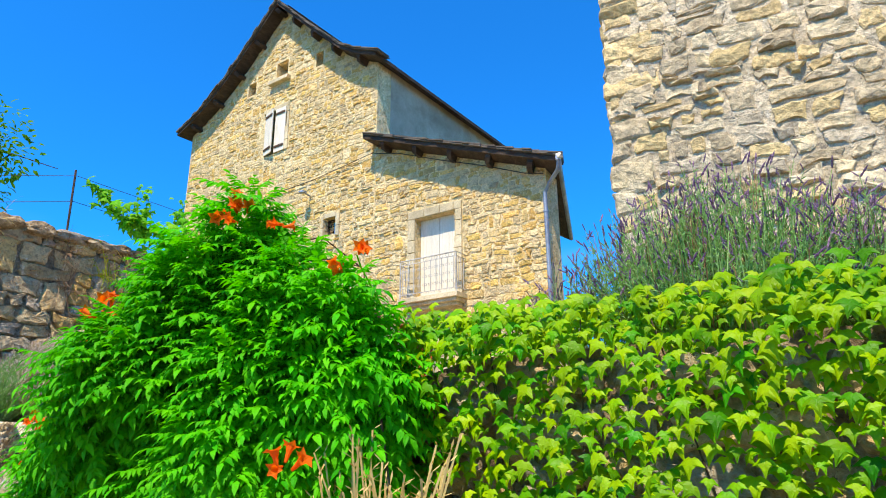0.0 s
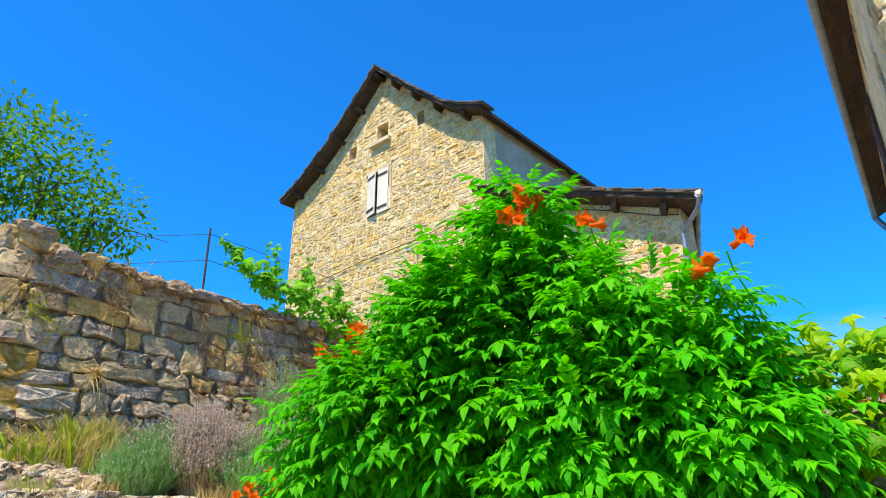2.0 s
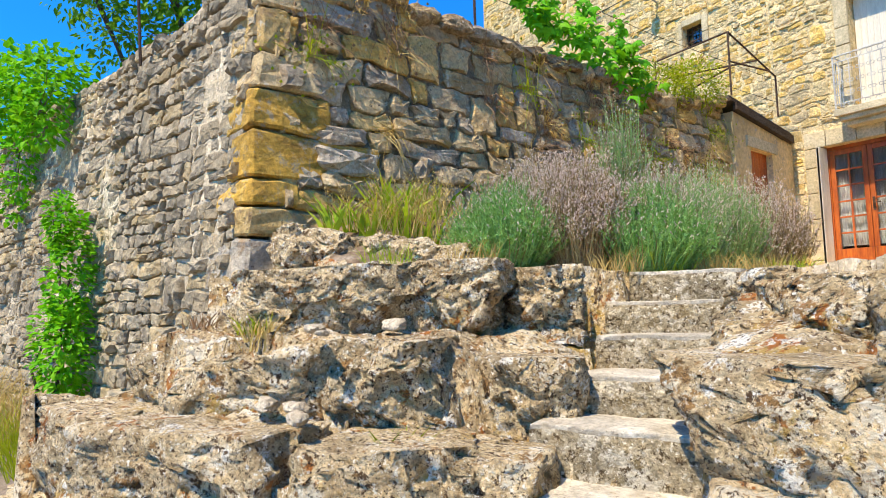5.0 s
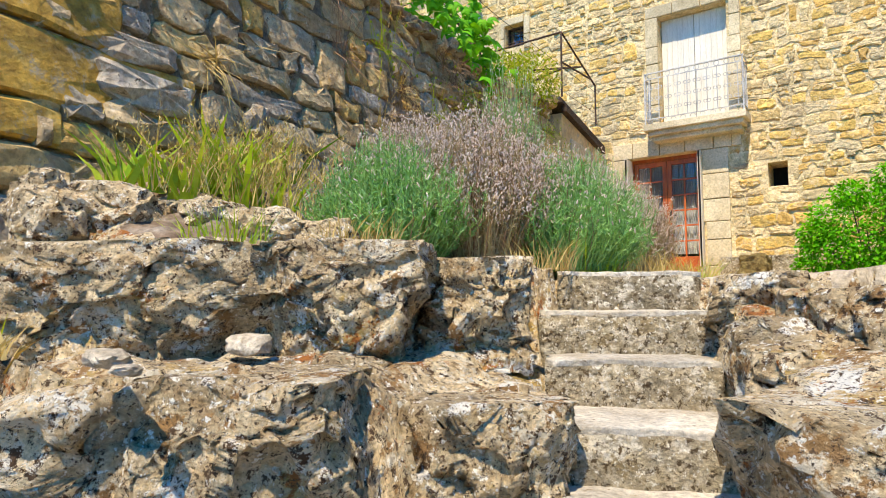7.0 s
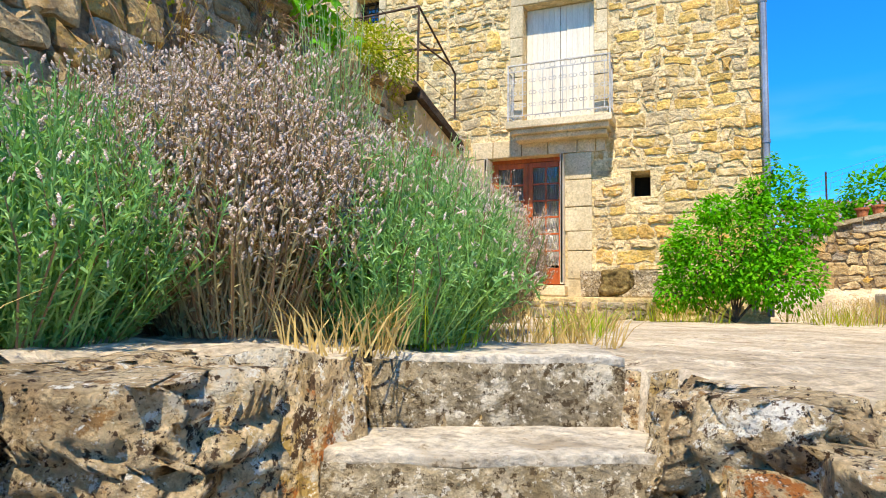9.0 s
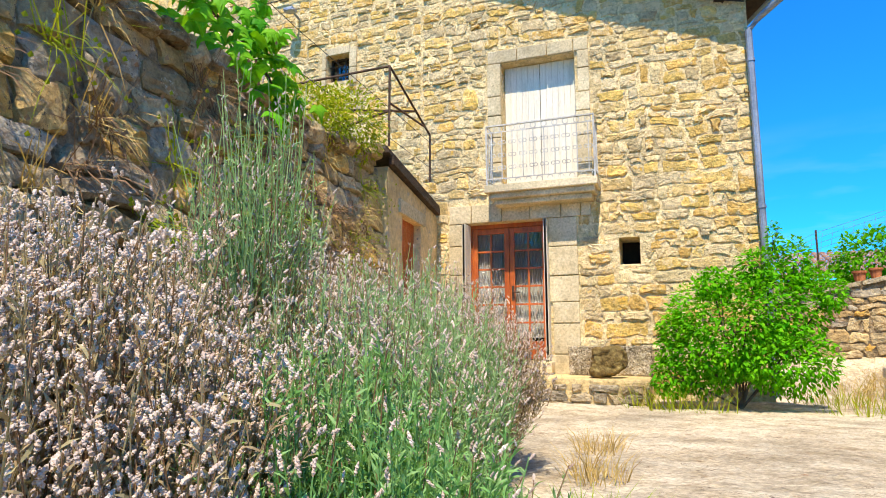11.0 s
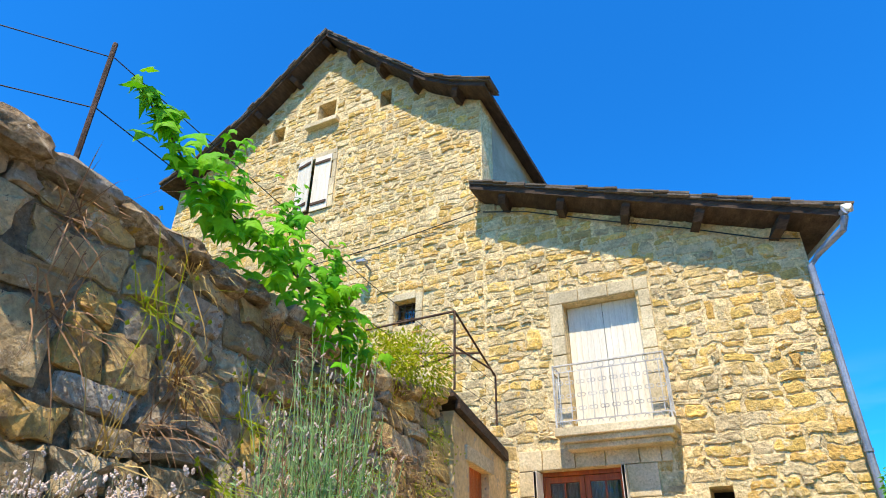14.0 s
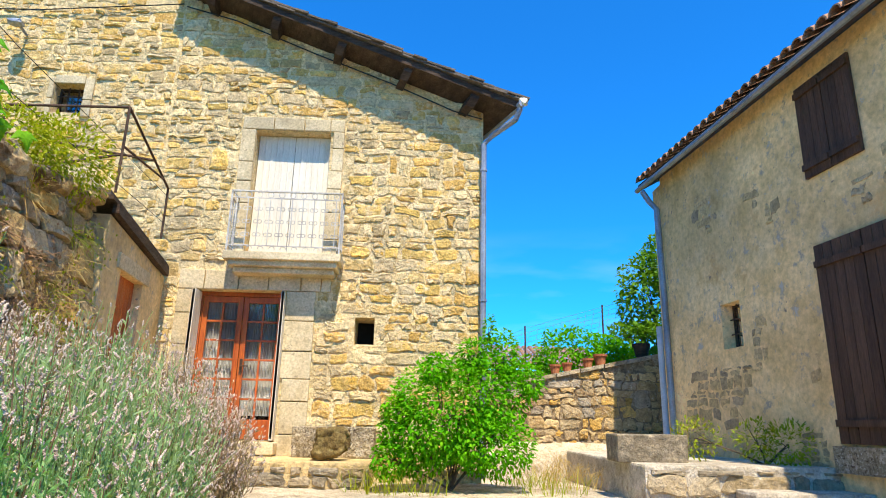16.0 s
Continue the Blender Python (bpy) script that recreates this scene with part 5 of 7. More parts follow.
# ---- iron canopy frame over the wall ----
cf = thing("iron_canopy_frame", (-8.3, 9.95, 4.95), "bare rusted iron frame of an old canopy", "canopy frame")
for p, q in [((-8.2, 9.95, 4.95), (-8.2, 9.95, 5.98)), ((-8.2, 9.95, 5.98), (-8.25, 11.4, 5.55)), ((-8.25, 11.4, 5.55), (-8.25, 11.4, 4.85)), ((-8.2, 9.95, 5.98), (-9.6, 10.0, 5.98)), ((-8.25, 10.85, 5.72), (-9.7, 10.2, 5.72)), ((-8.2, 9.95, 5.5), (-8.24, 11.2, 5.6)), ((-8.2, 9.95, 5.4), (-9.3, 10.0, 5.2)), ((-9.6, 10.0, 5.98), (-9.6, 10.0, 4.6))]:
    part("iron_bar", tube([p, q], 0.016, 5), iron, cf)

# ---- neighbouring house on the other side of the terrace ----
def neighbour():
    h = thing("neighbour_house", (1, 8, 2), "old house with worn tan render, dark shutters and a clay-tile roof", "house")
    side = frame_on((-0.76, 13.3), (0.0, 4.87))
    L = math.dist((-0.76, 13.3), (0.0, 4.87))
    U = lambda y: (13.3 - y) / (13.3 - 4.87) * L
    WN, SH, DR = (U(11.85), U(11.40), 3.66, 4.27), (U(9.82), U(9.04), 5.38, 6.46), (U(9.85), U(8.55), 2.5, 4.55)
    part("side_wall", slab([(0, 1.5), (L - 0.15, 1.5), (L - 0.15, 6.75), (0, 6.75)], [WN, SH, DR], side, 0.5), render_tan, h)
    front = frame_on((0.0, 4.87), (7.5, 5.85))
    LF = math.dist((0, 4.87), (7.5, 5.85))
    fat2 = lambda u, z, d: front(u, z, d)
    part("front_wall", slab([(0.004, 1.5), (LF, 1.5), (LF, 6.7), (LF / 2, 9.2), (0.004, 6.7)], [], fat2, 0.5), pale_mortar, h)
    polys = rubble(0.0, LF, 2.3, 9.1, 0.25, 0.115, inside=lambda u, z: z < 6.6 + 2.5 * (1 - abs(u - LF / 2) / (LF / 2)), seed=31)
    lay(h, polys, fat2, M_PALE, 0.016, 0.012, lambda u, v: u < 2.8 and v < 6.3, 32)
    rng = random.Random(9)
    z, k = 2.3, 0
    while z < 6.5:
        hh = rng.uniform(0.11, 0.24)
        la = (0.32 if k % 2 else 0.17) * rng.uniform(0.8, 1.3)
        v, f = box(0, 0, 0, 1, 1, 1)
        bm = bmesh.new()
        vv = [bm.verts.new(front(-0.02 + la * c[0], z + 0.010 + (hh - 0.020) * c[2], -0.3 + 0.318 * c[1])) for c in v]
        for fc in f:
            bm.faces.new([vv[i] for i in fc])
        bmesh.ops.bevel(bm, geom=list(bm.edges), offset=0.018, segments=1, affect="EDGES")
        bmesh.ops.subdivide_edges(bm, edges=list(bm.edges), cuts=2, use_grid_fill=True)
        for q in bm.verts:
            q.co += noise.noise_vector(q.co * 5) * 0.035 + noise.noise_vector(q.co * 14) * 0.018
        part("quoin", bm, M_PALE[0], h)
        z += hh
        k += 1
    bare = rubble(0.3, L - 0.1, 2.2, 6.5, 0.24, 0.13, holes=[(q[0] - 0.2, q[1] + 0.2, q[2] - 0.25, q[3] + 0.2) for q in (WN, SH, DR)], inside=lambda u, z: noise.noise((u * 0.8, z * 0.8, 3)) + 0.5 * noise.noise((u * 3, z * 3, 8)) > 0.22 + 0.05 * (z - 4), seed=35)
    lay(h, bare, lambda u, z, d: side(u, z, d), M_BARE, 0.008, 0.012, lambda u, v: True, 36)
    part("far_wall", box(-0.7, 13.31, 1.5, 6.8, 13.8, 6.7), render_tan, h)
    part("right_wall", box(7.0, 5.9, 1.5, 7.5, 13.3, 6.7), render_tan, h)
    # roof with half-round tiles
    e0, e1 = Vector((-1.02, 13.62)), Vector((-0.25, 4.5))
    r0, r1 = Vector((3.2, 14.1)), Vector((3.9, 4.9))
    vs = [(e0.x, e0.y, 6.62), (e1.x, e1.y, 6.62), (r1.x, r1.y, 9.1), (r0.x, r0.y, 9.1), (e0.x, e0.y, 6.74), (e1.x, e1.y, 6.74), (r1.x, r1.y, 9.22), (r0.x, r0.y, 9.22)]
    r = part("roof", (vs, CUBE_F), old_wood, h)
    part("roof_far", ([(2 * 3.55 - x + 1.0, y + 0.6, z) for x, y, z in vs], CUBE_F), rooftile, h)
    n = 46
    rest = Geo()
    for k in range(n):
        q = (k + 0.5) / n
        a = e0.lerp(e1, q)
        b = r0.lerp(r1, q)
        for row in range(10):
            p0, p1 = a.lerp(b, row / 10 - 0.012), a.lerp(b, (row + 1.15) / 10 - 0.012)
            z0, z1 = 6.75 + 2.48 * (row / 10), 6.75 + 2.48 * ((row + 1.15) / 10)
            t = (e1 - e0).normalized()
            vs, fs = [], []
            for (p, zz, rr) in ((p0, z0 + 0.02, 0.095), (p1, z1, 0.075)):
                for s in range(7):
                    an = math.pi * s / 6
                    for rad in (rr, rr - 0.018):
                        vs.append((p.x + t.x * rad * math.cos(an), p.y + t.y * rad * math.cos(an), zz + rad * math.sin(an)))
            for s in range(6):
                i = 2 * s
                fs += [(i, i + 2, i + 16, i + 14), (i + 1, i + 15, i + 17, i + 3), (i, i + 1, i + 3, i + 2)]
            if row == 0:
                part("tile", (vs, fs), rooftile, r, smooth=False)
            else:
                rest.add(vs, fs)
    part("tile_courses", rest.get(), rooftile, r, kind="stuff")
    part("gutter", tube([(e0.x - 0.03, e0.y, 6.63), (e1.x - 0.03, e1.y, 6.63)], 0.045, 8), zinc, h, "grey eaves gutter")
    part("downpipe", tube([(-1.02, 13.45, 6.56), (-0.92, 13.40, 6.35), (-0.83, 13.34, 6.2), (-0.82, 13.32, 4.6), (-0.82, 13.32, 2.2)], 0.05, 9), zinc, h)
    part("soil_pipe", tube([(-0.90, 13.42, 4.2), (-0.90, 13.42, 2.2)], 0.05, 9), pvc, h, "pale plastic pipe")
    sw = lambda u, z, d: side(u, z, d)
    small_window("window_2", WN, "small barred window deep in a rendered wall", 0.22, sw)
    def planked(name, rr, n, label, d0):
        s = thing(name, sw((rr[0] + rr[1]) / 2, rr[2], d0), label, "shutter")
        for half in range(2):
            a0, a1 = rr[0] + (rr[1] - rr[0]) * half / 2, rr[0] + (rr[1] - rr[0]) * (half + 1) / 2
            g = Geo()
            for k in range(n):
                v, f = box(0, 0, 0, 1, 1, 1)
                g.add([sw(a0 + 0.004 + (a1 - a0 - 0.008) * (k + c[0] * 0.95) / n, rr[2] + (rr[3] - rr[2]) * c[2], d0 + 0.035 * c[1]) for c in v], f)
            lf = part("shutter_leaf", g.get(), brown_wood, s)
            for q in (0.08, 0.88):
                v, f = box(0, 0, 0, 1, 1, 1)
                part("ledge_bar", ([sw(a0 + 0.01 + (a1 - a0 - 0.02) * c[0], rr[2] + (rr[3] - rr[2]) * q + 0.07 * c[2], d0 + 0.037 + 0.03 * c[1]) for c in v], f), brown_wood, lf)
    grow = lambda r, a: (r[0] - a, r[1] + a, r[2] - a * 0.5, r[3] + a)
    planked("brown_shutters", grow(SH, 0.03), 4, "closed dark brown plank shutters on a rendered wall", 0.006)
    planked("barn_door", grow(DR, 0.03), 5, "large closed dark brown plank door", 0.006)
    part("threshold", ([sw(DR[0] - 0.1 + (DR[1] - DR[0] + 0.2) * c[0], 2.2 + 0.26 * c[2], -0.2 + 0.28 * c[1]) for c in box(0, 0, 0, 1, 1, 1)[0]], CUBE_F), concrete, h)
    solo("antenna", Geo().add(*tube([(1.2, 11, 7.4), (1.2, 11, 9.6)], 0.015, 5)).add(*tube([(0.9, 10.6, 9.5), (1.5, 11.4, 9.5)], 0.01, 4)).add(*tube([(0.95, 11.2, 9.4), (1.35, 10.9, 9.4)], 0.008, 4)).get(), zinc, "thin metal television aerial on the roof", "aerial")
neighbour()

# ---- terrace furniture of stone: plinth, blocks, low platform, garden wall ----
pw = thing("stone_plinth", (-6.3, 11.2, 1.8), "low pale stone plinth along the house wall", "plinth")
part("top_slab", box(-8.2, 11.15, 1.55, -5.36, 12.2, 2.13, 0.03, 0.02), M_PALE[0], pw)
pf = frame_on((-8.2, 11.14), (-5.36, 11.14))
for s in (stone(p, pf, 0.03, 0.01, random.Random(i)) for i, p in enumerate(rubble(0, 2.84, 1.7, 2.08, 0.35, 0.16, seed=41))):
    if s:
        part("stone", s, M_GREY[0], pw)
solo("stone_bench", box(-6.42, 11.85, 2.14, -5.36, 12.18, 2.52, 0.025, 0.015), concrete, "long rough stone block lying against the house", "stone block")
solo("mossy_stone", bumpy((-5.86, 11.45, 2.33), (0.24, 0.17, 0.18), 77, 0.3, 4), moss, "round mossy stone planter on the plinth", "stone", smooth=True)
ps = thing("platform", (-1, 10, 1.7), "low stone platform faced with rough stones beside the house", "platform")
part("top_slab", box(-2.5, 10.0, 1.6, 0.2, 13.4, 2.24, 0.03, 0.02), tread_mat, ps)
pf2 = frame_on((-2.5, 9.99), (0.0, 9.99))
for i, p in enumerate(rubble(0, 2.5, 1.7, 2.2, 0.4, 0.17, seed=43)):
    s = stone(p, pf2, 0.03, 0.01, random.Random(i))
    if s:
        part("stone", s, M_GREY[0], ps)
solo("stone_step", box(-1.6, 9.55, 1.6, -0.4, 9.97, 2.03, 0.03, 0.02), tread_mat, "worn stone step before the platform", "step")
solo("hewn_block", box(-2.62, 10.45, 2.23, -1.84, 10.9, 2.53, 0.02, 0.015), M_GREY[0], "pale hewn stone block on the platform", "stone block")
def garden_wall():
    w = thing("wall_garden_back", (-2, 14.5, 1.8), "rubble garden wall rising to the neighbouring house", "wall", kind="structure")
    a = frame_on((-4.1, 14.5), (0.6, 14.5))
    top = lambda u: 3.06 + u * 0.21
    part("wall_core", slab([(0, 1.5), (4.7, 1.5), (4.7, top(4.7)), (0, top(0))], [], a, 0.5), dark_joint, w)
    polys = rubble(0, 4.7, 1.7, 4.1, 0.26, 0.16, inside=lambda u, z: z < top(u) - 0.05, seed=51)
    lay(w, polys, a, M_OLD, 0.022, 0.005, lambda u, v: True, 52)
    for k in range(11):
        u = k * 0.43
        v, f = box(0, 0, 0, 1, 1, 1)
        part("cap_stone", ([a(u + 0.41 * c[0], top(u) + 0.09 * c[0] + 0.07 * c[2], -0.5 + 0.56 * c[1]) for c in v], f), M_GREY[0], w)
garden_wall()

# ---- plants ----
def basis(p, along, normal, s=1.0):
    """3x4: y along the leaf, z its upper side."""
    a = Vector(along).normalized()
    x = a.cross(Vector(normal))
    if x.length < 1e-4:
        x = a.cross(Vector((0.3, 0.5, 0.8)))
    x.normalize()
    z = x.cross(a)
    return [[x[i] * s, a[i] * s, z[i] * s, p[i]] for i in range(3)]

def scatter(tv, tf, ms):
    """Copies of a small template, joined: verts and faces."""
    tv, ms = np.array(tv, float), np.array(ms, float)
    v = np.einsum("mij,nj->mni", ms[:, :, :3], tv) + ms[:, None, :, 3]
    n = len(tv)
    return v.reshape(-1, 3).tolist(), [tuple(i + k * n for i in f) for k in range(len(ms)) for f in tf]

def blade(l, w, bend=0.2, fold=0.15):
    """A pointed leaf, folded along its midrib and bent down at the tip."""
    rows = [(0.0, 0.10), (0.3, 1.0), (0.65, 0.75), (1.0, 0.0)]
    v = []
    for t, k in rows:
        zz = -bend * l * t * t
        v += [(-w * k / 2, t * l, zz + fold * w * k), (0, t * l, zz), (w * k / 2, t * l, zz + fold * w * k)]
    f = []
    for r in range(3):
        o = r * 3
        f += [(o, o + 1, o + 4, o + 3), (o + 1, o + 2, o + 5, o + 4)]
    return v, f

def pinnate(rng, l=0.24, pairs=4):
    """A compound leaf of toothed leaflets on a thin stalk."""
    g = Geo()
    g.add([(-0.002, 0, 0), (0.002, 0, 0), (0.001, l, -0.12 * l), (-0.001, l, -0.12 * l)], [(0, 1, 2, 3)])
    tip = []
    for k in range(pairs):
        y = l * (0.25 + 0.7 * k / pairs)
        for sg in (-1, 1):
            tip.append((y, sg * rng.uniform(0.75, 1.1), rng.uniform(0.24, 0.32) * l))
    tip.append((l * 0.97, 0.0, 0.36 * l))
    for y, an, ll in tip:
        bv, bf = blade(ll, ll * 0.46, 0.45, 0.10)
        m = Matrix.Translation((0, y, -0.12 * l * (y / l) ** 2)) @ Matrix.Rotation(-an, 4, "Z") @ Matrix.Rotation(rng.uniform(-0.35, 0.15), 4, "X")
        g.add([tuple(m @ Vector(q)) for q in bv], bf)
    return g.get()

def lobed(rng, w=0.11):
    """A three-lobed creeper leaf, its points bent down."""
    out = [(0, 0.04), (-0.20, -0.07), (-0.42, 0.05), (-0.80, 0.44), (-0.36, 0.46), (-0.22, 0.66), (0, 1.30), (0.22, 0.66), (0.36, 0.46), (0.80, 0.44), (0.42, 0.05), (0.20, -0.07)]
    v = [(0, 0.40 * w, 0.10 * w)]
    for s in (0.55, 1.0):
        for x, y in out:
            px, py = x * s, 0.40 + (y - 0.40) * s
            bend = 0.30 * px * px + 0.42 * max(0, py - 0.35) ** 2 - 0.10 * abs(px) * (s < 1)
            v.append((px * w * rng.uniform(0.95, 1.05), py * w * (1 - 0.08 * py), (0.10 - bend) * w + rng.uniform(-0.02, 0.02) * w))
    n = len(out)
    return v, [(0, 1 + (k + 1) % n, 1 + k) for k in range(n)] + [(1 + k, 1 + (k + 1) % n, 1 + n + (k + 1) % n, 1 + n + k) for k in range(n)]

def crown_points(balls, n, rng, depth=0.35, uneven=1.0):
    """Points in the outer shell of a group of ellipsoids, with the way out."""
    tot = [b[1][0] * b[1][1] + b[1][1] * b[1][2] + b[1][0] * b[1][2] for b in balls]
    out = []
    while len(out) < n:
        c, r = rng.choices(balls, tot)[0]
        d = Vector((rng.gauss(0, 1), rng.gauss(0, 1), rng.gauss(0, 1))).normalized()
        k = 1 - depth * rng.random() ** 1.6
        q = Vector((d.x * r[0], d.y * r[1], d.z * r[2]))
        lump = 1 + 0.20 * uneven * noise.noise((Vector(c) + q) * 2.3) + 0.12 * uneven * noise.noise((Vector(c) + q) * 6.0)
        p = Vector(c) + q * k * lump
        inside = any(sum(((p[i] - c2[i]) / (r2[i] * (1 - depth))) ** 2 for i in range(3)) < 0.8 for c2, r2 in balls if c2 is not c)
        if inside and rng.random() < 0.85:
            continue
        out.append((p, Vector((d.x / r[0], d.y / r[1], d.z / r[2])).normalized()))
    return out

def flower(rng):
    """A trumpet-shaped blossom with five flared lobes."""
    v, f = [], []
    for k, (y, r) in enumerate(((0, 0.006), (0.035, 0.010), (0.06, 0.018))):
        v += [(r * math.cos(2 * math.pi * s / 10), y, r * math.sin(2 * math.pi * s / 10)) for s in range(10)]
        if k:
            o = (k - 1) * 10
            f += [(o + s, o + (s + 1) % 10, o + 10 + (s + 1) % 10, o + 10 + s) for s in range(10)]
    for s in range(10):
        r = 0.042 if s % 2 else 0.024
        v.append((r * math.cos(2 * math.pi * s / 10), 0.066 + rng.uniform(-0.004, 0.008), r * math.sin(2 * math.pi * s / 10)))
    f += [(20 + s, 20 + (s + 1) % 10, 30 + (s + 1) % 10, 30 + s) for s in range(10)]
    return v, f

def trumpet_vine():
    rng = random.Random(71)
    t = thing("trumpet_vine", (-1.6, 3.0, 0.3), "large bright green trumpet vine bush with orange-red flowers", "bush")
    balls = [((-1.52, 3.0, 2.28), (0.60, 0.48, 0.68)), ((-1.95, 2.80, 2.15), (0.38, 0.44, 0.48)), ((-0.92, 3.2, 1.82), (0.36, 0.34, 0.46)), ((-2.56, 2.74, 1.36), (0.27, 0.30, 0.48)), ((-2.38, 2.76, 1.75), (0.24, 0.26, 0.28)), ((-2.62, 2.74, 0.80), (0.24, 0.28, 0.45)), ((-1.0, 3.0, 2.06), (0.42, 0.38, 0.40)), ((-0.76, 3.05, 2.02), (0.27, 0.30, 0.34)), ((-1.75, 2.86, 2.45), (0.34, 0.30, 0.36)), ((-1.85, 2.66, 2.12), (0.34, 0.28, 0.26)), ((-1.35, 2.85, 2.88), (0.14, 0.14, 0.22)), ((-0.78, 2.95, 2.40), (0.15, 0.15, 0.20)), ((-1.05, 2.9, 2.52), (0.16, 0.16, 0.22)), ((-1.15, 2.78, 1.78), (0.32, 0.26, 0.26)), ((-1.5, 2.80, 1.62), (0.30, 0.24, 0.24))]
    temps = [pinnate(rng, rng.uniform(0.13, 0.19), rng.choice((5, 5, 6))) for _ in range(8)]
    pts = crown_points(balls, 9000, rng, 0.42, 1.8)
    singles = [p for p in pts if p[0].y < 2.95 and -2.6 < p[0].x < -0.4 and p[0].z > 1.2][:260]
    chosen = set(id(p) for p in singles)
    groups = [[] for _ in temps]
    meshes = [mesh_of("leaf", tv, tf, vine_leaf_ob) for tv, tf in temps]
    def pose_of(p, out):
        side = Vector((rng.gauss(0, 0.6), rng.gauss(0, 0.6), rng.gauss(0, 0.35)))
        along = out * 0.8 + side + Vector((0, -0.25, -0.35))
        return basis(p, along, Vector((0, -0.35, 1)) + out * 0.5 + side * 0.3, rng.uniform(0.75, 1.15))
    for q in pts:
        k = rng.randrange(len(temps))
        m = pose_of(*q)
        if id(q) in chosen:
            o = new("leaf", meshes[k])
            o.parent = t
            o.matrix_local = Matrix.Translation(-t.location) @ Matrix([*m, [0, 0, 0, 1]])
        else:
            groups[k].append(m)
    g = Geo()
    for (tv, tf), ms in zip(temps, groups):
        g.add(*scatter(tv, tf, ms))
    inner = [pose_of(*q) for q in crown_points([(c, (r[0] * 0.62, r[1] * 0.7, r[2] * 0.62)) for c, r in balls], 900, rng, 0.6)]
    g.add(*scatter(*temps[2], inner))
    part("foliage", g.get(), vine_leaf, t, kind="stuff")
    for k in range(9):
        x = -2.5 + 0.26 * k
        y = 3.25 - 0.1 * math.sin(k)
        part("stem", tube([(x, y, 0.28), (x + rng.uniform(-.2, .2), y - 0.1, 1.0), (x + rng.uniform(-.2, .2), y - 0.15, 1.5), (x + rng.uniform(-.25, .25), y - 0.2, 1.95)], 0.02, 6, 0.006), bark, t)
    fm = mesh_of("flower", *flower(rng), petal)
    for c, n, r in [((-1.26, 2.72, 2.92), 7, 0.08), ((-1.0, 2.8, 2.80), 3, 0.05), ((-0.62, 2.84, 2.58), 2, 0.05), ((-1.95, 2.50, 2.44), 7, 0.08), ((-2.66, 2.62, 1.96), 7, 0.08), ((-2.24, 2.64, 2.36), 3, 0.05), ((-0.52, 2.5, 1.70), 4, 0.05), ((-2.84, 2.65, 1.86), 3, 0.06), ((-2.18, 2.75, 2.46), 3, 0.05), ((-2.88, 2.72, 1.62), 4, 0.07), ((-2.60, 2.60, 1.70), 3, 0.05), ((-0.58, 2.9, 2.62), 2, 0.04)]:
        part("flower_stalk", tube([Vector(c) + Vector((0.05, 0.15, -0.25)), Vector(c) + Vector((0, 0.03, -0.05)), c], 0.004, 4), vine_leaf, t)
        for _ in range(n):
            d = Vector((rng.gauss(0, 0.7), rng.gauss(-0.5, 0.5), rng.gauss(0.25, 0.5))).normalized()
            o = new("flower", fm)
            o.parent = t
            o.matrix_local = Matrix.Translation(-t.location) @ Matrix([*basis(Vector(c) + d * r * 0.4 + Vector((rng.gauss(0, r * .4), rng.gauss(0, r * .4), rng.gauss(0, r * .4))), d, (0, 0, 1), rng.uniform(0.8, 1.1)), [0, 0, 0, 1]])
trumpet_vine()

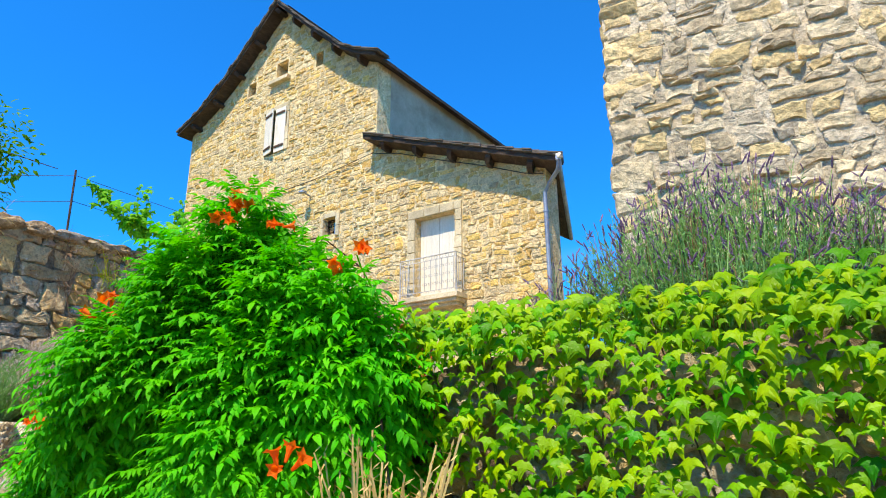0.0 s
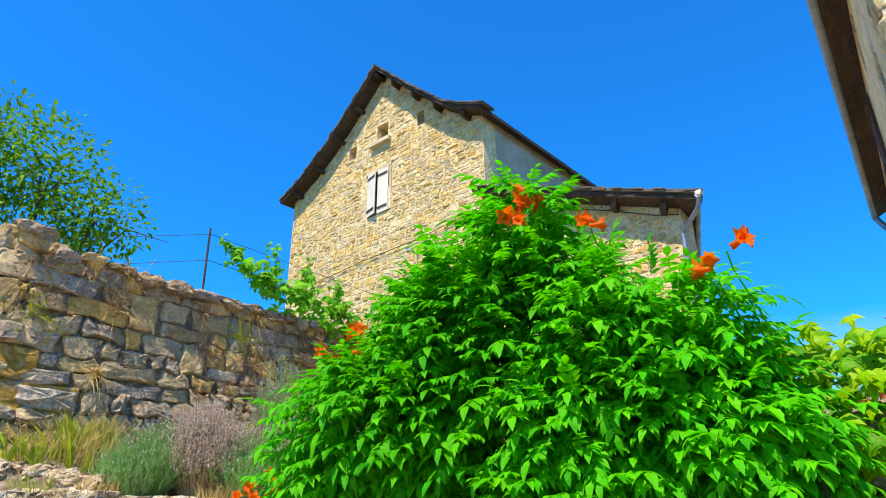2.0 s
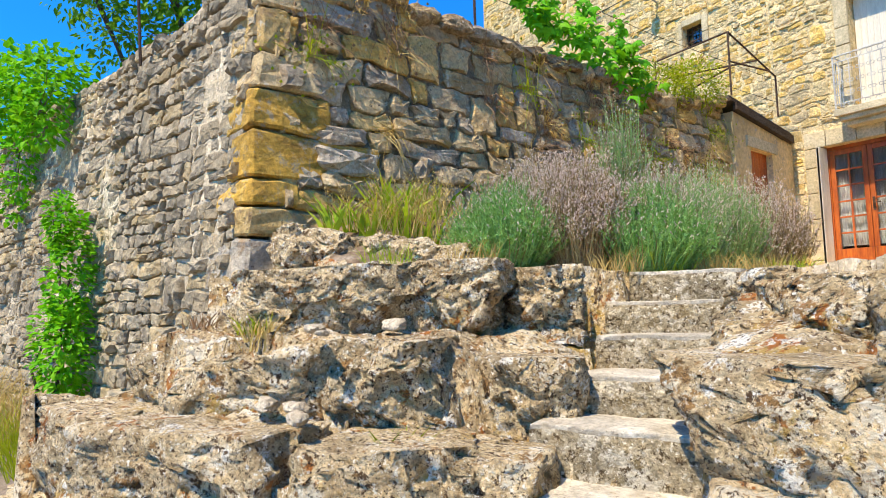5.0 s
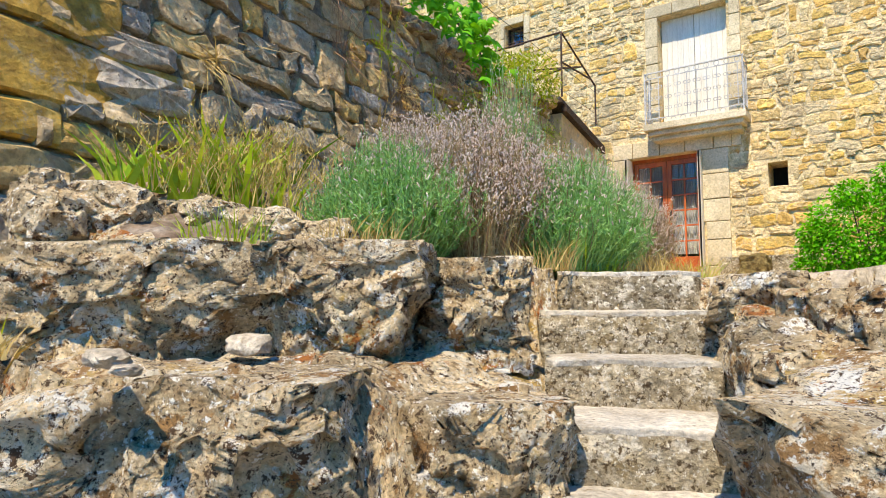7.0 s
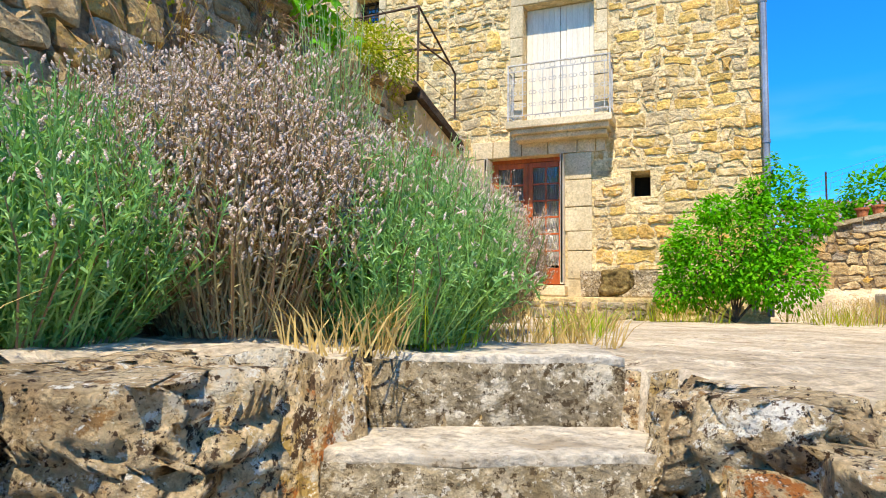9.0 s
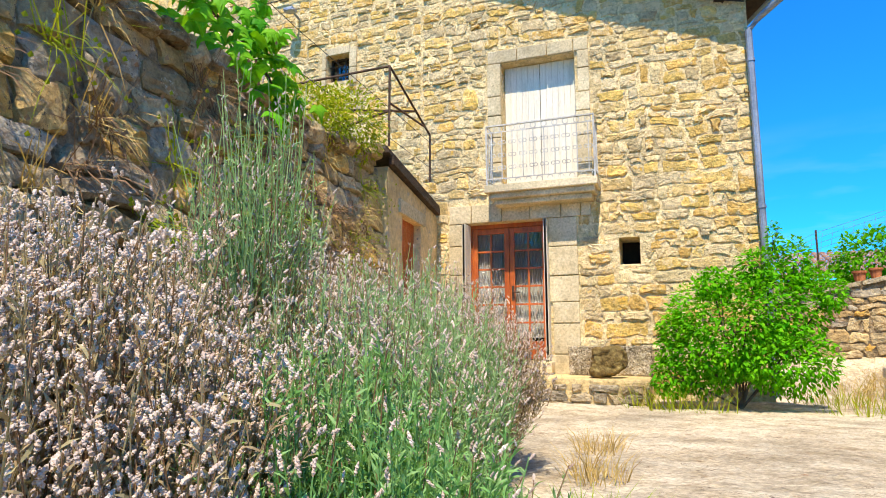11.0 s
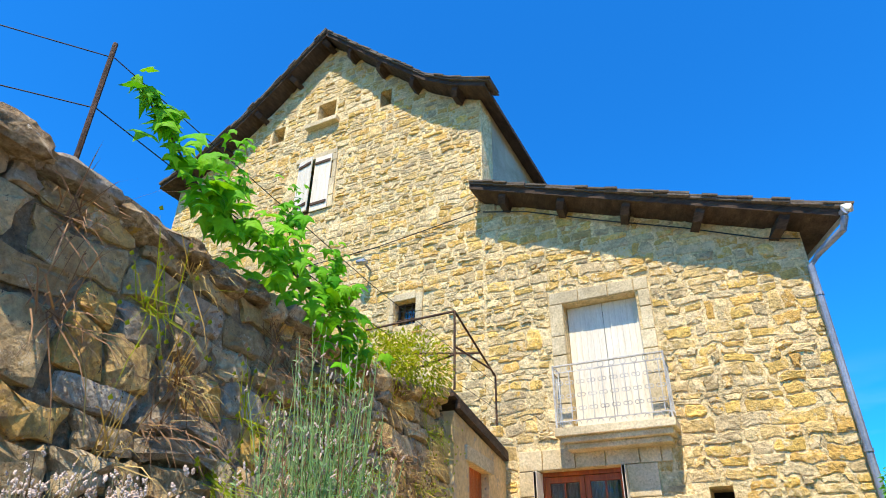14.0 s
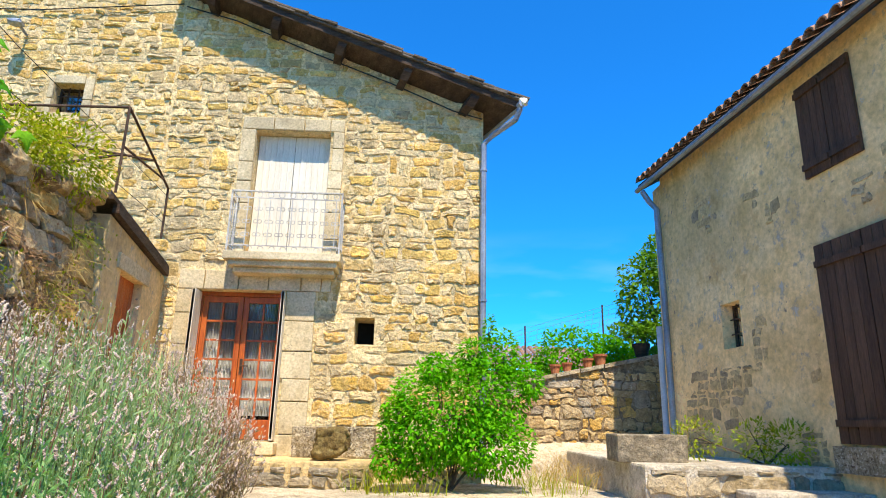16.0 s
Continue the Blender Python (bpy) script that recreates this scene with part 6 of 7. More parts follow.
def ivy():
    rng = random.Random(72)
    t = thing("boston_ivy", (1.2, 3.35, 0.3), "dense curtain of glossy yellow-green Boston ivy on the wall", "creeper")
    temps = [lobed(rng, w) for w in (0.042, 0.050, 0.058, 0.067)]
    meshes = [mesh_of("leaf", *x, ivy_leaf_ob) for x in temps]
    groups = [[] for _ in temps]
    count = 0
    for _ in range(7400):
        x = rng.uniform(-0.62, 4.2)
        z = rng.uniform(0.35, 2.44) if rng.random() < 0.86 else rng.uniform(2.17, 2.44)
        bulge = 0.19 + 0.12 * noise.noise((x * 1.6, z * 1.6, 2)) + 0.05 * noise.noise((x * 4, z * 4, 2))
        if z < 1.9 and noise.noise((x * 1.1, z * 1.3, 31)) > 0.34 + 0.25 * (x > 0.2):
            continue
        if x < -0.25 and z < 2.0 and rng.random() < 0.55:
            continue
        y = 3.45 - bulge - rng.uniform(-0.08, 0.10)
        nrm = Vector((rng.gauss(0, 0.5), -0.9, 0.8 + rng.gauss(0, 0.55)))
        if z > 2.18:
            k = (z - 2.18) / 0.26
            y += 0.32 * k * rng.random() * 2
            z = 2.18 + 0.20 * math.sin(min(1, k) * 1.57) + rng.uniform(-0.03, 0.04)
            nrm = Vector((rng.gauss(0, 0.3), -0.7 + 0.5 * k, 0.9))
        along = Vector((rng.gauss(0, 0.3), -0.62, -0.9))
        i = rng.randrange(4)
        m = basis((x, y, z), along, nrm, rng.uniform(0.8, 1.2))
        if count < 280 and -0.4 < x < 1.3 and z > 1.5 and rng.random() < 0.5:
            o = new("leaf", meshes[i])
            o.parent = t
            o.matrix_local = Matrix.Translation(-t.location) @ Matrix([*m, [0, 0, 0, 1]])
            count += 1
        else:
            groups[i].append(m)
    g = Geo()
    for (tv, tf), ms in zip(temps, groups):
        g.add(*scatter(tv, tf, ms))
    part("foliage", g.get(), ivy_leaf, t, kind="stuff")
    for k in range(16):
        x = -0.5 + 0.3 * k
        part("stem", tube([(x, 3.41, 0.3), (x + rng.uniform(-.2, .2), 3.40, 1.2), (x + rng.uniform(-.3, .3), 3.40, 2.3)], 0.008, 5, 0.003), bark, t)
ivy()

def lavender(c, r, h, n, label, stalk_m, bloom_m, head=0.035, lean=(0, 0), twig=0.3, seed=1, foliage=5, hs=1.0, heads=1.0, fan=1.12):
    """A cushion of upright stalks with flower heads, greener low down."""
    rng = random.Random(seed)
    t = thing("lavender", c, label, "lavender", "lavender bushes")
    st, tw = Geo(), Geo()
    c = Vector(c)
    leafv, leaff = [(-0.0016, 0, 0), (0.0016, 0, 0), (0.0021, 0.012, 0.003), (0, 0.025, 0), (-0.0021, 0.012, 0.003)], [(0, 1, 2, 4), (4, 2, 3)]
    hv, hf = [], []
    for k, (y, q) in enumerate(((0, 0.3), (0.25, 1.0), (0.42, 0.65), (0.6, 1.0), (0.85, 0.6), (1.0, 0.1))):
        hv += [(0.0075 * hs * q * math.cos(2 * math.pi * s / 5 + k), y * head, 0.0075 * hs * q * math.sin(2 * math.pi * s / 5 + k)) for s in range(5)]
        if k:
            o = (k - 1) * 5
            hf += [(o + s, o + (s + 1) % 5, o + 5 + (s + 1) % 5, o + 5 + s) for s in range(5)]
    lm, hm = [], []
    for _ in range(n):
        a, q = rng.uniform(0, 2 * math.pi), math.sqrt(rng.random())
        d = Vector((math.cos(a) * q, math.sin(a) * q, 0))
        base = c + Vector((d.x * r[0] * 0.75, d.y * r[1] * 0.75, 0))
        hh = h * (1 - 0.45 * q * q) * rng.uniform(0.45, 1.12)
        tip = c + Vector((d.x * r[0] * fan + lean[0] * hh, d.y * r[1] * fan + lean[1] * hh, hh))
        tip += Vector((rng.gauss(0, 0.06), rng.gauss(0, 0.06), 0))
        mid = base.lerp(tip, 0.5) + Vector((rng.gauss(d.x, 0.5), rng.gauss(d.y, 0.5), 0)) * 0.05 + Vector((0, 0, 0.06 * h))
        w = 0.0022
        s = Vector((-math.sin(a), math.cos(a), 0)) * w
        s2 = (tip - mid).cross(s).normalized() * w
        g = tw if rng.random() < twig else st
        g.add([base - s, base + s, mid + s, mid - s, tip + s * 0.5, tip - s * 0.5], [(0, 1, 2, 3), (3, 2, 4, 5)])
        g.add([mid - s2, mid + s2, tip + s2 * 0.5, tip - s2 * 0.5], [(0, 1, 2, 3)])
        up = (tip - mid).normalized()
        for _ in range(int(heads + rng.random())):
            q2 = tip.lerp(mid, 0.0 if heads <= 1 else rng.random() ** 2 * 0.8) + Vector((rng.gauss(0, 1), rng.gauss(0, 1), 0)) * (0.012 if heads > 1 else 0.0)
            hm.append(basis(q2 - up * head * 0.3, up + Vector((rng.gauss(0, 0.6), rng.gauss(0, 0.6), 0)), (1, 0, 0), rng.uniform(0.6, 1.3)))
        for _ in range(foliage):
            k = rng.uniform(0.02, 0.95)
            p = base.lerp(mid, k * 2) if k < 0.5 else mid.lerp(tip, k * 2 - 1)
            dd = up * 0.8 + Vector((rng.gauss(0, 0.8), rng.gauss(0, 0.8), rng.gauss(0, 0.3)))
            lm.append(basis(p, dd, (rng.gauss(0, 1), rng.gauss(0, 1), 1), rng.uniform(0.7, 1.5)))
    st.add(*scatter(leafv, leaff, lm))
    part("stalk_mass", st.get(), stalk_m, t, kind="stuff")
    part("bloom_mass", scatter(hv, hf, hm), bloom_m, t, kind="stuff")
    if tw.v:
        part("twig_mass", tw.get(), brown_twig, t, kind="stuff")
    return t
FRESH, FADED = "green lavender bush with grey-lilac flower spikes", "faded dry lavender bush of grey-pink spent flowers"
for k, (c, r, h, n, kind) in enumerate([((-6.16, 3.56, 1.98), (0.36, 0.30), 0.60, 760, 0), ((-6.42, 3.85, 2.02), (0.30, 0.26), 0.70, 560, 0), ((-5.98, 4.10, 1.98), (0.34, 0.34), 0.82, 900, 1), ((-5.62, 4.42, 1.96), (0.34, 0.36), 0.60, 760, 0), ((-6.5, 4.3, 2.1), (0.45, 0.4), 0.80, 900, 1), ((-5.95, 5.05, 1.95), (0.42, 0.48), 0.86, 1000, 2),
        ((-6.45, 5.2, 2.0), (0.5, 0.5), 0.98, 900, 1), ((-6.16, 5.9, 1.95), (0.46, 0.5), 1.0, 900, 2), ((-6.7, 6.2, 2.0), (0.55, 0.6), 1.0, 650, 1), ((-6.22, 6.8, 1.93), (0.45, 0.5), 1.02, 700, 1), ((-6.34, 5.05, 2.55), (0.13, 0.13), 0.98, 190, 2)]):
    lavender(c, r, h, int(n * (1.9 if kind == 1 else 1.3)), (FRESH, FADED, FRESH)[kind], (sage, straw_sage, blue_sage)[kind], dead_bloom, 0.017 if kind == 1 else 0.024, twig=(0.08, 0.25, 0.15)[kind], seed=80 + k, foliage=14 if k == 10 else (32, 20, 30)[kind], hs=0.55 if kind == 1 else 0.5, fan=1.7 if k == 10 else 1.12, heads=1.6 if k == 10 else (0.6, 9.0, 2.4)[kind])
lavender((0.78, 3.85, 2.15), (0.62, 0.32), 0.82, 1500, "tall lavender with purple flower spikes above the ivy wall", sage, bloom, 0.05, twig=0.15, seed=95, foliage=18, hs=0.62)
lavender((1.5, 3.9, 2.15), (0.4, 0.3), 0.66, 600, "tall lavender with purple flower spikes above the ivy wall", sage, bloom, 0.05, twig=0.15, seed=96, foliage=18, hs=0.62)
lavender((0.1, 3.8, 2.13), (0.24, 0.2), 0.5, 220, "small lavender with purple flower spikes at the wall end", blue_sage, bloom, 0.05, twig=0.15, seed=97, foliage=3, hs=0.62)

def leafy(name, c, balls, n, mat_l, size, label, category, seed, trunk=None, depth=0.45, wide=0.5, droop=0.3):
    """A shrub or tree: stems or a forked trunk and a crown of many single leaves."""
    rng = random.Random(seed)
    t = thing(name, c, label, category)
    bv, bf = blade(size, size * wide, 0.2)
    ms = []
    for p, out in crown_points(balls, n, rng, depth):
        al = out + Vector((rng.gauss(0, 0.7), rng.gauss(0, 0.7), rng.gauss(-droop, 0.5)))
        ms.append(basis(p, al, Vector((rng.gauss(0, 0.4), rng.gauss(0, 0.4), 1)) + out * 0.4, rng.uniform(0.6, 1.3)))
    part("crown", scatter(bv, bf, ms), mat_l, t, kind="stuff")
    base = Vector(c)
    th = trunk or 0.02
    for k, (bc, br) in enumerate(balls):
        bc = Vector(bc)
        fork = base.lerp(bc, 0.45) + Vector((rng.gauss(0, 0.05), rng.gauss(0, 0.05), 0)) * (bc - base).length
        part("limb" if trunk else "stem", tube([base, fork, bc], th * (1 if k == 0 else 0.7), 7, th * 0.3), bark, t)
        for _ in range(4):
            e = bc + Vector((rng.gauss(0, 0.55) * br[0], rng.gauss(0, 0.55) * br[1], rng.gauss(0.2, 0.5) * br[2]))
            part("branch", tube([fork.lerp(bc, rng.uniform(0.2, 0.9)), bc.lerp(e, 0.4), e], th * 0.3, 5, th * 0.08), bark, t)
    return t
leafy("green_shrub", (-4.4, 11.1, 1.85), [((-4.45, 11.1, 2.75), (0.72, 0.55, 0.62)), ((-4.0, 11.2, 2.9), (0.55, 0.45, 0.55)), ((-4.8, 11.1, 2.45), (0.5, 0.45, 0.45)), ((-3.95, 11.0, 2.4), (0.5, 0.4, 0.4)), ((-3.75, 11.2, 3.45), (0.16, 0.2, 0.30)), ((-4.15, 11.1, 3.42), (0.22, 0.2, 0.22)), ((-4.62, 11.05, 3.22), (0.20, 0.2, 0.20)), ((-5.05, 11.0, 2.72), (0.20, 0.2, 0.22)), ((-3.45, 11.1, 3.1), (0.16, 0.2, 0.22)), ((-5.1, 10.95, 2.2), (0.26, 0.25, 0.24)), ((-3.95, 11.2, 3.72), (0.08, 0.1, 0.22))], 13500, shrub_leaf, 0.055, "rounded bright green shrub growing against the house", "shrub", 101, wide=0.6)
leafy("garden_tree", (-24.0, 6.2, 5.2), [((-23.6, 6.0, 12.6), (2.4, 2.4, 2.6)), ((-22.4, 7.6, 11.4), (1.8, 1.8, 1.6)), ((-24.4, 4.4, 13.8), (2.2, 2.0, 2.2)), ((-23.2, 7.0, 9.8), (1.8, 2.0, 1.5)), ((-25.0, 4.0, 10.8), (2.2, 2.0, 2.0)), ((-24.6, 2.2, 12.6), (1.8, 1.6, 1.8))], 7000, tree_leaf, 0.24, "slender green tree with an open crown beyond the garden wall", "tree", 102, 0.16, 0.8)
leafy("wall_creeper", (-12.6, 0.95, 4.4), [((-12.4, 1.0, 4.75), (1.1, 0.6, 0.45)), ((-13.8, 0.6, 4.9), (1.2, 0.6, 0.55)), ((-11.5, 1.0, 4.2), (0.4, 0.3, 0.5)), ((-12.8, 0.75, 3.8), (0.4, 0.25, 0.8))], 3200, grape_leaf, 0.09, "green creeper spilling over the old wall top", "creeper", 103, wide=0.8)
leafy("wall_bush", (-10.0, 1.15, 0.5), [((-10.1, 1.25, 2.1), (0.35, 0.22, 0.75)), ((-9.9, 1.2, 1.4), (0.42, 0.25, 0.6)), ((-10.3, 1.15, 2.7), (0.2, 0.15, 0.35))], 2200, grape_leaf, 0.07, "green climbing plant at the foot of the old wall", "creeper", 104, wide=0.7)
leafy("golden_shrub", (-8.55, 8.8, 4.4), [((-8.4, 8.5, 4.85), (0.42, 0.6, 0.36)), ((-8.42, 9.3, 5.02), (0.42, 0.52, 0.42)), ((-8.4, 7.9, 4.6), (0.3, 0.35, 0.22))], 5000, gold_leaf, 0.055, "small yellow-green shrub on top of the garden wall", "shrub", 105, wide=0.4)
leafy("corner_tree", (0.5, 16.5, 3.0), [((0.1, 16.3, 5.2), (0.7, 0.6, 1.1)), ((-0.2, 16.0, 4.2), (0.9, 0.6, 0.5)), ((0.5, 16.5, 6.1), (0.5, 0.5, 0.7))], 5200, tree_leaf, 0.12, "dark green tree behind the neighbouring house", "tree", 106, 0.06)
leafy("garden_shrub", (-1.6, 15.6, 3.0), [((-1.8, 15.4, 3.95), (0.75, 0.5, 0.5)), ((-1.1, 15.5, 3.9), (0.5, 0.5, 0.35)), ((-2.7, 15.4, 3.5), (0.6, 0.4, 0.35))], 4500, shrub_leaf, 0.08, "light green shrub behind the garden wall", "shrub", 107, wide=0.6)
leafy("valerian", (-0.9, 10.6, 2.22), [((-0.75, 10.4, 2.45), (0.32, 0.28, 0.24)), ((-1.0, 10.6, 2.5), (0.25, 0.2, 0.22)), ((-1.55, 10.9, 2.5), (0.3, 0.2, 0.22))], 1100, gold_leaf, 0.06, "pale green seedy plant growing on the platform edge", "plant", 108, wide=0.35, droop=-0.2)

def grape_vine():
    rng = random.Random(73)
    t = thing("grape_vine", (-8.0, 7.2, 4.5), "grape vine trained on wires above the garden wall", "vine")
    cane = [Vector(p) for p in ((-8.05, 7.6, 4.5), (-8.02, 7.2, 4.85), (-8.0, 6.6, 4.95), (-8.0, 6.1, 5.0), (-8.0, 5.6, 5.1), (-8.0, 5.25, 5.35), (-8.0, 4.95, 5.52))]
    part("cane", tube(cane, 0.016, 6, 0.005), bark, t)
    temps = [lobed(rng, w) for w in (0.10, 0.13, 0.15)]
    groups = [[] for _ in temps]
    for lo, hi, n, sp in ((0, 1, 60, 0.20), (1, 2, 60, 0.20), (2, 3, 55, 0.17), (3, 4, 45, 0.15), (4, 5, 36, 0.10), (5, 6, 22, 0.06)):
        for _ in range(n):
            p = cane[lo].lerp(cane[hi], rng.random()) + Vector((rng.gauss(0.05, sp * 0.5), rng.gauss(0, sp * 0.6), rng.gauss(0, sp)))
            groups[rng.randrange(3)].append(basis(p, (rng.gauss(0.3, 0.5), rng.gauss(-0.2, 0.5), rng.gauss(-0.7, 0.4)), (0.6, -0.6 + rng.gauss(0, 0.4), 0.7), rng.uniform(0.7, 1.2)))
    for y0, z1 in ((7.15, 5.45), (6.5, 5.7), (5.85, 5.75)):
        for _ in range(62):
            k = rng.random()
            groups[rng.randrange(2)].append(basis((-8.0 + rng.gauss(0, 0.05), y0 + rng.gauss(0, 0.06), 4.9 + (z1 - 4.9) * k), (rng.gauss(0.3, 0.5), rng.gauss(0, 0.6), -0.6), (0.6, -0.5, 0.7), 1.05 - 0.5 * k))
    g = Geo()
    for (tv, tf), ms in zip(temps, groups):
        g.add(*scatter(tv, tf, ms))
    part("foliage", g.get(), grape_leaf, t, kind="stuff")
grape_vine()

def tuft(c, r, h, n, mat_g, label, category, seed, width=0.006, heads=False, spread=0.8):
    rng = random.Random(seed)
    g = Geo()
    for _ in range(n):
        a, q = rng.uniform(0, 6.283), math.sqrt(rng.random())
        b = Vector(c) + Vector((math.cos(a) * q * r[0], math.sin(a) * q * r[1], 0))
        b.z = max(ground(b.x, b.y), c[2]) - 0.01 if c[2] < 1.9 else b.z
        hh = h * rng.uniform(0.5, 1.1)
        d = Vector((rng.gauss(0, 0.28), rng.gauss(0, 0.28), 1)) * hh
        d += Vector((math.cos(a) * q, math.sin(a) * q, 0)) * hh * 0.35 * spread
        s = Vector((rng.gauss(0, 1), rng.gauss(0, 1), 0)).normalized() * width * rng.uniform(0.6, 1.3)
        m, e = b + d * 0.55, b + d + Vector((d.x, d.y, 0)) * 0.5
        g.add([b - s, b + s, m + s * 0.8, m - s * 0.8, e], [(0, 1, 2, 3), (3, 2, 4)])
        if heads:
            for k in range(7):
                p = m.lerp(e, 0.35 + 0.6 * k / 6)
                o = Vector((rng.gauss(0, 1), rng.gauss(0, 1), 0.6)).normalized() * 0.02
                g.add([p, p + o + s, p + o * 1.4 + Vector((0, 0, 0.012)), p + o - s], [(0, 1, 2, 3)])
    return solo(name_of(category), g.get(), mat_g, label, category, kind="stuff")
def name_of(category):
    return category.replace(" ", "_")
rs = random.Random(74)
for k, c in enumerate([(-7.05, 2.75, 2.3), (-6.85, 2.98, 2.26), (-6.95, 3.15, 2.36), (-7.2, 3.3, 2.5), (-6.7, 3.25, 2.2), (-7.0, 3.5, 2.45)]):
    tuft(c, (0.16, 0.14), 0.33, 26, iris_leaf, "clump of yellow-green iris blades in the flower bed", "iris", 120 + k, 0.022)
    tuft((c[0] + 0.08, c[1] + 0.1, c[2]), (0.22, 0.2), 0.32, 70, straw, "dry golden grass in the flower bed", "dry grass", 130 + k, 0.003, True)
for k, c in enumerate([(-6.3, 2.75, 2.0), (-5.95, 3.15, 2.0), (-5.55, 4.0, 1.95), (-5.48, 4.4, 1.93), (-5.34, 4.75, 1.93), (-5.15, 5.0, 1.92), (-5.25, 5.6, 1.92), (-5.4, 6.6, 1.9), (-5.5, 7.6, 1.88)]):
    tuft(c, (0.16, 0.16), 0.17, 110, straw if k % 3 else iris_leaf, "tuft of dry yellow grass at the edge of the rock", "grass tuft", 140 + k, 0.003)
for k, c in enumerate([(-9.6, 0.9, 0.4), (-10.6, 0.7, 0.5), (-8.9, 1.1, 0.4), (-11.8, 0.4, 0.6), (-13.0, 0.1, 0.6), (-9.9, 0.4, 0.45)]):
    tuft(c, (0.5, 0.3), 0.55, 280, straw if k % 2 else gold_leaf, "tall dry grass at the foot of the wall", "tall grass", 150 + k, 0.004, k % 2 == 1)
for k, c in enumerate([(-3.3, 10.9, 1.85), (-2.9, 11.6, 1.85), (-4.9, 10.6, 1.85), (-2.7, 12.6, 1.85), (-3.4, 12.0, 1.85), (-2.2, 13.6, 1.9), (-5.25, 10.9, 1.85)]):
    tuft(c, (0.45, 0.32), 0.30, 85, straw if k % 2 else gold_leaf, "weedy grass at the foot of the terrace walls", "weeds", 160 + k, 0.004, k % 2 == 1)
for k, (c, m) in enumerate([((-6.9, 1.75, 1.3), brown_twig), ((-6.6, 2.0, 1.62), gold_leaf), ((-6.2, 1.9, 1.55), straw), ((-5.3, 2.2, 1.1), gold_leaf)]):
    tuft(c, (0.10, 0.10), 0.14, 40, m, "small weeds rooted in a rock crack", "weed", 170 + k, 0.006)
for k in range(48):
    y = rs.uniform(2.7, 9.4)
    z = rs.uniform(3.1, 4.5)
    x = wall_x(y) + 0.07 + (3.4 - z) * 0.13
    rng = random.Random(200 + k)
    g = Geo()
    m = (brown_twig, straw, brown_twig, gold_leaf)[k % 4]
    for _ in range(34):
        d = Vector((abs(rng.gauss(0.10, 0.07)), rng.gauss(0, 0.12), rng.gauss(0.02, 0.14)))
        b = Vector((x - 0.03, y + rng.gauss(0, 0.05), z + rng.gauss(0, 0.03)))
        s = Vector((0, 0.004, 0.003))
        e = b + d * 1.5 + Vector((0, 0, -0.08))
        g.add([b - s, b + s, b + d + s * 0.7, b + d - s * 0.7, e], [(0, 1, 2, 3), (3, 2, 4)])
        if m is gold_leaf or k % 4 == 0:
            g.add([e, e + Vector((0.01, 0.015, 0.01)), e + Vector((0.01, 0.0, 0.03)), e + Vector((0.005, -0.015, 0.01))], [(0, 1, 2, 3)])
    solo("wall_weed", g.get(), m, "dry weeds growing out of the wall joints", "weed", "wall weeds", "stuff")
g = Geo()
rng = random.Random(75)
for _ in range(64):
    b = Vector((-0.30 + rng.gauss(0, 0.08), 2.75 + rng.gauss(0, 0.08), 0.9))
    d = Vector((rng.gauss(0, 0.22), rng.gauss(-0.05, 0.12), rng.uniform(0.55, 0.95)))
    s = Vector((0.005, 0, 0))
    g.add([b - s, b + s, b + d + s, b + d - s], [(0, 1, 2, 3)])
    for k in range(12):
        p = b + d * (0.55 + 0.45 * k / 11)
        o = Vector((rng.gauss(0, 1), rng.gauss(0, 1), 0.8)).normalized() * 0.03
        g.add([p, p + o + s, p + o * 1.6, p + o - s], [(0, 1, 2, 3)])
dry = solo("dry_plant", Geo().add(*g.get()).add(*tube([(-0.30, 2.75, 0.28), (-0.30, 2.75, 0.95)], 0.02, 6)).get(), straw, "dry straw-coloured seed stalks below the ivy wall", "dry plant")

# ---- posts, wires, pots, roofs beyond ----
for k, (x, y, z0, z1) in enumerate([(-8.0, 4.8, 4.3, 5.62), (-9.5, 1.75, 4.2, 4.95)]):
    solo("iron_post", tube([(x, y, z0), (x + 0.03, y - 0.04, z1)], 0.015, 6), iron, "thin rusty iron post on the wall top", "post")
for zs in (5.55, 5.15):
    solo("wire", tube([(-8.0, 4.8, zs), (-8.2, 8.0, zs - 0.05), (-8.5, 12.15, zs + 0.1)], 0.004, 4), cable_mat, "thin wire stretched above the wall", "wire")
    solo("wire", tube([(-8.0, 4.8, zs), (-9.5, 1.75, zs - 0.65)], 0.004, 4), cable_mat, "thin wire stretched above the wall", "wire")
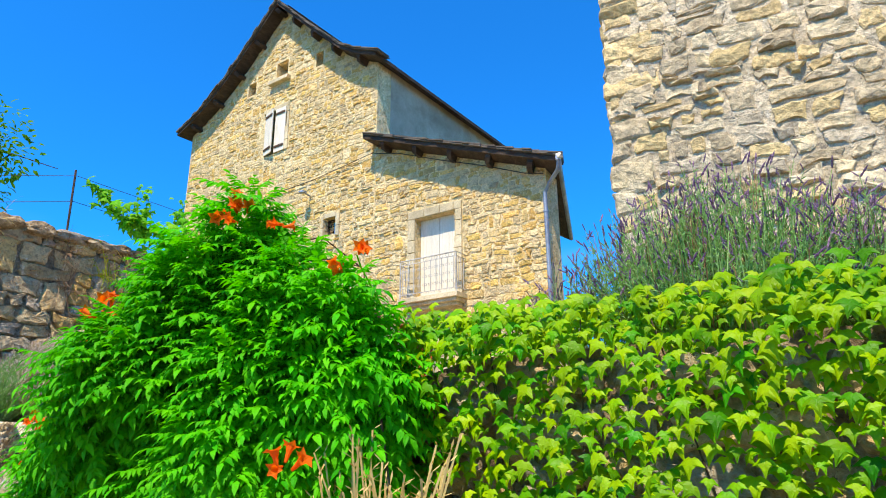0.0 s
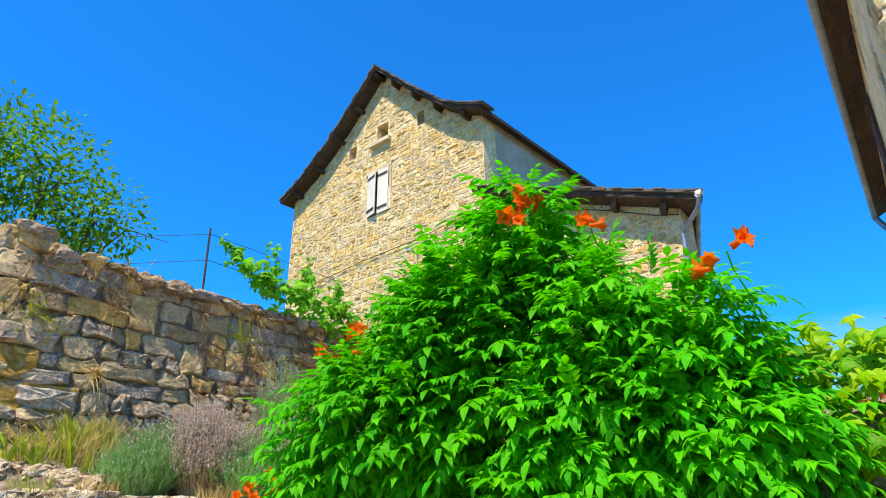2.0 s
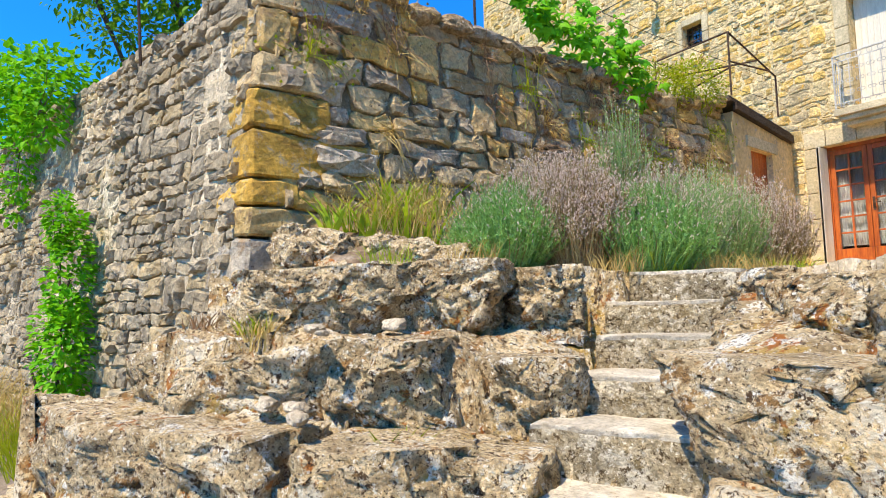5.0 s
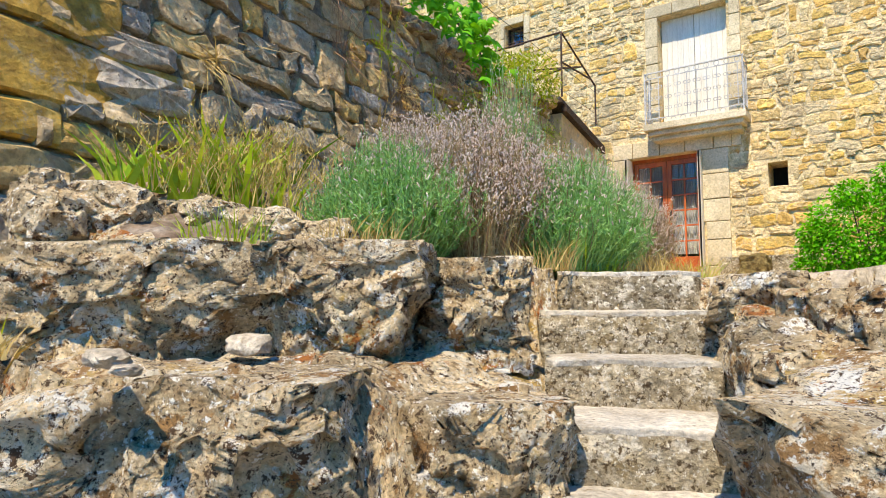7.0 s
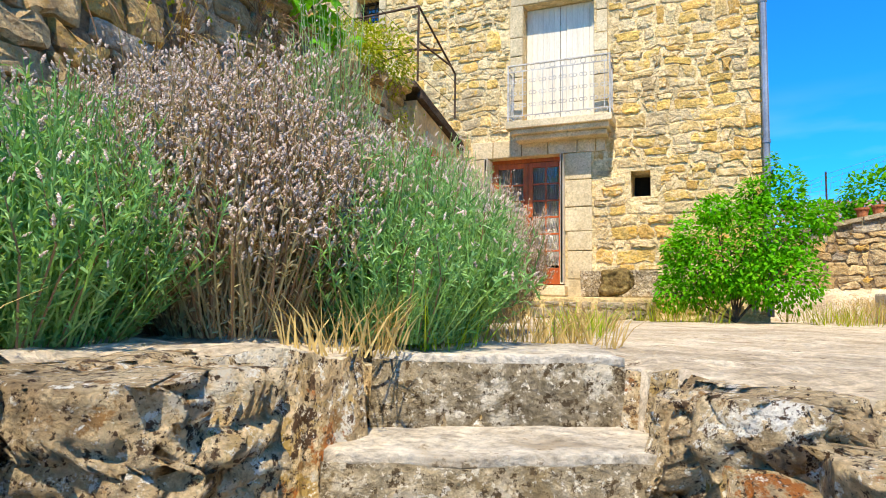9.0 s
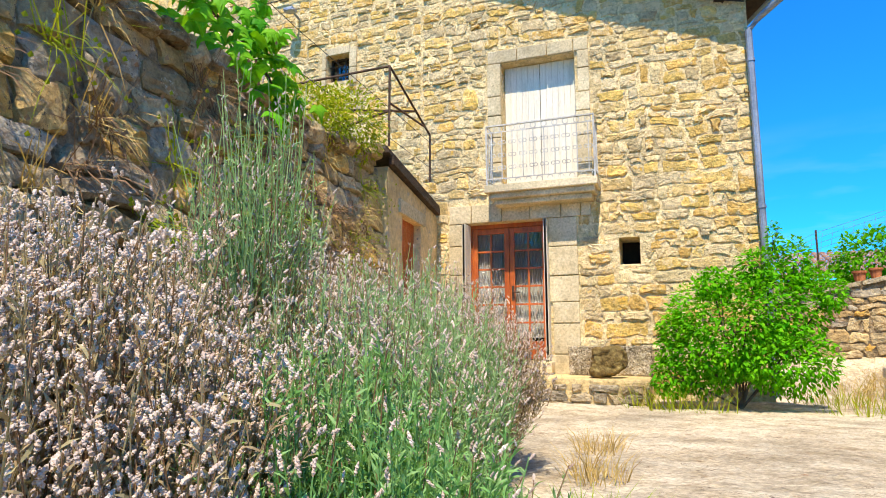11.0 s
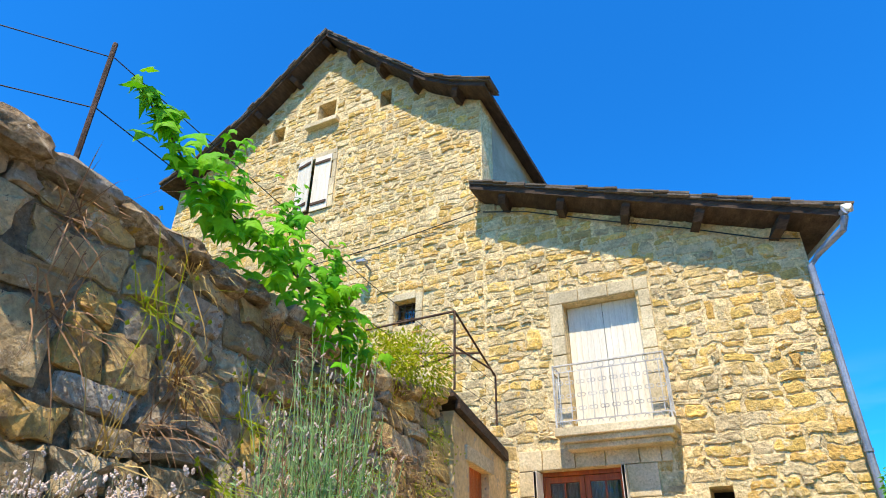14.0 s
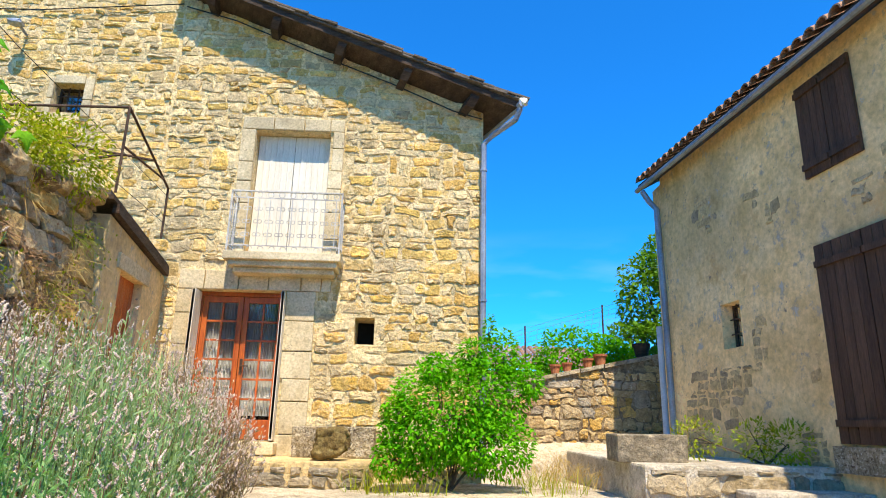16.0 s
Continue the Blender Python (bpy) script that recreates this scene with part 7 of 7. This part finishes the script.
def pot(c, s):
    v, f = [], []
    for k, (z, r) in enumerate(((0, 0.7), (0.8, 0.95), (0.8, 1.08), (1.0, 1.08), (1.0, 0.9), (0.6, 0.85))):
        v += [(c[0] + s * 0.5 * r * math.cos(2 * math.pi * i / 14), c[1] + s * 0.5 * r * math.sin(2 * math.pi * i / 14), c[2] + z * s * 0.8) for i in range(14)]
        if k:
            o = (k - 1) * 14
            f += [(o + i, o + (i + 1) % 14, o + 14 + (i + 1) % 14, o + 14 + i) for i in range(14)]
    f.append(tuple(range(len(v) - 14, len(v))))
    f.append(tuple(range(14))[::-1])
    return v, f
for x, s, m in ((-2.35, 0.2, terracotta), (-2.13, 0.19, terracotta), (-1.75, 0.2, terracotta), (-1.52, 0.24, terracotta), (-0.75, 0.3, old_wood)):
    z = 3.06 + (x + 4.1) * 0.21 + 0.075
    solo("flower_pot", pot((x, 14.72, z), s), m, "terracotta flower pot on the garden wall" if m is terracotta else "dark round planter on the garden wall", "flower pot", "pots on the wall")
fn = thing("wire_fence", (-2, 16.4, 3.0), "thin wire-mesh fence with iron posts behind the garden wall", "fence")
for x, z in ((-2.6, 4.6), (-0.95, 5.1), (0.6, 5.5)):
    part("post", tube([(x, 16.35, 3.0), (x, 16.35, z)], 0.018, 5), iron, fn)
for k in range(9):
    part("mesh_wire", tube([(-4.2, 16.36, 3.9 + k * 0.07 - 0.1), (-2.6, 16.36, 4.55 - 0.1 * k), (-0.95, 16.36, 5.05 - 0.1 * k), (0.6, 16.36, 5.5 - 0.1 * k)], 0.003, 4), zinc, fn)
for k in range(26):
    x = -4.0 + k * 0.17
    top = float(np.interp(x, (-4.2, -2.6, -0.95, 0.6), (3.95, 4.55, 5.05, 5.5)))
    part("mesh_wire", tube([(x, 16.36, top - 0.8), (x + 0.15, 16.36, top)], 0.0025, 4), zinc, fn)
fr = thing("far_roof", (-4.5, 22, 3.0), "clay-tiled roof of a low building beyond the garden", "roof")
part("gable_wall", box(-8.5, 21.5, 2.6, 1.0, 25, 4.1), render_tan, fr)
gg = Geo()
for r in range(9):
    for k in range(48):
        x, y, z = -8.6 + k * 0.2, 21.2 + r * 0.38, 4.05 + r * 0.12
        gg.add([(x + 0.09 * math.cos(math.pi * s / 4), yy, zz + 0.06 * math.sin(math.pi * s / 4)) for yy, zz in ((y, z + 0.03), (y + 0.44, z + 0.15)) for s in range(5)], [(s, s + 1, s + 6, s + 5) for s in range(4)])
part("tiles", gg.get(), rooftile, fr, kind="stuff")
